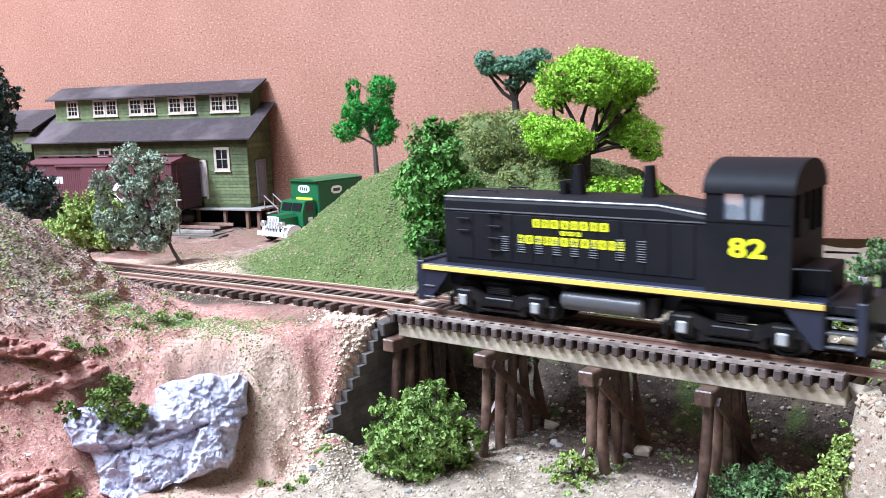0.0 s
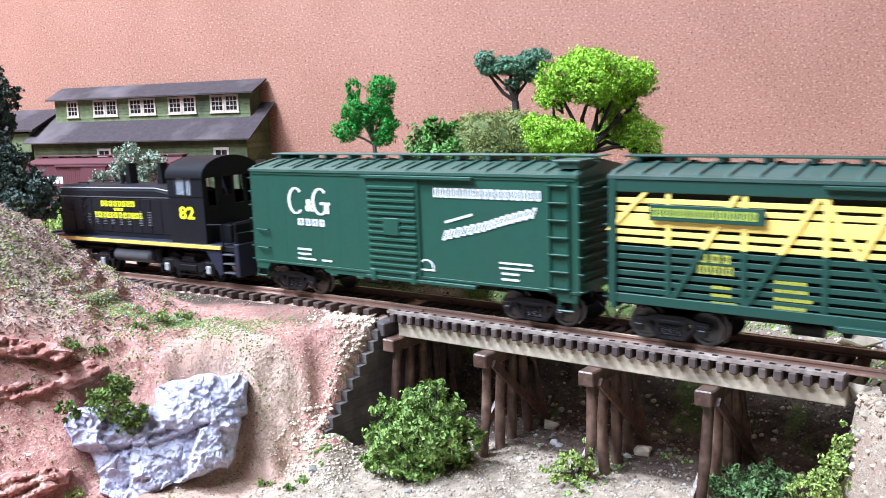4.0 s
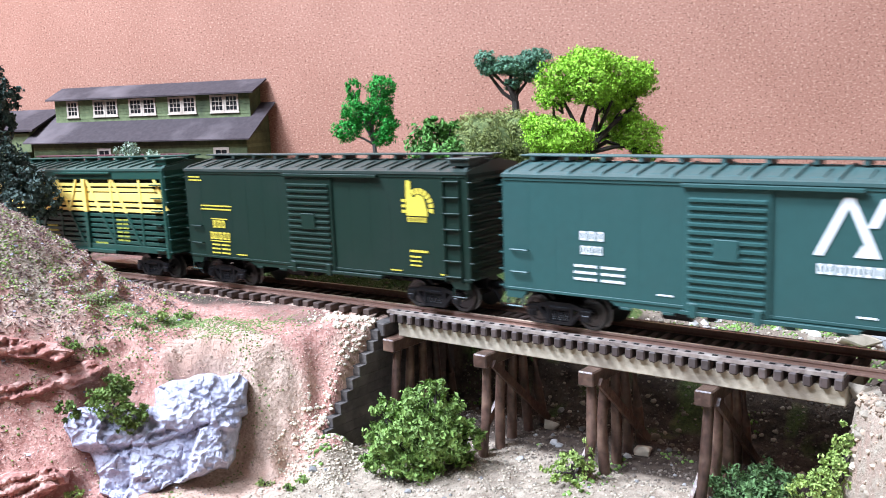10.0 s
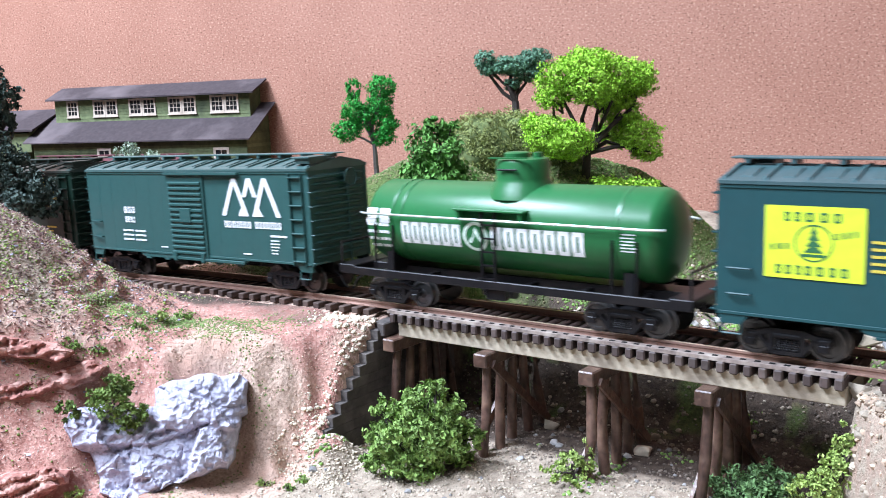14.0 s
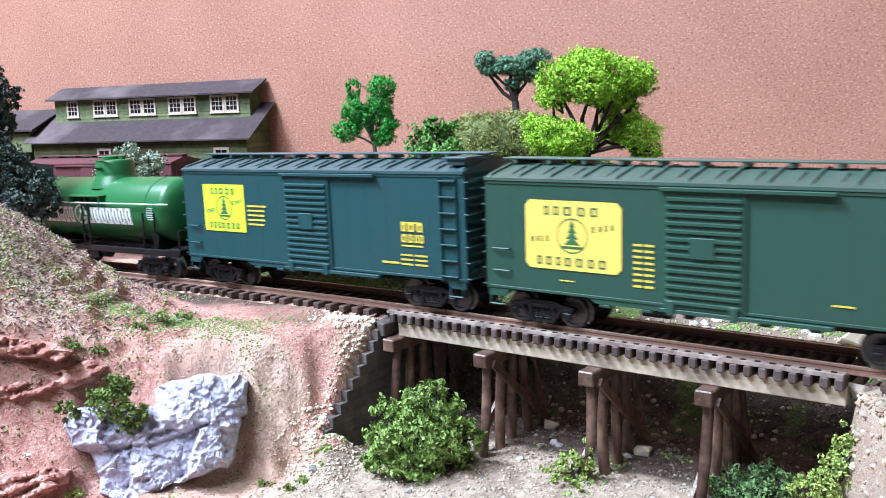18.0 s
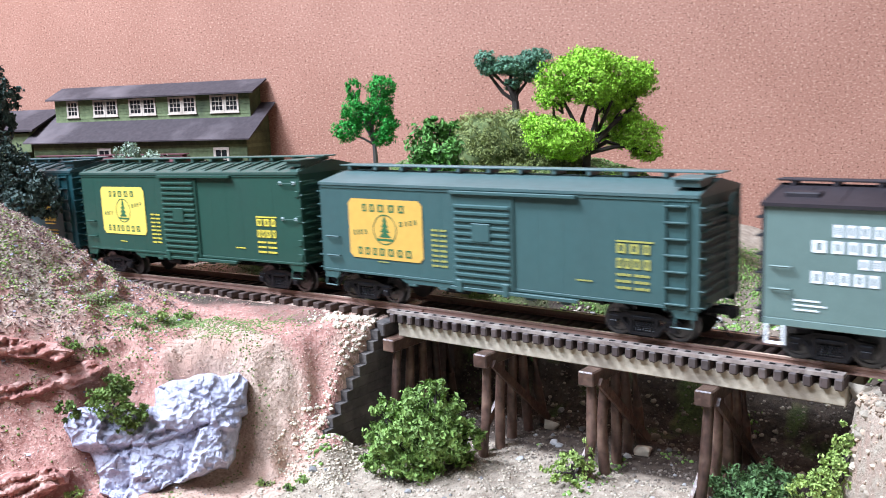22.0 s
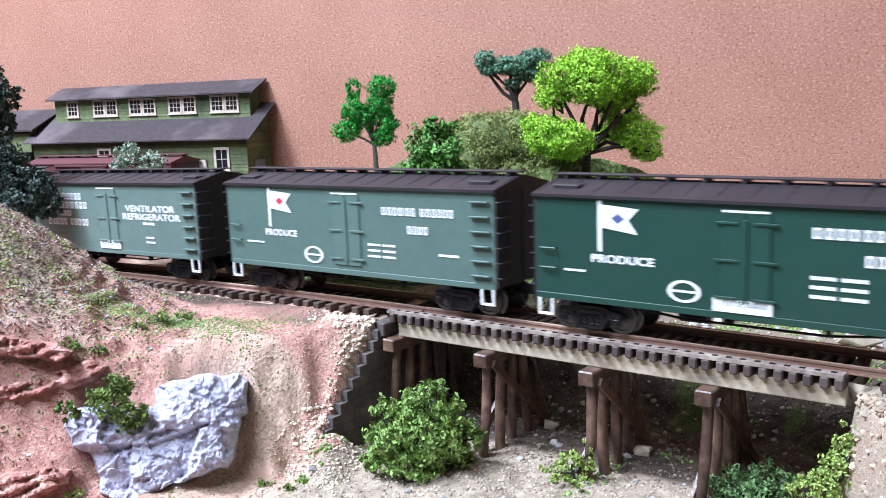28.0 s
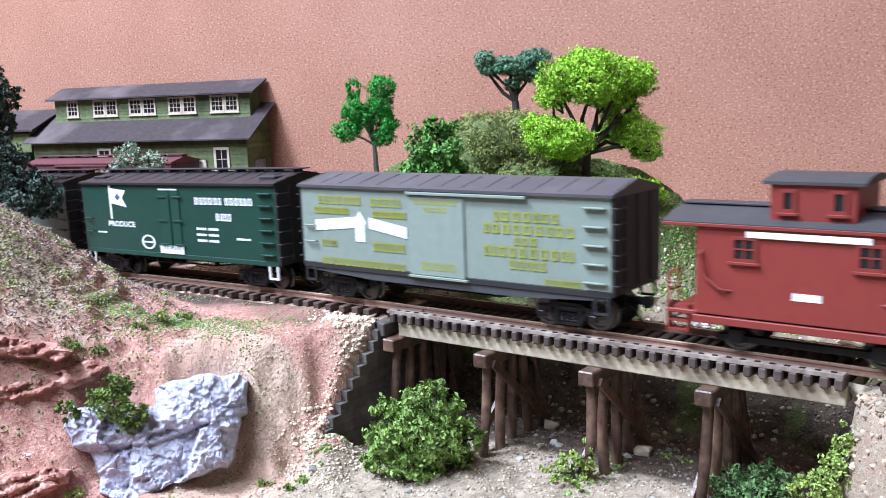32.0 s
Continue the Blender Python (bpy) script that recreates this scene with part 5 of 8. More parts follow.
def reefer_body(name, label, category, centre, half, mat, roof_mat, end_mat, eave=43.0, peak=46.6, sill=12.4, door=True, hatches=True, board=True):
    c = vehicle(name, label, category, centre)
    b = Geo().box(-half, half, -HW + 0.2, HW - 0.2, sill, eave - 0.4, 0.15)
    part("body", b, mat, c)
    for s in (-1, 1):
        y = s * (HW - 0.2)
        o = lambda a, b_: tuple(sorted((y + s * a, y + s * b_)))
        side = Geo()
        n = int(2 * half / 1.25)
        for k in range(n):
            x = -half + 2 * half * k / n
            side.box(x + 0.04, x + 2 * half / n - 0.04, *o(-0.1, 0.08), sill + 0.1, eave - 0.7)
        tagged(part("sheathing", side, mat, c), kind="stuff")
        part("side_sill", Geo().box(-half, half, *o(-0.8, 0.25), sill - 2.0, sill, 0.15), end_mat if not door else mat, c)
        if door:
            d = part("door", Geo().box(-6.6, -0.1, *o(0.1, 0.55), sill + 1.6, eave - 3.4, 0.15).box(0.1, 6.6, *o(0.1, 0.55), sill + 1.6, eave - 3.4, 0.15), mat, c)
            for z in (sill + 4, (sill + eave) / 2 - 1, eave - 6):
                for k in (-1, 1):
                    a, e = sorted((k * 2.2, k * 8.4))
                    part("hinge", Geo().box(a, e, *o(0.5, 0.95), z - 0.4, z + 0.4, 0.12), mat, d)
            part("lock_bar", Geo().box(-0.5, 0.5, *o(0.5, 1.0), sill + 3, eave - 5, 0.12), mat, d)
        # rungs at one end, grab irons at the other
        ladder(c, -s * (half - 5.2), mat, sill + 2.5, eave - 4, 6 if door else 5, s, 7.5, stiles=False)
        for z in (sill + 8, sill + 14):
            x = s * (half - 4.5)
            part("grab_iron", Geo().tube([(x - 2.6, y, z), (x - 2.6, y + s * 1.1, z), (x + 2.6, y + s * 1.1, z), (x + 2.6, y, z)], 0.3, 5), mat, c)
        for e in (-1, 1):
            x = e * (half - 3.2)
            st = Geo().box(x - 2.6, x - 1.9, *o(-0.4, 0.4), sill - 6.6, sill - 1.8).box(x + 1.9, x + 2.6, *o(-0.4, 0.4), sill - 6.6, sill - 1.8).box(x - 2.6, x + 2.6, *o(-0.4, 0.4), sill - 7.2, sill - 6.5)
            part("step", st, M_WHITE if door and s < 0 else end_mat, c, "white-painted stirrup step" if door and s < 0 else "")
    for e in (-1, 1):
        a, d = sorted((e * half, e * (half + 0.9)))
        g = Geo().prism([(-HW + 0.2, sill - 1.4), (HW - 0.2, sill - 1.4), (HW - 0.2, eave - 0.4), (0, peak - 0.6), (-HW + 0.2, eave - 0.4)], "x", a, d)
        w = part("end_wall", g, end_mat, c)
        for y in (-9, 0, 9):
            part("end_post", Geo().box(min(e * (half + 0.8), e * (half + 1.4)), max(e * (half + 0.8), e * (half + 1.4)), y - 0.6, y + 0.6, sill, eave - 1, 0.1), end_mat, w)
        ladder(w, e * (half + 0.9), end_mat, sill + 2, eave - 4, 6, -1, 6.5, end=True)
    r = roof_geo(half + 1.0, HW, eave, peak, 0.9)
    for k in range(15):
        x = -half + (2 * half) * k / 14
        for s in (-1, 1):
            r.prism([(s * (HW + 0.7), eave - 0.3), (s * (HW - 1.5), eave + 0.68), (s * 2.5, peak - 0.28), (s * 2.5, peak - 0.8), (s * (HW - 1.5), eave + 0.3)], "x", x - 0.2, x + 0.2)
    part("roof", r, roof_mat, c)
    if board:
        running_board(c, half, peak + 1.3, roof_mat, 3.0, False)
    if hatches:
        for x in (-half + 8, half - 8):
            for y in (-8.4, 8.4):
                h = Geo().box(x - 4.5, x + 4.5, y - 3.6, y + 3.6, eave + 0.6, eave + 2.4, 0.35)
                part("ice_hatch", h, roof_mat, c)
    underframe(c, half, sill, M_TRUCKS)
    tr = Geo()
    for s in (-1, 1):
        tr.tube([(-half + 14, s * 10, sill - 1.5), (-20, s * 10, 7.4), (20, s * 10, 7.4), (half - 14, s * 10, sill - 1.5)], 0.4, 6)
        for x in (-20, 20):
            tr.box(x - 0.8, x + 0.8, s * 10 - 0.8, s * 10 + 0.8, 7.2, sill)
    part("truss_rod", tr, M_TRUCKS, c)
    couplers(c, half)
    for x in (-half + 16.5, half - 16.5):
        truck(c, x, 9.0)
    return c


def reefers():
    black = material("flat_black_end", (0.014, 0.013, 0.015), 0.7)
    roof = material("dark_brown_roof", (0.022, 0.0165, 0.019), 0.6, 0, 0.3, 300, 0.1, (0.050, 0.040, 0.044), 0.4, 40, spec=0.3)
    y = -HW - 0.05
    m1 = paint("sage_green", (0.098, 0.143, 0.124), 0.5)
    c = reefer_body("refrigerator_car", "sage green wood-sheathed refrigerator car with white lettering and dark roof", "refrigerator car", 1413.7, 63.0, m1, roof, black)
    g = Geo()
    letters(g, -45.8, -20.2, 34.8, 38.0, 8, y, seed=51)
    letters(g, -50.9, -15.7, 30.6, 33.8, 9, y, seed=52)
    letters(g, -39.5, -29.3, 27.0, 29.6, 3, y, seed=53)
    letters(g, -50.9, -34.0, 22.6, 25.8, 5, y, seed=54)
    letters(g, -31.5, -16.3, 22.6, 25.8, 5, y, seed=55)
    bars(g, -55, -46, 14.6, 18.4, 3, y)
    bars(g, -7, 7, 39.6, 41.2, 1, y - 0.5)
    bars(g, 27, 35, 15.6, 19.8, 2, y)
    bars(g, 25.8, 37, 23.4, 26.4, 1, y)
    lettering(c, g, M_WHITE)
    part("data_panel", Geo().box(-8.2, 7.6, y - 0.3, y, 12.6, 16.6, 0.1), M_WHITE, c, "white painted panel under the doors")
    words("VENTILATOR", 2.7, 31.2, 30.2, y - 0.03, M_WHITE, c, True, 1.46)
    words("REFRIGERATOR", 2.7, 31.5, 26.6, y - 0.03, M_WHITE, c, True, 1.46)

    lv = ((1560.8, (0.068, 0.112, 0.096), 64.0, "grey-green wood-sheathed refrigerator car with a white flag emblem"),
          (1705.2, (0.009, 0.038, 0.027), 65.0, "dark green wood-sheathed refrigerator car with a white flag emblem"))
    for k, (centre, col, half, label) in enumerate(lv):
        c = reefer_body("refrigerator_car", label, "refrigerator car", centre, half, paint("reefer_green", col, 0.45), roof, black)
        dx = 1.2 if k == 0 else -2.2
        flag = Geo().prism([(-40.6 + dx, 33.6), (-29.0 + dx, 32.0), (-32 + dx, 36), (-28.8 + dx, 39.4), (-40.6 + dx, 40.4)], "y", y - 0.07, y).box(-41.6 + dx, -40.4 + dx, y - 0.08, y, 26.4, 41.6)
        f = part("flag_emblem", flag, M_WHITE, c, "white pennant emblem on a staff")
        part("diamond", Geo().prism([(-37.4 + dx, 36.4), (-35.2 + dx, 34.8), (-33 + dx, 36.4), (-35.2 + dx, 38.0)], "y", y - 0.12, y - 0.07), paint("emblem_red", (0.42, 0.03, 0.05), 0.6) if k == 0 else paint("emblem_blue", (0.05, 0.07, 0.16), 0.6), f)
        words("PRODUCE", 2.3, -34.8 + dx * 0.6, 23.2, y - 0.03, M_WHITE, c, True, (1.1, 1.28)[k])
        g = Geo()
        bars(g, -54 + dx * 0.5, -44 + dx * 0.5, 19.2, 21.0, 1, y)
        ring(g, -17.2, 16.9, 2.5, 3.2, y, sx=1.5)
        bars(g, -21.0, -13.4, 16.0, 17.8, 1, y)
        if k == 0:
            letters(g, 17.2, 32.6, 33.2, 36.0, 6, y, seed=61)
            letters(g, 34.3, 48.8, 33.2, 36.0, 6, y, seed=62)
            letters(g, 28.5, 38, 27.0, 29.8, 4, y, seed=63)
            bars(g, 10.1, 23.8, 17.2, 23.4, 3, y, 2)
        else:
            letters(g, 17.0, 34.5, 34.1, 37.0, 6, y, seed=61)
            letters(g, 36.1, 53.2, 34.1, 37.0, 6, y, seed=62)
            letters(g, 29.8, 39.9, 27.6, 30.6, 4, y, seed=63)
            bars(g, 16.8, 31.9, 17.8, 25.2, 3, y, 2)
        bars(g, 41.7, 52.6, 19.4, 21.6, 1, y)
        bars(g, -6.4, 6.4, 39.4, 41.0, 1, y - 0.5)
        lettering(c, g, M_WHITE)
        if k:
            part("data_panel", Geo().box(-8.8, 7.3, y - 0.3, y, 12.4, 16.2, 0.1), M_WHITE, c, "white painted panel under the doors")

    grey = paint("weathered_grey", (0.165, 0.200, 0.172), 0.6, 0.2)
    groof = material("slate_grey_roof", (0.060, 0.054, 0.060), 0.6, 0, 0.2, 300, 0.1, (0.11, 0.10, 0.11), 0.4, 40)
    c = reefer_body("boxcar", "pale grey wooden boxcar with faded olive lettering and dark roof", "boxcar", 1847.8, 63.6, grey, groof, black, sill=14.0, door=False, hatches=False, board=False)
    part("door", Geo().box(-12, 11, y - 0.45, y, 13.4, 40.6, 0.2), grey, c)
    part("door_track", Geo().box(-12.5, 35, y - 1.4, y, 40.8, 41.8, 0.15), grey, c)
    part("door_track", Geo().box(-12.5, 12, y - 0.9, y, 12.4, 13.3, 0.15), grey, c)
    part("fish_belly_sill", Geo().prism([(-62, 14), (62, 14), (62, 11.2), (30, 9.4), (-30, 9.4), (-62, 11.2)], "y", -HW + 0.4, -HW + 1.8), material("sill_grey", (0.05, 0.05, 0.055), 0.6), c)
    olive = paint("olive_yellow", (0.20, 0.215, 0.035), 0.6, 0.3)
    g = Geo()
    letters(g, -54.8, -33, 36.2, 39.2, 7, y, seed=71)
    letters(g, -29.3, -15.1, 36.0, 39.0, 5, y, seed=72)
    letters(g, -57.2, -39.8, 32.6, 35.0, 9, y, seed=73, gap=0.15)
    letters(g, -28.6, -13.2, 32.2, 34.6, 8, y, seed=74, gap=0.15)
    letters(g, -54, -46, 20.6, 23.0, 4, y, seed=75)
    letters(g, -28.9, -13.7, 20.2, 23.4, 7, y, seed=76)
    letters(g, -54, -14, 13.8, 16.4, 15, y, seed=77)
    letters(g, 22.7, 47.2, 33.6, 36.8, 7, y, seed=78)
    letters(g, 18.6, 52.3, 29.6, 32.8, 9, y, seed=79)
    letters(g, 30.1, 39.3, 26.2, 28.8, 3, y, seed=80)
    letters(g, 18.4, 52.1, 22.2, 25.6, 10, y, seed=81)
    letters(g, 28.2, 42.3, 18.4, 21.4, 5, y, seed=82)
    letters(g, 41, 54.4, 14.2, 16.4, 8, y, seed=83)
    lettering(c, g, olive)
    g = Geo()
    letters(g, -9.5, 9, 37.6, 39.2, 10, y - 0.45, seed=84)
    letters(g, -5.5, 5, 35.2, 36.8, 6, y - 0.45, seed=85)
    letters(g, -7, 7.5, 15.4, 18, 8, y - 0.45, seed=86)
    lettering(c, g, olive)
    g = Geo()
    for k in range(6):
        x0, x1 = -56.8 + k * 3.6, -56.8 + k * 3.6 + 3.2
        a, b = 26.0 + 0.35 * k, 26.3 + 0.35 * k
        g.prism([(x0, a), (x1, b), (x1, b + 4), (x0, a + 4)], "y", y - 0.06, y)
        x0, x1 = -30.5 + k * 2.9, -30.5 + k * 2.9 + 2.6
        a, b = 28.0 - 0.45 * k, 27.6 - 0.45 * k
        g.prism([(x0, a), (x1, b), (x1, b + 4), (x0, a + 4)], "y", y - 0.06, y)
    g.prism([(-37, 23), (-32.6, 23), (-32.6, 29), (-31.8, 30), (-34.8, 34), (-37.8, 30), (-37, 29)], "y", y - 0.06, y)
    lettering(c, g, M_WHITE)


def window(parent, x0, x1, z0, z1, y, mat, s=-1, cols=2, rows=2, glass=None, edge=0.9):
    """A small sash window set on a wall at y; faces the viewer when s is -1."""
    glass = glass or M_DARKGLASS
    o = lambda a, b: tuple(sorted((y + s * a, y + s * b)))
    w = part("window", Geo().box(x0, x0 + edge, *o(0, 0.55), z0, z1).box(x1 - edge, x1, *o(0, 0.55), z0, z1).box(x0 + edge, x1 - edge, *o(0, 0.55), z1 - edge, z1).box(x0 + edge, x1 - edge, *o(0, 0.5), z0, z0 + edge), mat, parent)
    part("sill", Geo().box(x0 - 0.6, x1 + 0.6, *o(0, 1.0), z0 - 0.8, z0, 0.1), mat, w)
    a, b, c, d = x0 + edge, x1 - edge, z0 + edge, z1 - edge
    for i in range(1, cols):
        x = a + (b - a) * i / cols
        part("muntin", Geo().box(x - 0.22, x + 0.22, *o(0, 0.42), c, d), mat, w)
    for j in range(1, rows):
        z = c + (d - c) * j / rows
        part("muntin", Geo().box(a, b, *o(0, 0.4), z - 0.22, z + 0.22), mat, w)
    for i in range(cols):
        for j in range(rows):
            part("pane", Geo().box(a + (b - a) * i / cols, a + (b - a) * (i + 1) / cols, *o(0, 0.12), c + (d - c) * j / rows, c + (d - c) * (j + 1) / rows), glass, w)
    return w


def caboose(centre):
    red = paint("caboose_red", (0.165, 0.025, 0.020), 0.5, 0.15)
    roof = material("caboose_roof_grey", (0.040, 0.037, 0.040), 0.65, 0, 0.2, 300, 0.1, (0.075, 0.068, 0.07), 0.4, 40)
    c = vehicle("caboose", "red four-wheel caboose with a cupola and grey roof", "caboose", centre)
    hw = 15.4
    part("body", Geo().box(-29, 29, -hw, hw, 11.0, 36.2, 0.2), red, c)
    for s in (-1, 1):
        y = s * hw
        o = lambda a, b: tuple(sorted((y + s * a, y + s * b)))
        part("side_sill", Geo().box(-30, 30, *o(-0.6, 0.5), 8.4, 10.6, 0.2), red, c)
        part("letter_board", Geo().box(-29, 29, *o(0, 0.4), 35.0, 36.6, 0.1), red, c)
        for x0, x1 in ((-19.2, -12.2), (12.4, 19.4)):
            window(c, x0, x1, 26.4, 33.4, y, red, s)
        g = Geo().tube([(s * -1 * 27.4, y, 29), (s * -1 * 27.4, y + s * 1.1, 28), (s * -1 * 26.5, y + s * 1.2, 22), (s * -1 * 22, y + s * 1.1, 18.5), (s * -1 * 19.0, y, 18.2)], 0.4, 6)
        g.tube([(s * 27.4, y, 29), (s * 27.4, y + s * 1.1, 28), (s * 26.5, y + s * 1.2, 22), (s * 22, y + s * 1.1, 18.5), (s * 19.0, y, 18.2)], 0.4, 6)
        part("grab_rail", g, red, c, smooth=True)
    part("roof", Geo().prism([(-16.3, 36.0), (-16.3, 36.8), (-9, 39.0), (0, 40.2), (9, 39.0), (16.3, 36.8), (16.3, 36.0)], "x", -38.5, 38.5), roof, c)
    part("roof_trim", Geo().box(-38.6, 38.6, -16.5, -15.9, 35.6, 36.5, 0.1).box(-38.6, 38.6, 15.9, 16.5, 35.6, 36.5, 0.1), red, c)
    for x0, x1 in ((-38, -11), (12, 38)):
        part("running_board", Geo().box(x0, x1, -3, 3, 40.2, 40.8, 0.1), roof, c)
    cu = part("cupola", Geo().box(-10, 11.6, -12.6, 12.6, 37.0, 47.6, 0.2), red, c)
    part("cupola_roof", Geo().prism([(-13.5, 47.4), (-13.5, 48.2), (-7, 49.4), (0, 49.8), (7, 49.4), (13.5, 48.2), (13.5, 47.4)], "x", -12, 13.6), roof, c)
    for s in (-1, 1):
        for x0, x1 in ((-7.4, -3.4), (5.2, 9.4)):
            window(cu, x0, x1, 40.0, 46.2, s * 12.6, red, s, 1, 1)
    for s in (-1, 1):
        pl = part("platform", Geo().box(min(s * 29, s * 37.5), max(s * 29, s * 37.5), -hw, hw, 10.4, 11.6, 0.2), red, c)
        st = Geo()
        for y in (-hw + 0.3, hw - 3.2):
            for z in (5.2, 7.8):
                st.box(min(s * 31.5, s * 37), max(s * 31.5, s * 37), y, y + 3, z, z + 0.6)
            for x in (31.2, 37.0):
                st.box(min(s * x, s * (x + 0.6)), max(s * x, s * (x + 0.6)), y, y + 3, 5.0, 12.8)
        part("step", st, red, pl)
        rl = Geo().tube([(s * 37.2, -hw + 1, 11), (s * 37.2, -hw + 1, 21.5), (s * 37.2, -7, 22), (s * 37.2, -7, 11)], 0.5, 6).tube([(s * 37.2, hw - 1, 11), (s * 37.2, hw - 1, 21.5), (s * 37.2, 7, 22), (s * 37.2, 7, 11)], 0.5, 6)
        rl.tube([(s * 37.2, -hw + 1, 16.5), (s * 37.2, -7, 16.5)], 0.35, 6).tube([(s * 37.2, 7, 16.5), (s * 37.2, hw - 1, 16.5)], 0.35, 6)
        part("end_railing", rl, red, pl)
    part("name_strip", Geo().box(-15, 16, -hw - 0.75, -hw - 0.05, 33.2, 34.9, 0.08), M_WHITE, c, "white painted strip of lettering")
    part("number_patch", Geo().box(-2.8, 4.4, -hw - 0.12, -hw, 17.2, 19.2), M_WHITE, c, "white patch of lettering")
    part("frame", Geo().box(-36, 36, -6, 6, 7.4, 10.6, 0.3).box(-24, 24, -11.6, -9.9, 3.0, 5.2, 0.3).box(-24, 24, 9.9, 11.6, 3.0, 5.2, 0.3), M_TRUCKS, c)
    for x in (-18.6, 18.6):
        for y in (-7.7, 7.7):
            part("wheel", shared(("wheel", y, 4.9), lambda: wheel_geo(y, 4.9).mesh("wheel", M_WHEEL, True)), M_WHEEL, c, place=place((x, 0, 0)))
        for y0 in (-13.4, 11.4):
            part("axle_box", Geo().box(x - 2.2, x + 2.2, y0, y0 + 2.0, 3.0, 7.4, 0.5), M_TRUCKS, c)
    couplers(c, 37.5)


def switcher(centre):
    """A black end-cab diesel switcher with a long hood."""
    c = vehicle("diesel_locomotive", "black end-cab diesel switcher with yellow lettering and sill stripe", "locomotive", centre, "freight train")
    blue = material("dark_blue_frame", (0.009, 0.011, 0.026), 0.5, 0, 0.1, 300, 0.08, (0.04, 0.04, 0.06), 0.3, 40)
    part("frame", Geo().box(-64, 63, -15.6, 15.6, 15.0, 17.4, 0.3).box(-60, 60, -6, 6, 8.4, 15, 0.3), blue, c)
    st = part("sill_stripe", Geo().box(-64, 63, -16.1, -15.6, 15.4, 17.0, 0.1), paint("stripe_yellow", (0.60, 0.38, 0.085), 0.55, 0.3), c, "yellow stripe along the frame")
    part("sill_stripe", Geo().box(-64, 63, 15.6, 16.1, 15.4, 17.0, 0.1), paint("stripe_yellow", (0.80, 0.56, 0.08), 0.5, 0.1), c)
    # hood: full height, sloping down a little before the cab
    hw = 10.6
    sec = lambda top: [(-hw, 17.4), (-hw, top - 2.6), (-hw + 1.2, top - 0.8), (-hw + 3.2, top), (hw - 3.2, top), (hw - 1.2, top - 0.8), (hw, top - 2.6), (hw, 17.4)]
    h = Geo().prism(sec(41.2), "x", -58, 16.5)
    a, b = sec(41.2), sec(39.0)
    h.add([(16.5, p[0], p[1]) for p in a] + [(32.2, p[0], p[1]) for p in b], [tuple(range(8)), tuple(range(15, 7, -1))] + [(i, (i + 1) % 8, 8 + (i + 1) % 8, 8 + i) for i in range(8)])
    hood = part("hood", h, M_BLACK, c)
    hl = Geo()
    for s in (-1, 1):
        a_, b_ = sorted((s * hw, s * (hw + 0.3)))
        hl.box(-58.2, 32, a_, b_, 35.6, 36.0)
    part("hood_seam", hl, material("worn_edge_grey", (0.10, 0.10, 0.105), 0.5), hood)
    # thin pale line along the hood's upper edge, on the viewer's side only
    edge = Geo().tube([(-58, -hw + 0.6, 39.9), (16.5, -hw + 0.6, 39.9), (32, -hw + 0.6, 37.7)], 0.35, 5)
    part("hood_edge", edge, material("pale_hood_edge", (0.30, 0.30, 0.31), 0.45), hood)
    for s in (-1, 1):
        y = s * hw
        o = lambda a_, b_: tuple(sorted((y + s * a_, y + s * b_)))
        for k in range(8):
            x = -34.5 + k * 6.2 if k < 6 else -34.5 + k * 6.6
            v = Geo()
            for j in range(7 if k < 6 else 9):
                v.prism([(y, 23.0 + j * 0.75), (y + s * 0.5, 23.1 + j * 0.75), (y, 23.5 + j * 0.75)], "x", x - 1.3, x + 1.3)
            part("louvre", v, material("louvre_grey", (0.05, 0.05, 0.052), 0.5) if k == 0 else bpy.data.materials["louvre_grey"], hood)
        for k in range(11):
            x = -50 + k * 7.4
            part("hood_door", Geo().box(x - 3.4, x + 3.4, *o(0, 0.22), 19.5, 35.0, 0.1), M_BLACK, hood)
        g = Geo()
        for x, z in ((-50, 33), (-50, 29), (-38, 35), (-38, 31), (-38, 27), (-38, 23)):
            g.tube([(x - 2.2, y, z), (x - 2.2, y + s * 0.9, z), (x + 2.2, y + s * 0.9, z), (x + 2.2, y, z)], 0.28, 5)
        part("grab_iron", g, M_BLACK, hood)
    part("radiator_grille", Geo().box(-58.6, -58.0, -8.5, 8.5, 21, 37.6, 0.1), M_TRUCKS, hood)
    lamp_ = Geo().lathe([(-60.2, 1.6), (-59.8, 2.0), (-58, 2.0)], "x", 14, (0, 0, 39))
    part("headlight", lamp_, M_TRUCKS, hood, smooth=True)
    for x in (-13.8, 9.5):
        z = 41.0
        part("exhaust_pipe", Geo().prism([(x - 1.9, z - 0.6), (x + 1.9, z - 0.6), (x + 0.95, z + 9.6), (x - 0.95, z + 9.6)], "y", -2.0, 2.0), M_BLACK, hood)
    part("bell", Geo().box(-19.4, -17.4, -2.4, -1.6, 41, 45.6, 0.1).box(-19.4, -17.4, 1.6, 2.4, 41, 45.6, 0.1).lathe([(42.0, 1.7), (42.6, 1.6), (44.0, 1.1), (45.2, 0.8)], "z", 12, (-18.4, 0, 0)), M_TRUCKS, hood, smooth=True)
    part("hood_grab", Geo().tube([(-48, -6, 41), (-48, -6, 42), (-40, -6, 42), (-40, -6, 41)], 0.3, 5).tube([(-42, 3, 41), (-40, 3, 42.4), (-34, 3, 42.4), (-32, 3, 41)], 0.3, 5), M_BLACK, hood)
    # cab: walls with open windows, arched roof
    cw = 15.4
    x0, x1 = 31.8, 54.4
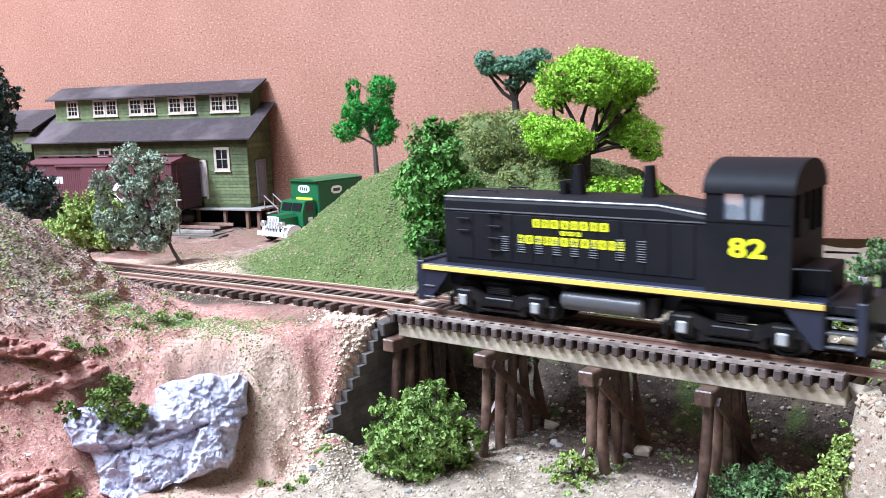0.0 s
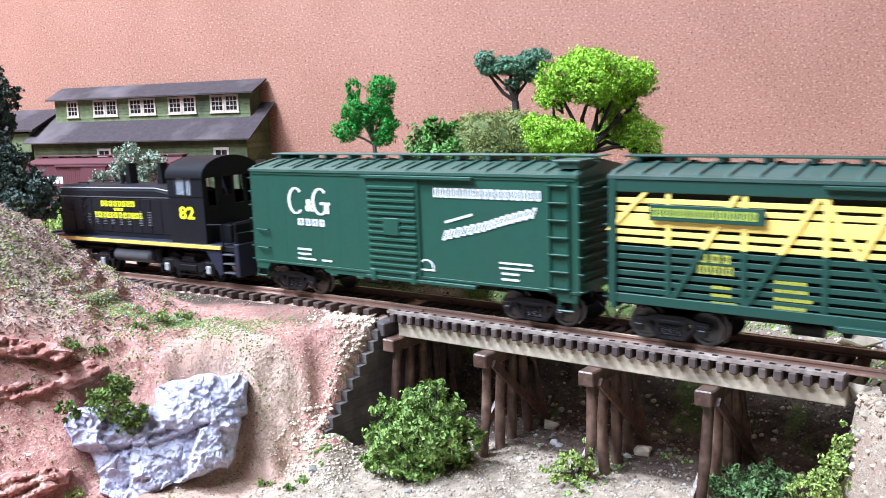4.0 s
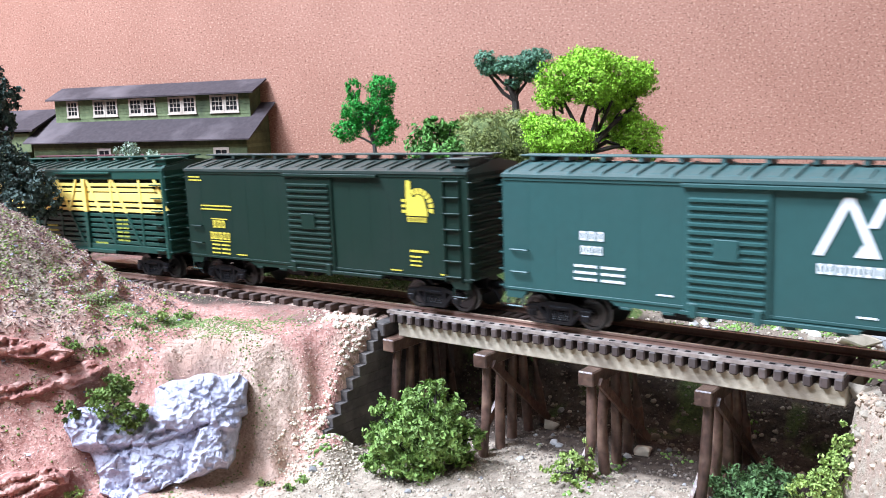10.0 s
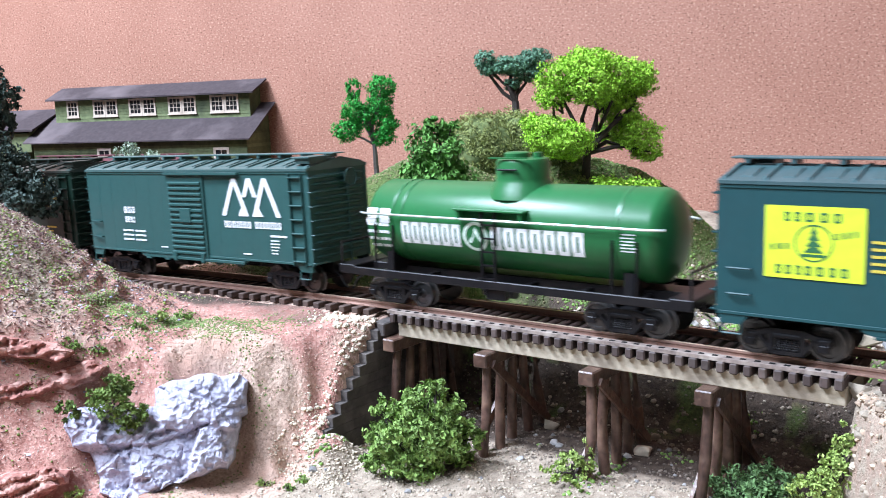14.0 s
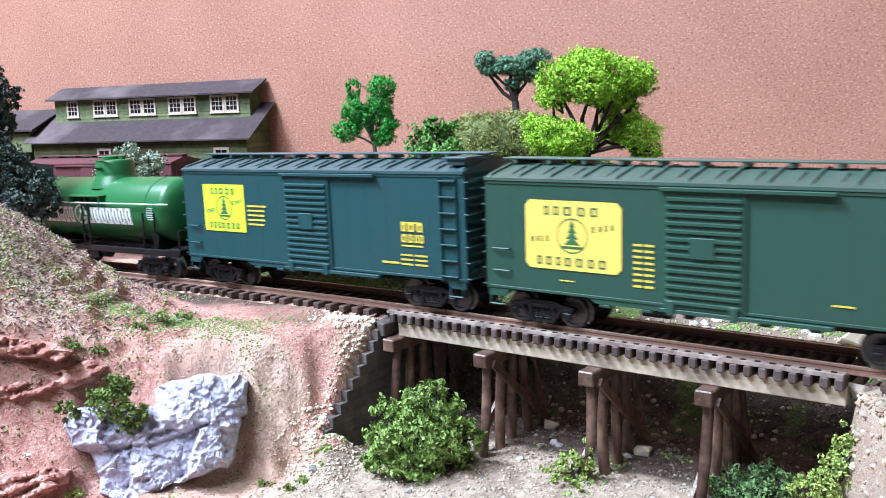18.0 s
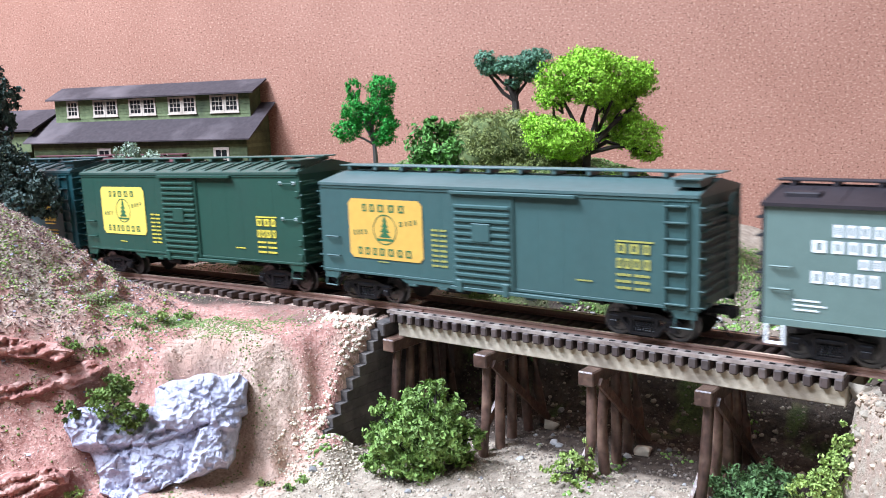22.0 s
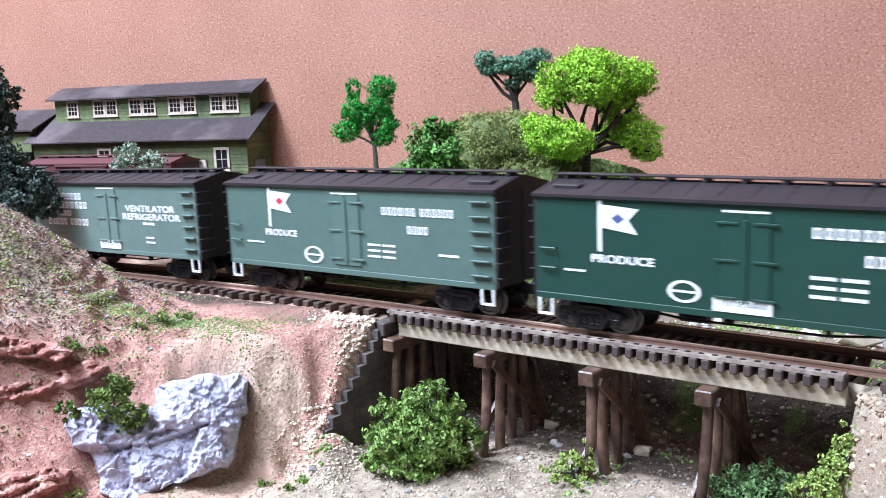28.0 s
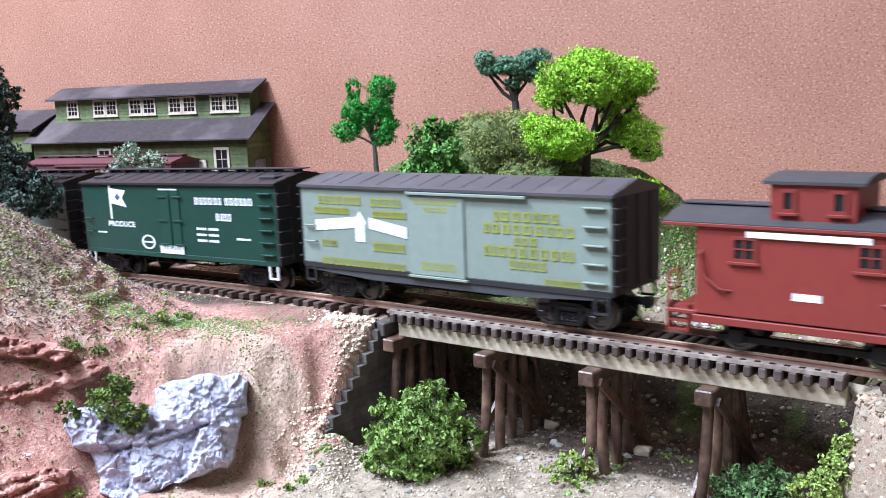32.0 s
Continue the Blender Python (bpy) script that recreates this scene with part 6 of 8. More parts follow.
    cab = part("cab", Geo().box(x0, x0 + 1, -cw + 1, cw - 1, 17.4, 38, 0.1), M_BLACK, c)
    part("cab_end_wall", Geo().box(x1 - 1, x1, -cw + 1, cw - 1, 17.4, 33.0, 0.1), M_BLACK, cab)
    for s in (-1, 1):
        o = tuple(sorted((s * cw, s * (cw - 1))))
        side = Geo().prism([(x0, 17.4), (x1, 17.4), (x1, 45.6), (x1 - 7, 45.6), (x1 - 7, 37.6), (x0 + 4.6, 37.6), (x0 + 4.6, 45.6), (x0, 45.6)], "y", *o)
        part("cab_side_wall", side, M_BLACK, cab)
    arch = [(cw * math.cos(radians(a)), 45.4 + 7.8 * math.sin(radians(a))) for a in range(0, 181, 12)]
    part("cab_roof", Geo().prism([(cw + 0.4, 44.8), (cw + 0.4, 45.6)] + [(p[0] * 1.02, p[1] + 0.3) for p in arch[1:-1]] + [(-cw - 0.4, 45.6), (-cw - 0.4, 44.8)], "x", x0 - 0.6, x1 + 0.6), M_BLACK, cab, smooth=True)
    endw = Geo()
    for y0_, y1_ in ((-cw + 1, -cw + 2.6), (-8.2, -4.6), (-0.2, 1.6), (cw - 2.6, cw - 1), (6.6, 8.2)):
        endw.box(x1 - 1, x1, y0_, y1_, 33.0, 45.0, 0.1)
    endw.box(x1 - 1, x1, -4.6, -0.2, 33, 37, 0.1)
    part("cab_end_frame", endw, M_BLACK, cab)
    for s in (-1, 1):
        y = s * cw
        o = lambda a_, b_: tuple(sorted((y - s * a_, y - s * b_)))
        w = part("window", Geo().box(x0 + 4.6, x0 + 5.2, *o(0, 0.7), 37.6, 45.4).box(x1 - 7.6, x1 - 7, *o(0, 0.7), 37.6, 45.4).box(42.6, 43.4, *o(0, 0.7), 37.6, 45.4), blue, cab, "blue-grey framed side window")
        pane = part("pane", Geo().box(x0 + 5.2, x1 - 7.6, *o(0.3, 0.45), 37.8, 45.2), M_GLASS, w)
        pane.visible_shadow = False
        part("cab_seam", Geo().box(x0, x1, *tuple(sorted((y, y + s * 0.2))), 37.0, 37.4), M_BLACK, cab)
    # rear platform, railings, steps and pilots
    part("rear_box", Geo().box(54.6, 62, -9, 9, 17.4, 25.0, 0.4).box(62, 71, -14.6, 14.6, 14.4, 16.8, 0.3), M_BLACK, c)
    for s in (-1, 1):
        e = Geo().box(min(s * 64, s * 67), max(s * 64, s * 67), -15.6, 15.6, 4.4, 18.2, 0.4) if s < 0 else Geo().box(70.4, 73, -15.6, 15.6, 4.4, 18.2, 0.4)
        part("pilot", e, blue, c)
    tread = material("worn_step_edge", (0.07, 0.07, 0.075), 0.45)
    for s in (-1, 1):
        ya, yb = sorted((s * 11.4, s * 15.8))
        for z in (5.6, 9.4, 13.2):
            part("step", Geo().box(63.6, 70.2, ya, yb, z, z + 0.6, 0.1), tread, c)
            if z < 10:
                part("step", Geo().box(-63.8, -59.6, ya, yb, z, z + 0.6, 0.1), tread, c)
        part("step_side", Geo().box(62.8, 63.4, ya, yb, 5.2, 15.0), M_BLACK, c)
        o = tuple(sorted((s * 15.4, s * 14.4)))
        part("step_well", Geo().prism([(-64, 15), (-64, 4.8), (-62, 4.8), (-55.5, 12.6), (-54, 15)], "y", *o), blue, c)
        part("step_well", Geo().prism([(62.6, 15), (62.6, 4.8), (60.6, 4.8), (54.5, 12.6), (53, 15)], "y", *o), blue, c)
    for s in (-1, 1):
        rl = Geo()
        rails = [([(71.6, s * 15, 18), (71.6, s * 15, 26.5), (71.6, s * 6, 27), (71.6, s * 6, 18)], 0.42),
                 ([(55, s * 15, 25.5), (64, s * 15.2, 25.8), (64, s * 15.2, 16)], 0.4),
                 ([(-66, s * 15, 18), (-66, s * 15, 26), (-66, s * 6, 26.5), (-66, s * 6, 18)], 0.42),
                 ([(-58.6, s * 13.5, 25), (-64, s * 15.2, 25.4), (-64, s * 15.2, 16)], 0.4)]
        rl.tube(*rails[0], 6)
        part("end_railing", rl, M_BLACK, c, smooth=True)
        for line in rails[1:]:
            part("end_railing", Geo().tube(*line, 6), M_BLACK, c, smooth=True)
        part("end_plate", Geo().box(71.0, 72.4, min(s * 6.4, s * 14.8), max(s * 6.4, s * 14.8), 18, 22.5, 0.2), M_BLACK, c)
    part("fuel_tank", Geo().box(-15, 15, -9, 9, 5.6, 14, 0.5), M_TRUCKS, c)
    for s in (-1, 1):
        part("air_reservoir", Geo().lathe([(-13.6, 0.3), (-13.4, 2.2), (-12.4, 3.2), (12.4, 3.2), (13.4, 2.2), (13.6, 0.3)], "x", 22, (0, s * 11.4, 9.6)), material("grey_reservoir", (0.075, 0.072, 0.075), 0.32), c, "grey cylindrical air tank", smooth=True)
    part("fuel_filler", Geo().tube([(15.5, -10, 7), (15.5, -10, 13)], 2.2, 12), M_TRUCKS, c, smooth=True)
    silver = paint("journal_silver", (0.27, 0.27, 0.265), 0.4, 0.2)
    for x in (-36.6, 40.0):
        t = part("bogie", Geo().box(-18, 18, -8, 8, 7.6, 12.0, 0.5), M_TRUCKS, c, place=place((x, 0, 0)))
        for s in (-1, 1):
            y = 12.4 * s
            o = tuple(sorted((y - 0.9, y + 0.9)))
            g = Geo().prism([(-19, 6.4), (-18, 9.6), (-12, 10.2), (-6, 8.4), (6, 8.4), (12, 10.2), (18, 9.6), (19, 6.4), (11, 6.4), (7, 4.4), (-7, 4.4), (-11, 6.4)], "y", *o)
            g.box(-5.4, 5.4, *tuple(sorted((y, y + s * 1.7))), 5.0, 7.6, 0.3)
            for dx in (-14, 14):
                g.box(dx - 3, dx + 3, *tuple(sorted((y - s * 0.6, y + s * 1.4))), 3.6, 9.4, 0.5)
            # brake shoes, hangers and a spring plank below the frame
            for dx in (-8.4, 8.4):
                g.box(dx - 1.2, dx + 1.2, *tuple(sorted((y - s * 1.2, y + s * 0.5))), 2.2, 8.0, 0.3)
            g.box(-20.5, -19, *o, 3.0, 7.0, 0.3).box(19, 20.5, *o, 3.0, 7.0, 0.3)
            g.box(-9.5, 9.5, *tuple(sorted((y - s * 0.5, y + s * 0.4))), 2.6, 3.5, 0.2)
            for k in range(4):
                g.box(-4.2, 4.2, *tuple(sorted((y, y + s * 1.2))), 9.0 + k * 0.55, 9.4 + k * 0.55)
            part("side_frame", g, M_TRUCKS, t)
            for dx in (-14, 14):
                part("journal_cover", Geo().box(dx - 1.5, dx + 1.5, *tuple(sorted((y + s * 1.4, y + s * 2.3))), 4.2, 7.8, 0.75), silver, t, "silver-painted journal cover")
        for dx in (-14, 14):
            for y in (-7.7, 7.7):
                part("wheel", shared(("wheel", y, 5.8), lambda: wheel_geo(y, 5.8).mesh("wheel", M_TRUCKS, True)), M_TRUCKS, t, place=place((dx, 0, 0)))
    y = -hw - 0.32
    g = Geo()
    letters(g, -24.0, 2.4, 31.4, 34.0, 8, y, seed=91)
    letters(g, -14.4, -7, 29.4, 30.7, 3, y, seed=92)
    letters(g, -29.4, 7.1, 26.0, 28.7, 12, y, seed=93)
    bright = paint("bright_yellow", (0.86, 0.80, 0.02), 0.5, 0.05)
    lettering(c, g, bright)
    words("82", 5.0, 43.2, 27.8, -cw - 0.06, bright, c, True, 1.35)
    couplers(c, 72)
    # stretch to the true length, leaving the wheels round
    for o in c.children_recursive:
        if o.name.split(".")[0] not in ("bogie", "side_frame", "journal_cover", "wheel"):
            if o.location.x:
                o.location.x *= 1.03
            else:
                o.data.transform(Matrix.Diagonal((1.03, 1, 1, 1)))


def motions():
    """The train rolls past from right to left, every vehicle on the rails."""
    for ob, centre in TRAIN:
        rows = []
        for t, q in enumerate(TRAVEL):
            s = centre - q
            z = float(track_z(s))
            g = (float(track_z(s + 50)) - float(track_z(s - 50))) / 100
            rows.append((t, pose(s * MM, 0, z * MM, 0, -math.degrees(math.atan(g)), 0)))
        walk(ob, rows)


# ---------------------------------------------------------------- foliage
def crown_mesh(name, blobs, mat, leaf, count, seed, squash=0.35, shell=0.5, loose=0.10):
    """Leaves in clumps: each blob is (x, y, z, rx, ry, rz); count is leaves per blob of 10 mm radius."""
    rs = np.random.RandomState(seed)
    C, N = [], []
    for x, y, z, rx, ry, rz in blobs:
        area = ((rx * ry + ry * rz + rx * rz) / 3) / 100.0
        n = max(40, int(count * 3.2 * area))
        k = max(14, n // 22)
        d = rs.normal(size=(k, 3))
        d /= np.linalg.norm(d, axis=1)[:, None]
        tuft = d * (shell + (1.02 - shell) * rs.rand(k, 1) ** 0.6) * (1 + 0.8 * loose * rs.normal(size=(k, 1)))
        which = rs.randint(0, k, n)
        p = tuft[which] + rs.normal(size=(n, 3)) * loose
        C.append(p * np.array([rx, ry, rz]) + np.array([x, y, z]))
        N.append(p + rs.normal(size=(n, 3)) * 0.8)
    C, N = np.concatenate(C), np.concatenate(N)
    N /= np.linalg.norm(N, axis=1)[:, None] + 1e-9
    n = len(C)
    r = rs.normal(size=(n, 3))
    A = np.cross(N, r)
    A /= np.linalg.norm(A, axis=1)[:, None] + 1e-9
    B = np.cross(N, A)
    s = leaf * (0.6 + 0.8 * rs.rand(n, 1))
    fold = N * s * squash
    V = np.stack([C - A * s, C + B * s * 0.55 + fold * 0.5, C + A * s, C - B * s * 0.55 + fold * 0.5], 1).reshape(-1, 3)
    i = np.arange(n)[:, None] * 4
    F = np.concatenate([i + np.array([[0, 1, 2]]), i + np.array([[0, 2, 3]])], 0)
    return big_mesh(name, V, F, mat)


def limb(g, a, b, r0, r1, rs, bend=0.12, n=6):
    a, b = Vector(a), Vector(b)
    L = (b - a).length
    m1 = a.lerp(b, 0.35) + Vector([rs.uniform(-1, 1) * L * bend for _ in range(3)])
    m2 = a.lerp(b, 0.7) + Vector([rs.uniform(-1, 1) * L * bend for _ in range(3)])
    g.tube([a, m1, m2, b], [r0, r0 * 0.8 + r1 * 0.2, r0 * 0.4 + r1 * 0.6, r1], n)


def tree(label, base, blobs, mat, bark, leaf=1.0, count=420, seed=1, trunk_r=1.6, fork=0.35, name="tree", category="tree", loose=0.10):
    """A tapered trunk with a limb into every clump of leaves. Blobs are relative to the base."""
    rs = random.Random(seed)
    t = thing(name, label, category, place(base))
    g = Geo()
    zs = [b[2] for b in blobs]
    top = max(zs)
    cx, cy = sum(b[0] for b in blobs) / len(blobs), sum(b[1] for b in blobs) / len(blobs)
    knee = Vector((cx * 0.3, cy * 0.3, min(zs) * 0.2 + top * fork * 0.5))
    limb(g, (0, 0, -3), knee, trunk_r * 1.35, trunk_r, rs, 0.06, 8)
    part("trunk", g, bark, t, smooth=True)
    for b in blobs:
        g = Geo()
        limb(g, knee, (b[0], b[1], b[2]), trunk_r * 0.7, trunk_r * 0.2, rs)
        for k in range(3):
            q = (b[0] + rs.uniform(-0.7, 0.7) * b[3], b[1] + rs.uniform(-0.7, 0.7) * b[4], b[2] + rs.uniform(-0.2, 0.7) * b[5])
            limb(g, (b[0] * 0.7 + knee.x * 0.3, b[1] * 0.7 + knee.y * 0.3, b[2] * 0.7 + knee.z * 0.3), q, trunk_r * 0.32, trunk_r * 0.1, rs, 0.1, 5)
        part("limb", g, bark, t, smooth=True)
    part("crown", crown_mesh("crown", blobs, mat, leaf, count, seed, loose=loose), mat, t)
    return t


def spread(du, dd, dz, ru, rd, rz):
    """A blob given aside, ahead and up as the camera sees it, turned into the world's axes."""
    p = ASIDE * du + AHEAD * dd
    return (p.x, p.y, dz, (ru + rd) / 2 if abs(ru - rd) < 3 else ru * 0.8 + rd * 0.2, rd * 0.8 + ru * 0.2, rz)


def standing(u, d, lift=0.0):
    x, y, _ = at(u, d)
    return (x, y, float(ground_z(np.array(x), np.array(y))) + lift)


def greenery():
    bark = material("dark_bark", (0.055, 0.042, 0.036), 0.9, 0, 0.4, 600, 0.7, (0.12, 0.10, 0.09), 0.4, 100)
    pale_bark = material("grey_bark", (0.15, 0.13, 0.12), 0.9, 0, 0.4, 600, 0.7, (0.07, 0.06, 0.055), 0.4, 100)
    lime = leaf_material("lime_foliage", (0.31, 0.55, 0.048))
    emerald = leaf_material("emerald_foliage", (0.035, 0.32, 0.045))
    ivy = leaf_material("ivy_foliage", (0.105, 0.260, 0.050))
    olive = leaf_material("olive_foliage", (0.225, 0.255, 0.078), 0.25)
    bluish = leaf_material("blue_green_foliage", (0.130, 0.265, 0.165))
    slate = leaf_material("slate_foliage", (0.052, 0.080, 0.064))
    silver = leaf_material("grey_green_foliage", (0.32, 0.385, 0.285))
    fresh = leaf_material("fresh_foliage", (0.195, 0.305, 0.075))
    yellow = leaf_material("yellow_green_foliage", (0.275, 0.365, 0.095))
    deep = leaf_material("deep_green_foliage", (0.130, 0.230, 0.085))

    # big lime tree on the hill
    b = at(68, 432, 26)
    S = lambda px, py, d, rx, rz, ry=None: spread((px - 784) / 1621 * d - 68, d - 432, 71.74 - (py - (179.4 - 0.0373 * (px - 784))) * d / 1621 - 26, rx, ry or rx * 0.8, rz)
    tree("bright lime-green foam tree with dark branching trunk on the hill", b,
         [S(1050, 112, 432, 15, 6), S(1000, 140, 428, 12, 7), S(1110, 135, 436, 15, 8), S(1050, 150, 424, 14, 9), S(985, 170, 428, 9, 6), S(1135, 150, 440, 9, 6), S(975, 240, 424, 12, 9), S(955, 222, 430, 8, 6), S(1015, 245, 420, 12, 8),
          S(1000, 265, 424, 10, 5), S(1105, 200, 440, 11, 7), S(1135, 240, 436, 12, 8), S(1150, 265, 436, 8, 5), S(1090, 175, 440, 12, 6), S(1095, 230, 446, 10, 8)], lime, bark, 0.66, 1250, 11, 1.8, 0.5)
    tree("low lime-green shrub below the tree", at(76, 420, 22), [spread(0, 0, 6, 18, 10, 7), spread(18, 4, 5, 12, 8, 6), spread(-14, -2, 4, 11, 7, 5)], lime, bark, 0.9, 620, 12, 0.9, name="shrub", category="shrub")
    # emerald sapling
    b = at(-31, 452, 38)
    S2 = lambda px, py, rx, rz: spread((px - 784) / 1621 * 452 + 31, 0, 71.74 - (py - (179.4 - 0.0373 * (px - 784))) * 452 / 1621 - 38, rx, rx * 0.8, rz)
    tree("small bright emerald tree with a thin bare trunk on the mound", b, [S2(688, 155, 8, 6), S2(638, 160, 4.2, 6), S2(640, 198, 7.5, 7), S2(682, 185, 7.5, 6), S2(624, 232, 8, 5.5), S2(694, 218, 6.5, 7), S2(686, 240, 7, 5), S2(655, 208, 7, 6)], emerald, pale_bark, 0.55, 1800, 13, 1.0, 0.5)
    # dark tall bush on the mound's end
    tree("tall dark green leafy bush beside the track", at(-1.5, 392, 4), [spread(0, 0, 48, 12, 11, 12), spread(-3, -2, 32, 15, 12, 14), spread(5, 0, 30, 13, 12, 14), spread(-6, -4, 14, 10, 9, 12), spread(7, 2, 14, 12, 10, 10), spread(1, -1, 56, 7, 7, 5)], ivy, bark, 1.15, 520, 14, 1.6, name="bush", category="bush")
    # olive mass on the hill
    masses = ((-5, 0, 20, 23, 16, 19), (12, 2, 22, 22, 14, 18), (-17, 0, 12, 15, 12, 15), (28, -6, 19, 18, 12, 18), (8, -12, 4, 20, 10, 13), (22, -22, -4, 20, 10, 12), (36, -18, 2, 15, 10, 12), (4, -26, -8, 16, 10, 10))
    olive_bush = tree("rounded olive-green bush mass on the hilltop", at(26, 458, 26), [spread(*m) for m in masses], olive, bark, 0.55, 3200, 15, 1.6, name="bush", category="bush", loose=0.045)
    core = bmesh.new()
    o = at(26, 458, 26)
    for du, dd, dz, ru, rd, rz in masses:
        b = spread(du, dd, dz, ru, rd, rz)
        ball = bmesh.ops.create_icosphere(core, subdivisions=4, radius=1.0)["verts"]
        for v in ball:
            k = 0.88 + 0.10 * noise.noise(v.co * 3.0 + Vector(b[:3])) + 0.06 * noise.noise(v.co * 9.0)
            v.co = Vector((o[0] + b[0] + v.co.x * b[3] * k, o[1] + b[1] + v.co.y * b[4] * k, o[2] + b[2] + v.co.z * b[5] * k)) * MM
    me = bpy.data.meshes.new("foam_core")
    core.to_mesh(me)
    core.free()
    for f in me.polygons:
        f.use_smooth = True
    me.materials.append(material("olive_foam", (0.11, 0.14, 0.055), 0.95, 0, 0.5, 500, 1.0, (0.20, 0.23, 0.09), 0.6, 160, spec=0.1))
    ob = part("foam_core", me, None, olive_bush)
    ob.matrix_basis = olive_bush.matrix_world.inverted()
    # flat-topped tree against the backdrop
    b = at(43, 500, 55)
    S3 = lambda px, py, rx, rz: spread((px - 784) / 1621 * 500 - 43, 0, 71.74 - (py - (179.4 - 0.0373 * (px - 784))) * 500 / 1621 - 55, rx, rx * 0.7, rz)
    tree("flat-topped blue-green tree with dark forked trunk", b, [S3(868, 108, 7, 5), S3(915, 118, 12, 5), S3(955, 108, 10, 5.5), S3(880, 125, 8, 3.5), S3(945, 132, 9, 4), S3(915, 150, 6, 3)], bluish, bark, 0.6, 2200, 16, 1.9, 0.55)
    # dark tree at the hill in front
    b = at(-222, 440, -6)
    S4 = lambda px, py, d, rx, rz: spread((px - 784) / 1621 * d + 222, d - 440, 71.74 - (py - (179.4 - 0.0373 * (px - 784))) * d / 1621 + 6, rx, rx * 0.8, rz)
    tree("dark slate-green tree behind the dry grassy hill", b, [S4(-2, 130, 440, 9, 10), S4(32, 165, 440, 8, 8), S4(-5, 185, 436, 12, 11), S4(25, 220, 440, 7, 6), S4(0, 275, 436, 14, 12), S4(40, 305, 432, 10, 9), S4(72, 335, 430, 10, 8), S4(40, 355, 428, 12, 8), S4(88, 362, 428, 8, 6), S4(-30, 330, 436, 14, 12)], slate, bark, 1.0, 560, 17, 2.0, 0.4)
    # grey-green tree in the yard
    b = standing(-137, 478)
    S5 = lambda px, py, rx, rz: spread((px - 784) / 1621 * 478 + 137, 0, 71.74 - (py - (179.4 - 0.0373 * (px - 784))) * 478 / 1621 - b[2], rx, rx * 0.8, rz)
    tree("grey-green leafy tree in the freight yard", b, [S5(235, 272, 7, 6), S5(275, 290, 9, 7), S5(220, 305, 7, 7), S5(185, 330, 6, 9), S5(250, 330, 10, 9), S5(295, 340, 8, 8), S5(190, 385, 8, 9), S5(235, 380, 10, 9), S5(290, 385, 9, 9), S5(265, 425, 10, 6), S5(215, 420, 8, 5)], silver, bark, 0.85, 800, 18, 0.8, 0.3)
    for u, d, r in ((-212, 560, 14), (-196, 548, 11), (-226, 556, 12), (-236, 566, 12)):
        p = standing(u, d)
        tree("yellow-green bush beside the freight track", p, [spread(0, 0, r * 1.1, r, r, r), spread(4, -2, r * 2.1, r * 0.7, r * 0.7, r * 0.8), spread(-5, 0, r * 0.7, r * 0.8, r * 0.8, r * 0.7)], yellow, bark, 1.0, 480, int(19 + r), 0.8, name="bush", category="bush")
    # bushes in the gully
    p = standing(-8.5, 281)
    tree("leafy green bush in the dry gully", p, [spread(0, 0, 13, 15, 12, 10), spread(-9, -2, 12, 9, 9, 9), spread(9, 0, 10, 9, 9, 8), spread(1, -2, 23, 9, 8, 7), spread(-4, -3, 5, 12, 8, 6), spread(8, 0, 19, 7, 6, 6), spread(-12, 0, 19, 5, 5, 6), spread(15, 0, 12, 5, 5, 5), spread(-15, -2, 6, 6, 5, 5), spread(5, -1, 28, 4, 4, 4)], fresh, bark, 0.85, 620, 31, 1.1, name="bush", category="bush")
    p = standing(38, 268)
    tree("small light green weed clump on the gully floor", p, [spread(0, 0, 3.5, 8, 6, 4), spread(3, 0, 8, 4, 4, 5), spread(-6, 0, 2.5, 5, 4, 3), spread(-1, 0, 5, 5, 4, 4)], yellow, bark, 0.65, 520, 32, 0.5, name="bush", category="bush")
    p = standing(86, 250)
    tree("dense dark green bush on the gully floor", p, [spread(-6, 0, 4, 9, 7, 5.5), spread(5, 0, 5, 9, 7, 5), spread(0, -2, 2.5, 12, 7, 4)], deep, bark, 0.65, 900, 33, 0.7, name="bush", category="bush")
    p = at(98, 221, -36)
    tree("pale green bush against the gravel bank", p, [spread(1, 1, 8, 6.5, 5, 7), spread(3, 1, 15, 5, 4, 6), spread(-7, 0, 5, 6, 5, 4.5), spread(4, 1, 20.5, 3.4, 3.4, 3.4), spread(-3, 0, 6, 5, 4, 5)], yellow, bark, 0.6, 800, 34, 0.6, name="bush", category="bush")
    p = at(-108, 281, -23)
    tree("green shrub growing on top of the rock", p, [spread(0, 0, 4, 9, 5, 5.5), spread(8, -2, 1, 7, 4, 4.5), spread(-13, 0, 1.5, 4, 4, 4), spread(3, 0, 9, 5, 4, 4), spread(6, -4, -3, 3, 3, 3)], leaf_material("mossy_foliage", (0.135, 0.200, 0.045)), bark, 0.7, 900, 35, 0.5, name="bush", category="bush")
    # tufts behind the trestle
    for k, (u, d, r, m) in enumerate(((30, 352, 7, deep), (44, 345, 5, fresh), (128, 318, 6, fresh), (150, 352, 7, fresh), (165, 372, 8, deep), (185, 420, 10, deep), (210, 445, 11, deep), (172, 330, 6, yellow), (90, 340, 6, fresh), (60, 372, 6, fresh), (236, 480, 12, deep))):
        p = standing(u, d)
        tree("low green tuft behind the trestle", p, [spread(0, 0, r * 0.4, r, r * 0.8, r * 0.5), spread(r * 0.6, 0, r * 0.3, r * 0.6, r * 0.6, r * 0.4)], m, bark, 0.9, 420, 40 + k, 0.4, name="bush", category="bush")


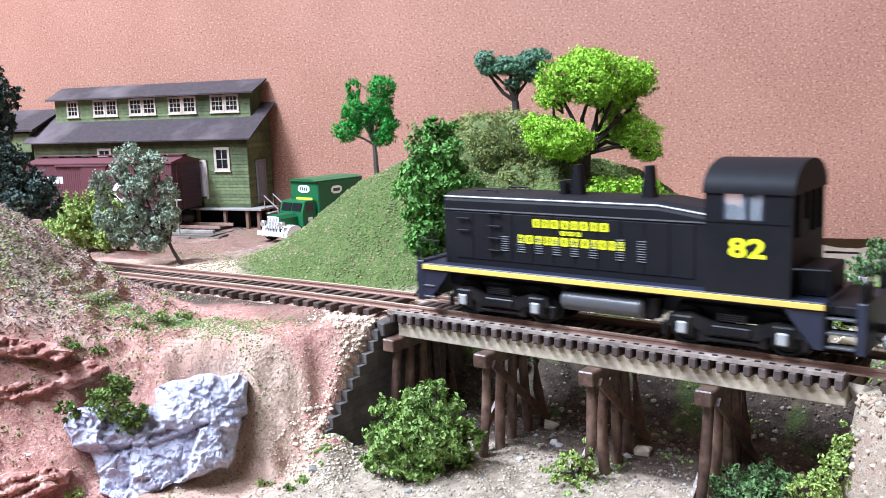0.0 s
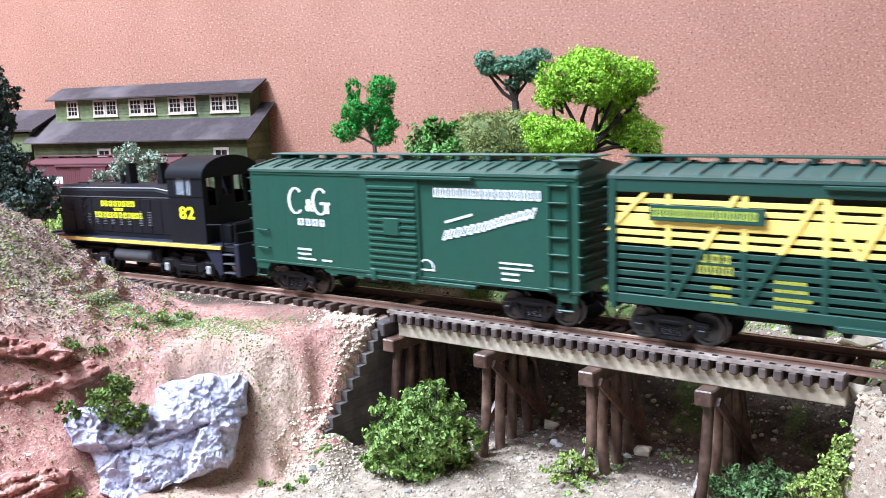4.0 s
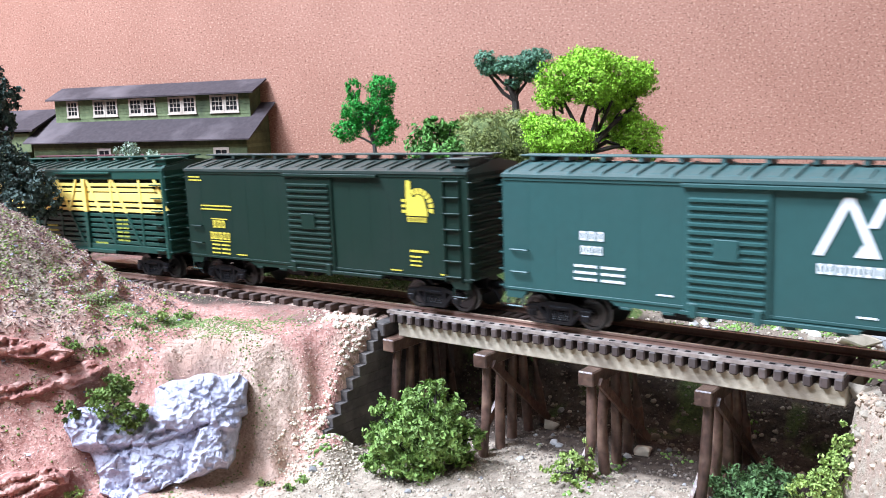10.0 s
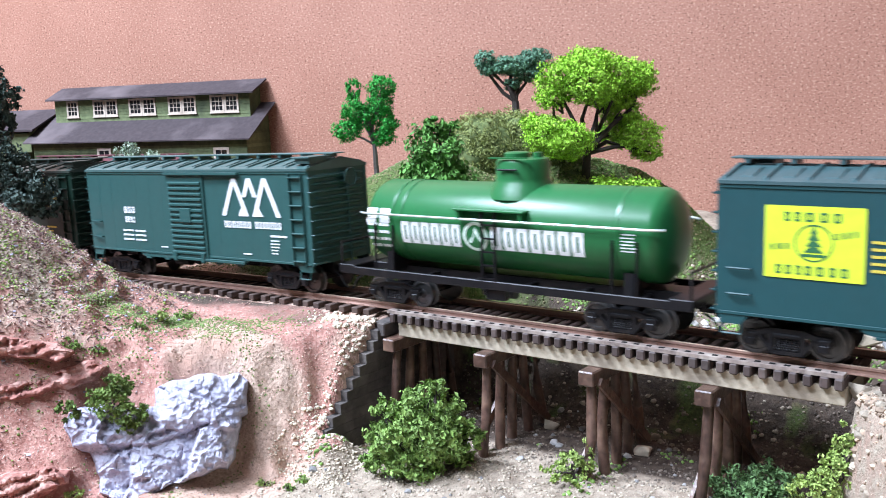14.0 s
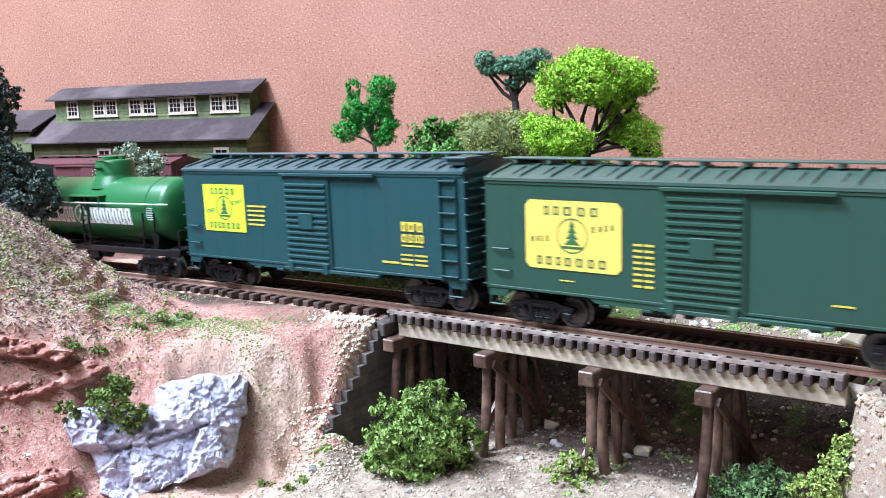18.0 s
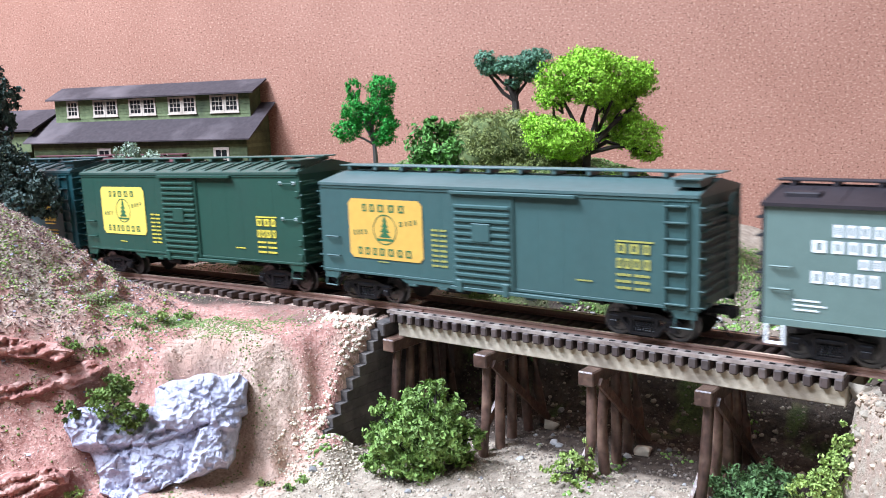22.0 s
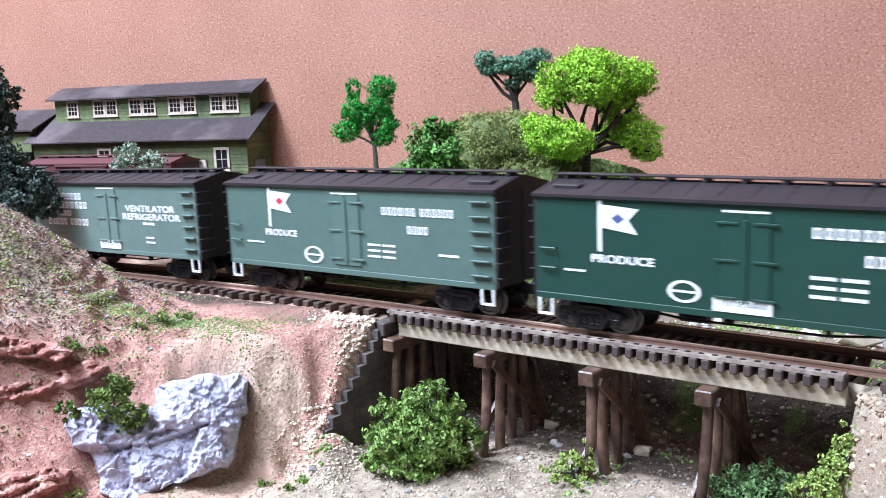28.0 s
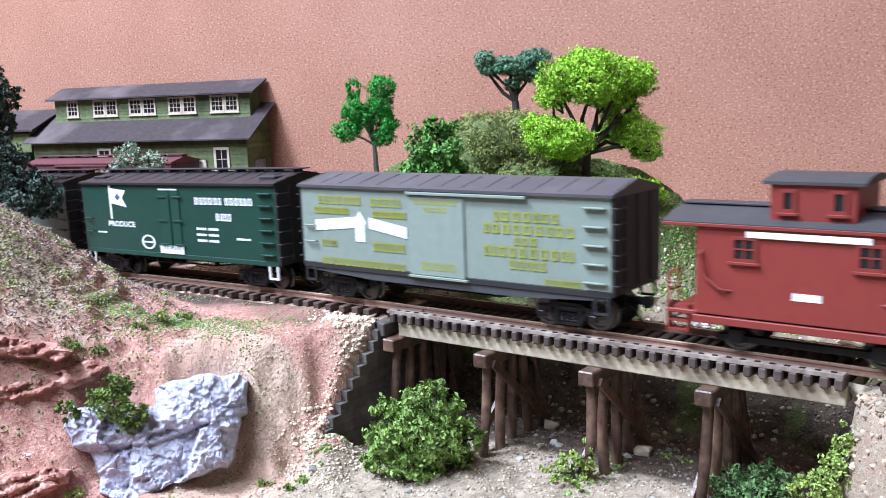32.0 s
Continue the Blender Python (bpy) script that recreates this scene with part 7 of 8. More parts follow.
    for k, (u, d, r) in enumerate(((-60, 279, 2.6), (-48, 280, 2.0), (-52, 276, 1.8), (-120, 275, 2.6), (-127, 300, 3.4), (-118, 302, 2.4), (-104, 326, 3.2), (-97, 332, 3.0), (-110, 318, 2.4), (-139, 297, 2.6))):
        tree("tiny green weed tuft on the red bank", standing(u, d), [spread(0, 0, r * 0.45, r, r * 0.8, r * 0.6), spread(r * 0.7, 0, r * 0.3, r * 0.6, r * 0.6, r * 0.4), spread(-r * 0.6, 0, r * 0.3, r * 0.6, r * 0.5, r * 0.35)], fresh if k % 3 else yellow, bark, 0.5, 900, 70 + k, 0.25, name="weed", category="weed")


# ---------------------------------------------------------------- rock, stones and crumbs
def relief(outline, lean, crags, bulge, cell=0.4, seed=0, depth=14.0, wear=1, rim=4.0):
    """Front of a rock, given by its outline (aside, up) as it looks from the tripod 284 mm away; lean(z) is how far off it lies, crags are
    (size, tilt, jump) of its broken facets. Its rim turns back into the bank."""
    P = np.array(outline, float)
    us, zs = np.arange(P[:, 0].min() - 1.5, P[:, 0].max() + 1.5, cell), np.arange(P[:, 1].min() - 1.5, P[:, 1].max() + 1.5, cell)
    U, Z = np.meshgrid(us, zs, indexing="ij")
    wob_u, wob_z = U + 1.0 * value_noise(U, Z, 4, seed), Z + 1.0 * value_noise(U, Z, 4, seed + 1)
    near, inside = np.full(U.shape, 1e9), np.zeros(U.shape, bool)
    for (ax, az), (bx, bz) in zip(P, np.roll(P, -1, 0)):
        dx, dz = bx - ax, bz - az
        t = np.clip(((wob_u - ax) * dx + (wob_z - az) * dz) / (dx * dx + dz * dz), 0, 1)
        near = np.minimum(near, np.hypot(wob_u - ax - t * dx, wob_z - az - t * dz))
        inside ^= ((az > wob_z) != (bz > wob_z)) & (wob_u < dx * (wob_z - az) / (dz if dz else 1e-9) + ax)
    sd = np.where(inside, near, -near)
    h = bulge(U, Z) + rim * (1 - np.exp(-np.maximum(sd, 0) / (0.55 * rim)))
    rs = np.random.RandomState(seed + 5)
    for size, tilt, jump in crags:
        a, b = U * 0.90 + Z * 0.44, (Z * 0.90 - U * 0.44) * 1.15
        a, b = a + 0.3 * size * value_noise(U, Z, size * 0.8, seed + 7), b + 0.3 * size * value_noise(U, Z, size * 0.8, seed + 8)
        ox, oz = a.min(), b.min()
        i, j = np.floor((a - ox) / size).astype(int), np.floor((b - oz) / size).astype(int)
        shape = (i.max() + 3, j.max() + 3)
        ju, jz, off, tu, tz = rs.rand(*shape), rs.rand(*shape), rs.uniform(-1, 1, shape), rs.uniform(-1, 1, shape), rs.uniform(-1, 1, shape)
        best, val = np.full(U.shape, 1e9), np.zeros(U.shape)
        for di in (-1, 0, 1):
            for dj in (-1, 0, 1):
                ii, jj = np.clip(i + di, 0, shape[0] - 1), np.clip(j + dj, 0, shape[1] - 1)
                cu, cz = (i + di + ju[ii, jj]) * size + ox, (j + dj + jz[ii, jj]) * size + oz
                d = np.hypot(a - cu, b - cz)
                v = jump * off[ii, jj] + tilt * (tu[ii, jj] * (a - cu) + tz[ii, jj] * (b - cz))
                val = np.where(d < best, v, val)
                best = np.minimum(best, d)
        h = h + val
    for _ in range(wear):      # worn edges
        q = np.pad(h, 1, mode="edge")
        h = 0.4 * h + 0.15 * (q[:-2, 1:-1] + q[2:, 1:-1] + q[1:-1, :-2] + q[1:-1, 2:])
    h = h + 0.30 * value_noise(U, Z, 2.2, seed + 3) + 0.16 * value_noise(U, Z, 0.9, seed + 4)
    D = lean(Z) - h + np.where(sd < 0, depth / 0.8 * -sd, 0)
    k = D / 284.0
    V = np.array([EYE[0], EYE[1], 0]) + (U * k)[..., None] * np.array(ASIDE) + D[..., None] * np.array(AHEAD)
    V[..., 2] = EYE[2] + (Z - EYE[2]) * k
    n = np.arange(U.size).reshape(U.shape)
    F = np.stack([n[:-1, :-1], n[1:, :-1], n[1:, 1:], n[:-1, 1:]], -1)
    keep = np.minimum(np.minimum(sd[:-1, :-1], sd[1:, :-1]), np.minimum(sd[1:, 1:], sd[:-1, 1:])) > -1.3
    return V.reshape(-1, 3), F[keep], U[:-1, :-1][keep], Z[:-1, :-1][keep]


def rock_outcrop():
    """Craggy plaster casting set in the bank, and ledges of red rock round it."""
    rock = thing("rock_outcrop", "pale blue-grey craggy plaster rock face in the red bank", "rock")
    face = [(-125, -27.3), (-122.6, -22.8), (-115, -20.7), (-102, -23), (-94.2, -21.5), (-94.2, -16.5), (-89, -13.5), (-75, -12.9), (-67.8, -12.2), (-64.5, -15), (-64.8, -25), (-67.8, -26.5),
            (-68.6, -32.5), (-72.3, -43), (-83, -46), (-94, -49.2), (-101.6, -55.5), (-109, -56.2), (-114.2, -50), (-114, -45.5), (-117.8, -37), (-122.8, -34)]
    brow = lambda u, z: 3.4 * step(-0.6, 0.6, z + 34.6 - 0.32 * np.maximum(u + 97, 0)) * step(-60, -90, u) + 1.6 * step(-0.8, 0.8, z + 27.5 + 0.1 * (u + 90)) * step(-70, -80, u) - 2.0 * step(-100, -108, u) * step(-40, -46, z)
    V, F, u, z = relief(face, lambda z: 289 + 0.66 * (z + 25), ((17, 0.26, 1.3), (8, 0.32, 0.8), (3.2, 0.36, 0.36), (1.6, 0.34, 0.16)), brow, seed=43)
    above = z > -34.8 + 0.32 * np.maximum(u + 97, 0)
    for name, m in (("rock_brow", above), ("rock_base", ~above)):
        part(name, big_mesh(name, V, F[m], M_ROCK), M_ROCK, rock)
    red = thing("red_ledge", "layered red-brown rock ledges in the clay bank", "rock")
    strata = lambda u, z: 1.5 * np.floor((z - 0.22 * u + 1.2 * value_noise(u, z, 7, 91)) / 1.9 % 2) + 0.8 * value_noise(u, z, 5, 92)
    for k, (line, off) in enumerate((
            ([(-150, -14.6), (-138, -12), (-129.4, -11.5), (-122.8, -8.1), (-112.2, -6.2), (-110, -8.1), (-112.6, -11.5), (-119, -14), (-126, -16), (-139, -18), (-150, -19)], 290.5),
            ([(-152, -43.5), (-142.6, -42.8), (-137, -42.5), (-130.8, -41.2), (-124, -43), (-125, -47), (-131.4, -50), (-136, -53), (-152, -53)], 275.5),
            ([(-150, 5), (-138, 2.4), (-133, 1), (-124.7, -0.5), (-120, -2.7), (-125, -5.2), (-134.5, -4), (-150, -3)], 294.5))):
        V, F, _, _ = relief(line, lambda z: off + 0.5 + 0.35 * (z - line[0][1]), ((9, 0.28, 1.1), (3.5, 0.38, 0.7), (1.7, 0.36, 0.35)), strata, seed=60 + 11 * k, depth=9.0, rim=1.4)
        part("ledge", big_mesh("ledge", V, F, M_REDROCK), M_REDROCK, red)


def stones():
    rs = np.random.RandomState(5)

    def pts(n, x0, x1, y0, y1, keep=None, lift=0.1):
        x, y = rs.uniform(x0, x1, n), rs.uniform(y0, y1, n)
        if keep is not None:
            k = keep(x, y)
            x, y = x[k], y[k]
        return on_ground(x, y, lift)

    clear = lambda x, y: (np.abs(y) > 15.5) | ((x > -50) & (x < 98))
    # pale rubble round the abutment
    p = pts(4200, -96, -54, -56, -14.5, lambda x, y: rs.rand(len(x)) < 0.8 * np.exp(-((x + 57) / 4.5) ** 2) + 1.0 * np.exp(-((x + 66) ** 2) / 150 - ((y + 18) / 7) ** 2))
    scatter("ballast_rubble", "pale cream rubble stones round the abutment", "stones", material("cream_rubble", (0.60, 0.51, 0.385), 0.85, 0, 0.2, 400, 0.4, (0.42, 0.32, 0.25), 0.5, 80, island=0.4), p, (0.25, 1.25), 51)
    # stones under the deck, coloured darker to paint in its shade
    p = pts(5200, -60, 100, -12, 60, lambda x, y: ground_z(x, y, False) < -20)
    scatter("soil_gravel", "gravel under the trestle, its brown darkened for the deck's shade", "gravel", material("shade_darkened_gravel", (0.17, 0.13, 0.10), 0.85, 0, 0.3, 400, 0.4, (0.30, 0.25, 0.20), 0.5, 80, island=0.5), p, (0.12, 0.8), 58)
    p = pts(7500, -60, 100, -85, -8, lambda x, y: ground_z(x, y, False) < -34)
    scatter("gully_gravel", "tan gravel and small stones on the gully floor", "gravel", M_STONE, p, (0.15, 0.8), 52)
    p = pts(110, -55, 95, -70, 30, lambda x, y: ground_z(x, y, False) < -40)
    scatter("gully_stones", "scattered grey stones on the gully floor", "stones", M_GREYSTONE, p, (0.6, 2.0), 53)
    p = pts(190, 99, 118, -46, -15, lambda x, y: rs.rand(len(x)) < np.exp(-((y + 17 + 1.3 * (x - 104)) / 9) ** 2))
    scatter("bank_edge_rocks", "cream and tan broken rocks along the edge of the bank", "rocks", M_STONE, p, (0.4, 1.9), 63, 0.8)
    p = pts(6000, 92, 160, -90, 40, clear)
    scatter("bank_gravel", "pale gravel on the bank at the trestle's end", "gravel", material("cream_gravel", (0.40, 0.29, 0.205), 0.85, 0, 0.3, 400, 0.4, (0.30, 0.20, 0.14), 0.6, 60, island=0.5), p, (0.2, 1.5), 54)
    p = pts(17000, -200, -56, -125, -14, lambda x, y: rs.rand(len(x)) < 1 - 0.93 * np.exp(-((y + 24) / 15) ** 2) * step(-62, -78, x))
    scatter("bank_grit", "loose tan and reddish grit on the bank", "gravel", material("reddish_grit", (0.44, 0.29, 0.22), 0.9, 0, 0.3, 400, 0.3, (0.32, 0.15, 0.105), 0.6, 50, island=0.55), p, (0.12, 0.46), 55)
    p = pts(420, -170, -66, -122, -40, lambda x, y: rs.rand(len(x)) < 0.15 + 0.5 * step(-100, -118, x))
    scatter("plaster_chips", "pale lilac plaster chips scattered on the red bank", "stones", M_ROCK, p, (0.25, 1.1), 57, 0.5)
    p = pts(750, -66, -40, -64, -44)
    scatter("bank_foot_stones", "cream stones at the foot of the bank", "stones", bpy.data.materials["cream_rubble"], p, (0.2, 0.8), 60)
    p = pts(1500, -10, 150, 20, 240, lambda x, y: (rs.rand(len(x)) < np.exp(-((y - 34 - 0.1 * x) / 14) ** 2) + 0.45 * step(0.0, 0.5, value_noise(x, y, 30, 44)) * step(5, 25, x)) & (ground_z(x, y, False) > -26))
    scatter("broken_rock", "pale broken rock along the far side of the track", "rocks", material("pale_broken_rock", (0.50, 0.48, 0.45), 0.7, 0, 0.3, 300, 0.5, (0.28, 0.24, 0.20), 0.6, 60, island=0.4), p, (0.7, 4.0), 59, 0.8)
    p = pts(1600, -20, 160, 18, 140)
    scatter("back_gravel", "pale stones and gravel behind the trestle", "gravel", M_STONE, p, (0.25, 1.5), 56)
    for k, (u, d, r) in enumerate(((150, 322, 5.5), (163, 330, 5), (178, 352, 6), (190, 365, 7), (160, 315, 4), (136, 325, 3.5), (64, 289, 3.2), (48, 300, 2.6), (36, 315, 3.0), (70, 300, 2.2), (-13, 322, 3), (112, 250, 3.0), (108, 228, 2.6), (205, 400, 6))):
        q = standing(u, d)
        bm = bmesh.new()
        rr = random.Random(80 + k)
        vs = [bm.verts.new((rr.gauss(0, 0.55) * r, rr.gauss(0, 0.55) * r, rr.gauss(0, 0.4) * r)) for _ in range(22)]
        out = bmesh.ops.convex_hull(bm, input=vs)
        bmesh.ops.delete(bm, geom=list({v for v in out["geom_unused"] + out["geom_interior"] if isinstance(v, bmesh.types.BMVert)}), context="VERTS")
        bmesh.ops.bevel(bm, geom=bm.edges[:], offset=0.1 * r, segments=1, affect="EDGES")
        bmesh.ops.scale(bm, vec=(MM, MM, MM), verts=bm.verts)
        me = bpy.data.meshes.new("boulder")
        bm.to_mesh(me)
        bm.free()
        me.materials.append(M_GREYSTONE if k % 3 == 1 else M_STONE)
        ob = new("boulder", me)
        ob.matrix_world = place((q[0], q[1], q[2] + r * 0.2), rr.uniform(0, 360))
        tagged(ob, "loose angular boulder lying on the gravel", "boulder", "boulders by the trestle")
    # turf crumbs on the mounds
    def turf(name, label, mat, n, box, weight, size, seed, flat=0.8, stretch=1.0):
        x, y = rs.uniform(box[0], box[1], n), rs.uniform(box[2], box[3], n)
        w = weight(x, y)
        k = rs.rand(n) < w
        x, y = x[k], y[k]
        scatter(name, label, "turf", mat, on_ground(x, y, 0.05), size, seed, flat, smooth=stretch == 1.0, stretch=stretch)

    mound = lambda x, y: np.clip(bump(x, y, -115, 70, 86, 58, 1.0, 14, 6) + bump(x, y, -60, 155, 88, 72, 0.9, 20, 4), 0, 1) * step(14, 22, y)
    turf("mound_turf", "fine green turf covering the mound", leaf_material("turf_crumb", (0.120, 0.170, 0.050), 0.28), 80000, (-220, 40, 14, 240), mound, (0.22, 0.68), 61)
    turf("mound_turf_dry", "straw-coloured flecks in the mound's turf", leaf_material("straw_crumb", (0.27, 0.22, 0.12), 0.4), 18000, (-220, 40, 14, 240), mound, (0.3, 0.8), 62)
    front = lambda x, y: np.clip(bump(x, y, -212, -96, 80, 58, 1.0, 20, 4), 0, 1) * (y < -16)
    turf("hill_chips", "dry mauve-brown plant chips covering the front hill", material("mauve_chips", (0.17, 0.092, 0.085), 0.9, 0, 0.3, 300, 0.2, (0.10, 0.055, 0.05), 0.7, 60, island=0.5), 40000, (-300, -120, -170, -20), front, (0.25, 0.8), 63, 0.35, 2.2)
    turf("hill_straw", "pale straw chips scattered over the front hill", material("straw_chips", (0.34, 0.28, 0.23), 0.9, 0, 0.3, 300, 0.2, (0.33, 0.26, 0.20), 0.6, 60, island=0.45), 30000, (-300, -120, -170, -20), front, (0.2, 0.7), 68, 0.3, 2.4)
    green_patch = lambda x, y: front(x, y) * (0.10 + step(-0.1, 0.4, value_noise(x, y, 11, 33))) 
    turf("hill_turf", "green moss patches on the foreground hill", leaf_material("moss_crumb", (0.19, 0.27, 0.060), 0.4), 48000, (-300, -120, -170, -20), green_patch, (0.25, 0.7), 64)
    ledge = lambda x, y: (1.3 * bump(x, y, -124, -58, 31, 8, 1.0, 37) * (value_noise(x, y, 8, 15) > -0.5) + 0.35 * bump(x, y, -100, -70, 26, 26, 1.0) * (value_noise(x, y, 10, 5) > 0.3) + 0.4 * bump(x, y, -165, -100, 30, 18, 1.0, 20) * (value_noise(x, y, 10, 6) > 0.2))
    turf("bank_turf", "thin green turf on the red bank", leaf_material("bank_crumb", (0.17, 0.24, 0.07), 0.3), 60000, (-200, -70, -130, -18), ledge, (0.2, 0.6), 65)
    yard = lambda x, y: 0.7 * step(-0.3, 0.5, value_noise(x, y, 30, 8)) * (1 - 0.8 * step(-310, -350, x))
    turf("yard_turf", "thin dry grass on the freight yard", leaf_material("yard_crumb", (0.25, 0.225, 0.11), 0.4), 16000, (-420, -150, 18, 190), yard, (0.3, 0.8), 66)
    gully = lambda x, y: step(0.35, 0.8, value_noise(x, y, 14, 9)) * 0.8 + step(17, 22, y) * (1 - step(200, 260, y)) * step(-0.3, 0.3, value_noise(x, y, 16, 19)) * (ground_z(x, y, False) > -24)
    turf("gully_turf", "green weeds on the gully floor and banks", leaf_material("weed_crumb", (0.16, 0.26, 0.06), 0.4), 34000, (-56, 150, -80, 250), gully, (0.35, 1.1), 67)


# ---------------------------------------------------------------- the freight house, its yard and the lorry
BACK_TURN = 14.7
HOUSE = at(-143.8, 690, -2.0)


def freight_house():
    siding = material("weathered_green_boards", (0.112, 0.132, 0.062), 0.85, 0, 0.5, 350, 0.3, (0.038, 0.048, 0.026), 0.85, 45, island=0.28, spec=0.25)
    roofing = material("slate_roofing_paper", (0.050, 0.038, 0.040), 0.85, 0, 0.4, 300, 0.3, (0.130, 0.103, 0.104), 0.8, 28, spec=0.2)
    cream = material("cream_window_paint", (0.50, 0.41, 0.33), 0.8, 0, 0.3, 400, 0.2, (0.26, 0.19, 0.14), 0.7, 120)
    greyd = material("grey_door_paint", (0.19, 0.19, 0.21), 0.7, 0, 0.1, 400, 0.1)
    plank = material("grey_plank", (0.26, 0.23, 0.21), 0.8, 0, 0.2, 400, 0.3, island=0.2)
    post = material("brown_post", (0.16, 0.09, 0.06), 0.8, 0, 0.2, 400, 0.3)
    h = thing("freight_house", "weathered green clapboard freight house with clerestory and dark roof", "building", place(HOUSE, BACK_TURN))
    L, D = 210.0, 32.0
    low, eave = 0.0, 56.0
    roof_at = lambda y: eave + 0.65 * y
    part("wall", Geo().box(-L, 0, 0, D, low, eave, 0.2), siding, h)
    # gable wall up to the main roof
    part("end_gable", Geo().prism([(0, eave), (D, eave), (D, roof_at(D) - 1)], "x", -1.2, 0), siding, h)
    def boards(x0, x1, z0, z1, y, facing, parent):
        """Lapped boards, one by one; facing 'y' on the long wall, 'x' on the end."""
        z = z0
        while z < z1 - 0.4:
            t = min(z + 2.5, z1)
            if facing == "y":
                part("clapboard", Geo().prism([(y, z), (y - 0.4, z), (y - 0.2, t - 0.05), (y, t - 0.05)], "x", x0, x1), siding, parent)
            else:
                part("clapboard", Geo().add(
                    [(y, x0, z), (y + 0.4, x0, z), (y + 0.2, x0, t - 0.05), (y, x0, t - 0.05), (y, x1, z), (y + 0.4, x1, z), (y + 0.2, x1, t - 0.05), (y, x1, t - 0.05)],
                    [(0, 1, 2, 3), (4, 7, 6, 5), (0, 4, 5, 1), (1, 5, 6, 2), (2, 6, 7, 3), (3, 7, 4, 0)]), siding, parent)
            z += 2.5
    boards(-L, 0, low, eave, 0, "y", h)
    boards(0, D, low, eave, 0, "x", h)
    # main roof with thickness, eaves over the wall
    o = [(-6.5, eave - 5.2 + 0.3), (-6.5, eave - 3.9), (D, roof_at(D) + 1.2), (D, roof_at(D))]
    part("roof", Geo().prism(o, "x", -L - 5, 7), roofing, h)
    # clerestory
    cy, ct = 17.0, 88.0
    cl = part("clerestory", Geo().box(-L + 11, -6, cy, D, roof_at(cy) - 2, ct, 0.2), siding, h)
    boards(-L + 11, -6, roof_at(cy) + 0.5, ct - 1, cy, "y", cl)
    co = [(cy - 5.5, ct - 2.6), (cy - 5.5, ct - 1.4), (D, ct + 8.2), (D, ct + 7.0)]
    part("clerestory_roof", Geo().prism(co, "x", -L + 6, 0.5), roofing, h)
    part("clerestory_gable", Geo().prism([(cy, ct - 2), (D, ct - 2), (D, ct + 6.8)], "x", -7.2, -6), siding, h)
    # clerestory windows: one narrow, four double
    for x0, x1, pairs in ((-186, -173.5, 1), (-158, -132.5, 2), (-121, -94, 2), (-82, -55, 2), (-42, -15.5, 2)):
        w = (x1 - x0) / pairs
        for k in range(pairs):
            window(h, x0 + k * w, x0 + (k + 1) * w - (0.3 if pairs == 2 else 0), 71.6, 85.0, cy - 0.5, cream, -1, 3, 3, edge=1.6)
    window(h, -29.5, -15.5, 27.5, 45.5, -0.7, cream, -1, 2, 2, edge=2.0)
    window(h, -142, -128, 33, 46.5, -0.7, cream, -1, 2, 2, edge=2.0)
    fd = part("door", Geo().box(-48, -38, -1.6, -0.5, 8, 34, 0.2), material("white_door_paint", (0.60, 0.56, 0.60), 0.6), h, "pale painted freight door")
    part("door_frame", Geo().box(-49.6, -48, -1.9, -0.5, 6, 36).box(-38, -36.4, -1.9, -0.5, 6, 36).box(-49.6, -36.4, -1.9, -0.5, 34, 36), cream, h)
    # end door
    ed = part("door", Geo().box(0.6, 1.5, 10.5, 19.5, 2, 33, 0.15), greyd, h, "grey panelled end door")
    for k in range(4):
        part("door_panel", Geo().box(1.5, 1.9, 12.0, 18, 5 + k * 7, 10 + k * 7, 0.15), greyd, ed)
    part("door_frame", Geo().box(0.6, 1.8, 9.0, 10.4, 2, 35).box(0.6, 1.8, 19.6, 21, 2, 35).box(0.6, 1.8, 9, 21, 33.2, 35), greyd, h)
    # floor planks sticking out, posts, steps with rails
    for k in range(6):
        part("floor_plank", Geo().box(-L, 14, -8 + k * 2.2, -6 + k * 2.2, -1.8, -0.3, 0.15) if k < 4 else Geo().box(0.8, 14, -8 + k * 8 - 24, -0.4 + k * 8 - 24, -1.8, -0.3, 0.15), plank, h)
    for x in (-200, -160, -120, -80, -45, -20, 0, 10):
        for y in (-5, 22):
            part("post", Geo().box(x - 1.3, x + 1.3, y - 1.3, y + 1.3, -17, -1.8, 0.2), post, h)
    for k in range(3):
        part("stair_tread", Geo().box(14 + k * 4, 18 + k * 4, -2, 10, -5 - k * 4, -3.8 - k * 4, 0.15), plank, h)
    g = Geo()
    for y in (-2, 10):
        g.tube([(13.5, y, -1), (13.5, y, 9), (25, y, -1), (25, y, -13)], 0.6, 6)
    part("stair_rail", g, plank, h)
    # black block stands for the shade in the gap below the floor planks
    part("foundation", Geo().box(-L, -2, 8, D, -15, -1.9, 0.2), M_BLACK, h, "black block painted as the shade under the floor")
    # annex
    a = thing("annex_shed", "low green shed with dark roof joining the freight house", "building", place(at(-143.8 - 0.924 * 226, 690 + 0.381 * 226, -2.0), BACK_TURN))
    part("wall", Geo().box(-120, 0, 0, 34, -15, 44, 0.2), siding, a)
    z = 0
    while z < 44:
        part("clapboard", Geo().prism([(0, z), (-0.65, z), (-0.2, z + 3.3), (0, z + 3.3)], "x", -120, 0), siding, a)
        z += 3.4
    part("roof", Geo().prism([(-3, 61.5), (-3, 62.9), (34, 79.4), (34, 78)], "x", -115, 19), roofing, a)
    part("upper_wall", Geo().box(-120, 12, 1.5, 34, 44, 60, 0.2), siding, a)
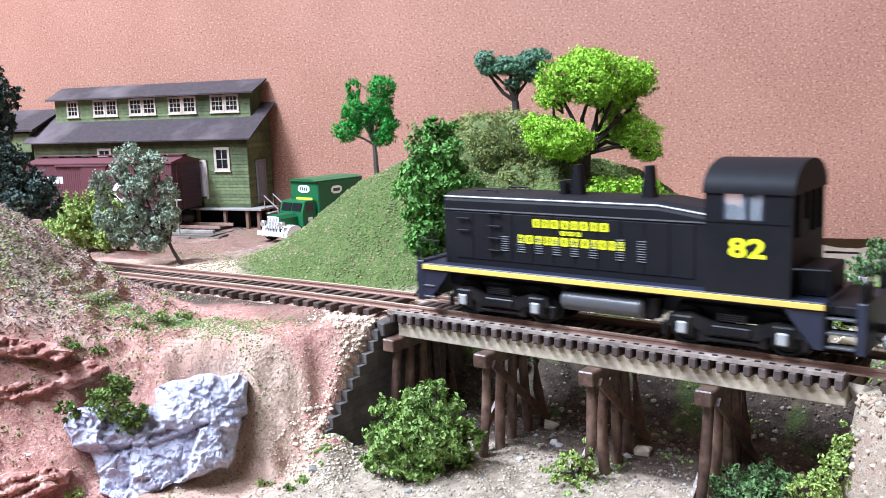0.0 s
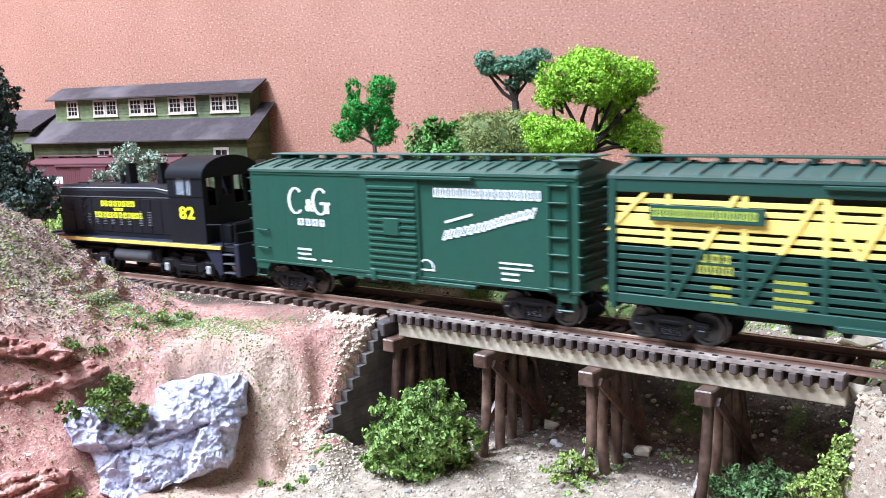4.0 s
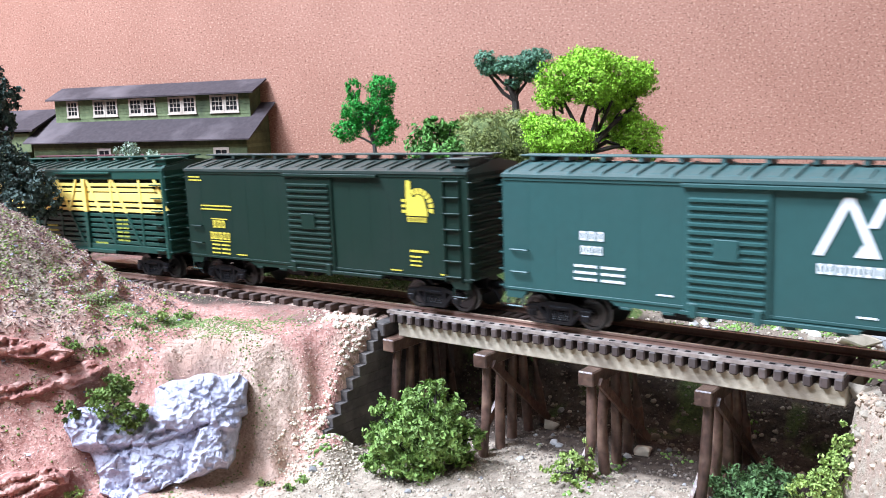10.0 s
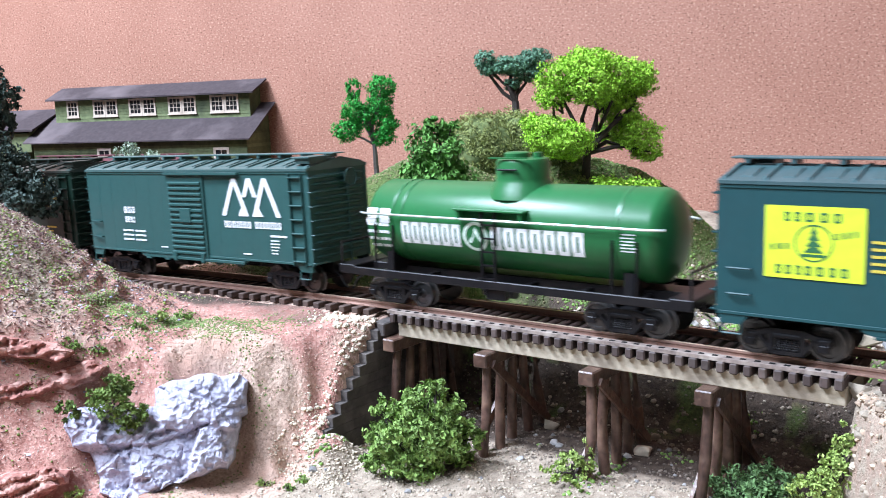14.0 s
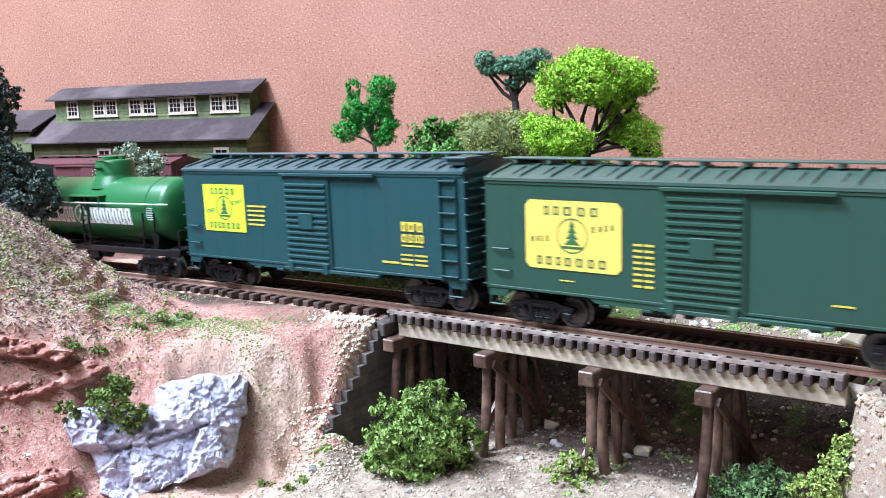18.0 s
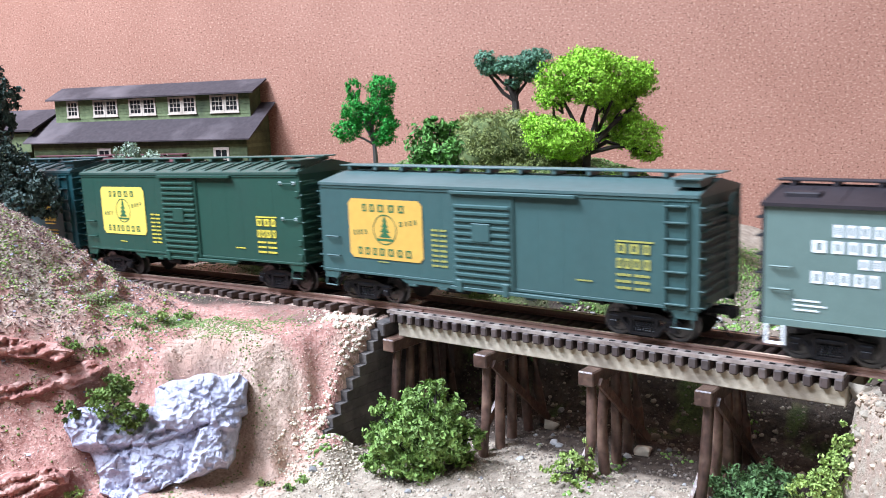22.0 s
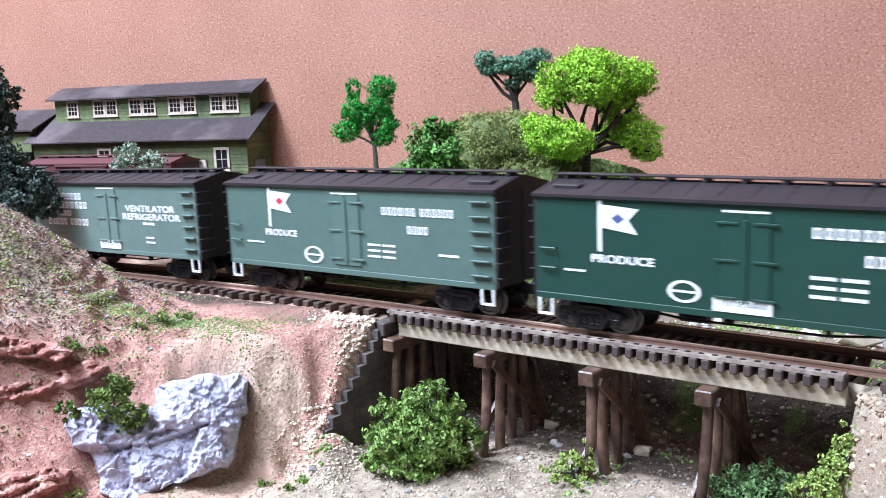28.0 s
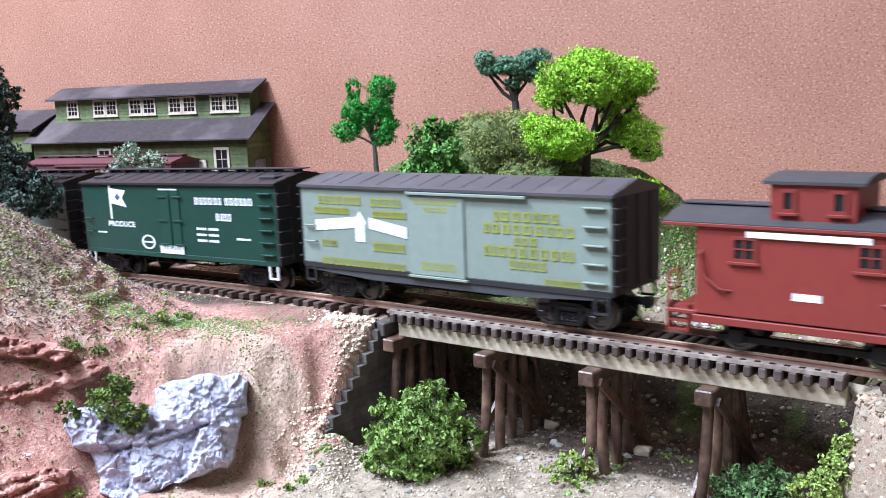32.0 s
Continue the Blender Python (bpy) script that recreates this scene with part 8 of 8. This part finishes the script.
    part("gable", Geo().prism([(1.5, 60), (34, 60), (34, 77.8), (1.5, 63.2)], "x", 10.8, 12), siding, a)


def yard():
    """Siding track with a maroon boxcar, timber crossing and ties."""
    maroon = paint("maroon", (0.085, 0.028, 0.032), 0.6, 0.3)
    plum = paint("plum_end", (0.050, 0.024, 0.034), 0.6, 0.3)
    base = at(-196.4, 671.9, -12.6)
    m = place(base, BACK_TURN)
    t = thing("siding_track", "old siding track beside the freight house", "track", m, kind="structure")
    for y in (8.4, 25.0):
        part("rail", Geo().box(-300, 33, y - 0.6, y + 0.6, -2.2, 0, 0.15), M_RAIL, t)
    k = -296
    tie = Geo().box(-1.5, 1.5, 2, 31, -4.4, -2.2, 0.2).mesh("tie", M_TIE)
    while k < 33:
        part("tie", tie, M_TIE, t, place=place((k, 0, 0)))
        k += 7
    c = thing("boxcar", "old maroon wooden boxcar parked at the freight house", "boxcar", m)
    part("body", Geo().box(-141, 0, 0, 33, 12, 47, 0.2), maroon, c)
    n = 70
    for s, y in ((-1, 0),):
        g = Geo()
        for k in range(n):
            x = -141 + 141 * k / n
            g.box(x + 0.1, x + 141 / n - 0.1, -0.25, 0, 12.2, 46)
        tagged(part("sheathing", g, maroon, c), "narrow maroon wooden sheathing boards", kind="stuff")
    for k in range(10):
        part("end_rib", Geo().box(0, 0.8, 2, 31, 14 + k * 3.3, 15.4 + k * 3.3, 0.2), plum, c)
    part("end_wall", Geo().box(0, 0.35, 0.2, 32.8, 12.2, 46.6, 0.1), plum, c)
    part("roof", Geo().prism([(-1, 46.6), (-1, 47.6), (16.5, 51.4), (34, 47.6), (34, 46.6)], "x", -142, 1), maroon, c)
    part("running_board", Geo().box(-142, 2, 13, 20, 52.2, 52.9, 0.1), maroon, c)
    for k in range(9):
        part("board_saddle", Geo().box(-138 + k * 17, -136 + k * 17, 13.5, 19.5, 50.6, 52.2), maroon, c)
    part("door", Geo().box(-84, -60, -1.2, -0.2, 12, 45, 0.2), maroon, c)
    part("door_track", Geo().box(-110, -58, -1.8, -0.2, 45, 46.2, 0.15), maroon, c)
    g = Geo()
    for k in range(7):
        g.box(-132 + k * 4.2, -128.8 + k * 4.2, -0.4, -0.3, 32.2, 37.4)
    part("lettering", g, M_WHITE, c)
    ring = Geo()
    for j in range(20):
        a, b = radians(j * 18), radians(j * 18 + 18)
        p = lambda q, r: (-48 + r * math.cos(q), 25 + r * math.sin(q))
        ring.prism([p(a, 4.6), p(a, 8.0), p(b, 8.0), p(b, 4.6)], "y", -0.4, -0.3)
    part("emblem", ring, M_WHITE, c, "white round emblem")
    sub = place((-70.5, 16.5, 0))
    for x in (-54, 54):
        b = part("bogie", shared(("bolster", 9.6), lambda: Geo()), M_TRUCKS, c, place=place((-70.5 + x, 16.5, 0)))
        for s in (-1, 1):
            part("side_frame", shared(("side", s, 9.6), lambda: Geo()), M_TRUCKS, b)
        for dx in (-9.6, 9.6):
            for y in (-7.7, 7.7):
                part("wheel", shared(("wheel", y, 4.9), lambda: Geo()), M_WHEEL, b, place=place((dx, 0, 0)))
    part("end_ladder", Geo().box(0.8, 1.4, 4, 4.6, 12, 47).box(0.8, 1.4, 10, 10.6, 12, 47), maroon, c)
    # low earth bank under the track's end, edged with old ties, and a post beside it
    wood = material("grey_loose_timber", (0.16, 0.125, 0.10), 0.85, 0, 0.3, 300, 0.4, (0.07, 0.052, 0.042), 0.6, 60, island=0.3)
    dark_tone = material("dark_packed_soil", (0.11, 0.085, 0.065), 0.95, 0, 0.4, 400, 0.8, (0.22, 0.17, 0.13), 0.6, 70)
    e = thing("track_end_bank", "low dark earth bank edged with old ties at the siding's end", "embankment", m)
    part("earth", Geo().prism([(-40, -12), (38, -12), (37, -4.6), (-40, -4.6)], "y", -9, 32), dark_tone, e)
    rs = random.Random(17)
    for k in range(3):
        for j in range(2):
            x0 = -34 + k * 25 + j * 5
            part("edge_timber", Geo().box(x0, x0 + 24, -13 + j * 1.6 + rs.uniform(-0.4, 0.4), -9.5 + j * 1.6, -12 + j * 3.4, -8.8 + j * 3.4, 0.35), wood, e)
    for j in range(5):
        part("edge_timber", Geo().box(37.5 + rs.uniform(-0.4, 0.4), 41, -9 + j * 8.2, -1.2 + j * 8.2, -12, -5.2 + rs.uniform(-0.5, 0.5), 0.35), wood, e)
    pale_wood = material("pale_timber", (0.30, 0.27, 0.235), 0.8, 0, 0.3, 300, 0.3, (0.16, 0.13, 0.11), 0.5, 70)
    tagged(part("loose_timber", Geo().box(-20, 18, -1.6, 1.6, 0, 2.4, 0.2), pale_wood, place=m @ place((14, 1.5, -4.6), 2)), "pale grey timber lying beside the siding's rails", "timber")
    post_ = thing("signal_post", "thin grey metal post with a short crossarm beside the siding", "post", m @ place((7, -5.5, -4.8)))
    part("pole", Geo().tube([(0, 0, 0), (0, 0, 27)], [0.75, 0.6], 8), pale_wood, post_, smooth=True)
    part("crossarm", Geo().box(-4.2, 4.2, -0.5, 0.5, 24.8, 26.0, 0.2), pale_wood, post_)


def lorry():
    green = paint("lorry_green", (0.008, 0.082, 0.030), 0.35, 0.1)
    chrome = material("bright_chrome", (0.82, 0.84, 0.86), 0.25, 0.85, 0.05, 300, 0.05)
    pale = paint("white_trim", (0.72, 0.74, 0.76), 0.4, 0.1)
    tyre = material("black_tyre", (0.02, 0.02, 0.021), 0.8)
    # x forward, y to its left side
    x, y, z = at(-92, 616)
    z = -15.5
    t = thing("delivery_lorry", "green box lorry with white grille and bumper parked by the mound", "lorry", place((x, y, z), VIEW_TURN - 90 - 40 + 0.0))
    W = 14.0
    body = part("cargo_box", Geo().box(-42, 0, -W, W, 9, 37.6, 0.6), green, t)
    part("box_roof", Geo().prism([(-W, 37.4), (-W, 38.0), (-W * 0.6, 39.2), (W * 0.6, 39.2), (W, 38.0), (W, 37.4)], "x", -42, 1.5), green, body)
    oval = lambda c, w, h: [(c + w * (0.55 if abs(v) > 0.9 else 1.0) * q, h * v) for q, v in ((-1, -0.45), (-1, -1), (1, -1), (1, -0.45), (1, 0.45), (1, 1), (-1, 1), (-1, 0.45))]
    dark = paint("sign_green", (0.02, 0.07, 0.04))
    part("sign_oval", Geo().prism([(p, 32.4 + q) for p, q in oval(0, 5.6, 2.5)], "x", 0.0, 0.35), pale, body, "white oval sign")
    s = Geo()
    for k in range(4):
        s.box(0.35, 0.45, -3.6 + k * 1.9, -2.2 + k * 1.9, 31.3, 33.5)
    part("sign_mark", s, dark, body)
    part("sign_band", Geo().box(0, 0.3, -8, 8, 25.0, 26.6), paint("yellow_band", (0.6, 0.66, 0.05)), body)
    for k in (-1, 1):
        part("side_sign", Geo().prism([(p, 31 + q) for p, q in oval(-16.5, 4.8, 2.6)], "y", *sorted((k * W, k * (W + 0.3)))), pale, body, "white oval sign")
        part("sign_mark", Geo().box(-19.6, -13.4, *sorted((k * (W + 0.3), k * (W + 0.4))), 30.0, 32.0), dark, body)
    cab = part("cab", Geo().prism([(0.6, 9), (0.6, 25), (3, 25.6), (10, 25.4), (12.6, 18.4), (12.6, 9)], "y", -11.5, 11.5), green, t)
    part("windscreen", Geo().prism([(10.6, 24.2), (12.4, 19.2), (12.8, 19.2), (11.0, 24.2)], "y", -9.6, -0.5).prism([(10.6, 24.2), (12.4, 19.2), (12.8, 19.2), (11.0, 24.2)], "y", 0.5, 9.6), M_DARKGLASS, cab)
    for s in (-1, 1):
        part("side_window", Geo().box(3.2, 9.4, min(s * 11.5, s * 11.7), max(s * 11.5, s * 11.7), 18.6, 24.0), M_DARKGLASS, cab)
        part("door_seam", Geo().box(2.4, 10.4, min(s * 11.5, s * 11.62), max(s * 11.5, s * 11.62), 9.4, 17.6), green, cab)
        part("door_mark", Geo().box(4.4, 8.2, min(s * 11.62, s * 11.8), max(s * 11.62, s * 11.8), 12, 14.6), pale, cab)
    bon = part("bonnet", Geo().prism([(-6.4, 8.5), (-6.4, 15.6), (-4.6, 17.8), (4.6, 17.8), (6.4, 15.6), (6.4, 8.5)], "x", 12.6, 28), green, t)
    part("grille", Geo().box(28, 28.6, -5.6, 5.6, 6.4, 17.0, 0.2), pale, t)
    for k in range(7):
        part("grille_bar", Geo().box(28.6, 29.2, -5 + k * 1.55, -4.3 + k * 1.55, 7, 16.4, 0.1), chrome, t)
    part("bumper", Geo().box(30.4, 32.0, -13, 13, 4.4, 7.4, 0.5), pale, t, "white front bumper")
    for s in (-1, 1):
        a = [(14.4 + 7.0 * math.cos(radians(q)), 4.6 + 6.6 * math.sin(radians(q))) for q in range(-10, 191, 20)]
        part("mudguard", Geo().prism([(p[0] + 7, p[1]) for p in a], "y", *tuple(sorted((s * 6.4, s * 12.8)))), pale if s else green, t)
        part("headlamp", Geo().lathe([(27.0, 0.4), (27.6, 2.0), (30.0, 2.2), (30.4, 1.8), (30.4, 0.2)], "x", 14, (0, s * 9.0, 12.0)), chrome, t, smooth=True)
        for x in (21.4, -26, -33 + 0):
            w = part("wheel", Geo().lathe([(s * 8.2, 5.0), (s * 8.4, 5.6), (s * 11.6, 5.6), (s * 12.0, 5.0), (s * 11.6, 3.0), (s * 11.4, 0.3)], "y", 22, (x, 0, 5.6)), tyre, t, smooth=True)
            part("hub", Geo().lathe([(s * 11.4, 2.6), (s * 12.1, 2.2), (s * 12.1, 0.2)], "y", 12, (x, 0, 5.6)), pale, w, smooth=True)
    part("chassis", Geo().box(-40, 29, -5, 5, 5, 9, 0.3), M_TRUCKS, t)


# ---------------------------------------------------------------- the whole
room()
backdrop()
land()
track()
trestle()
abutment()
train_cars()
freight_house()
yard()
lorry()
rock_outcrop()
greenery()
stones()
motions()
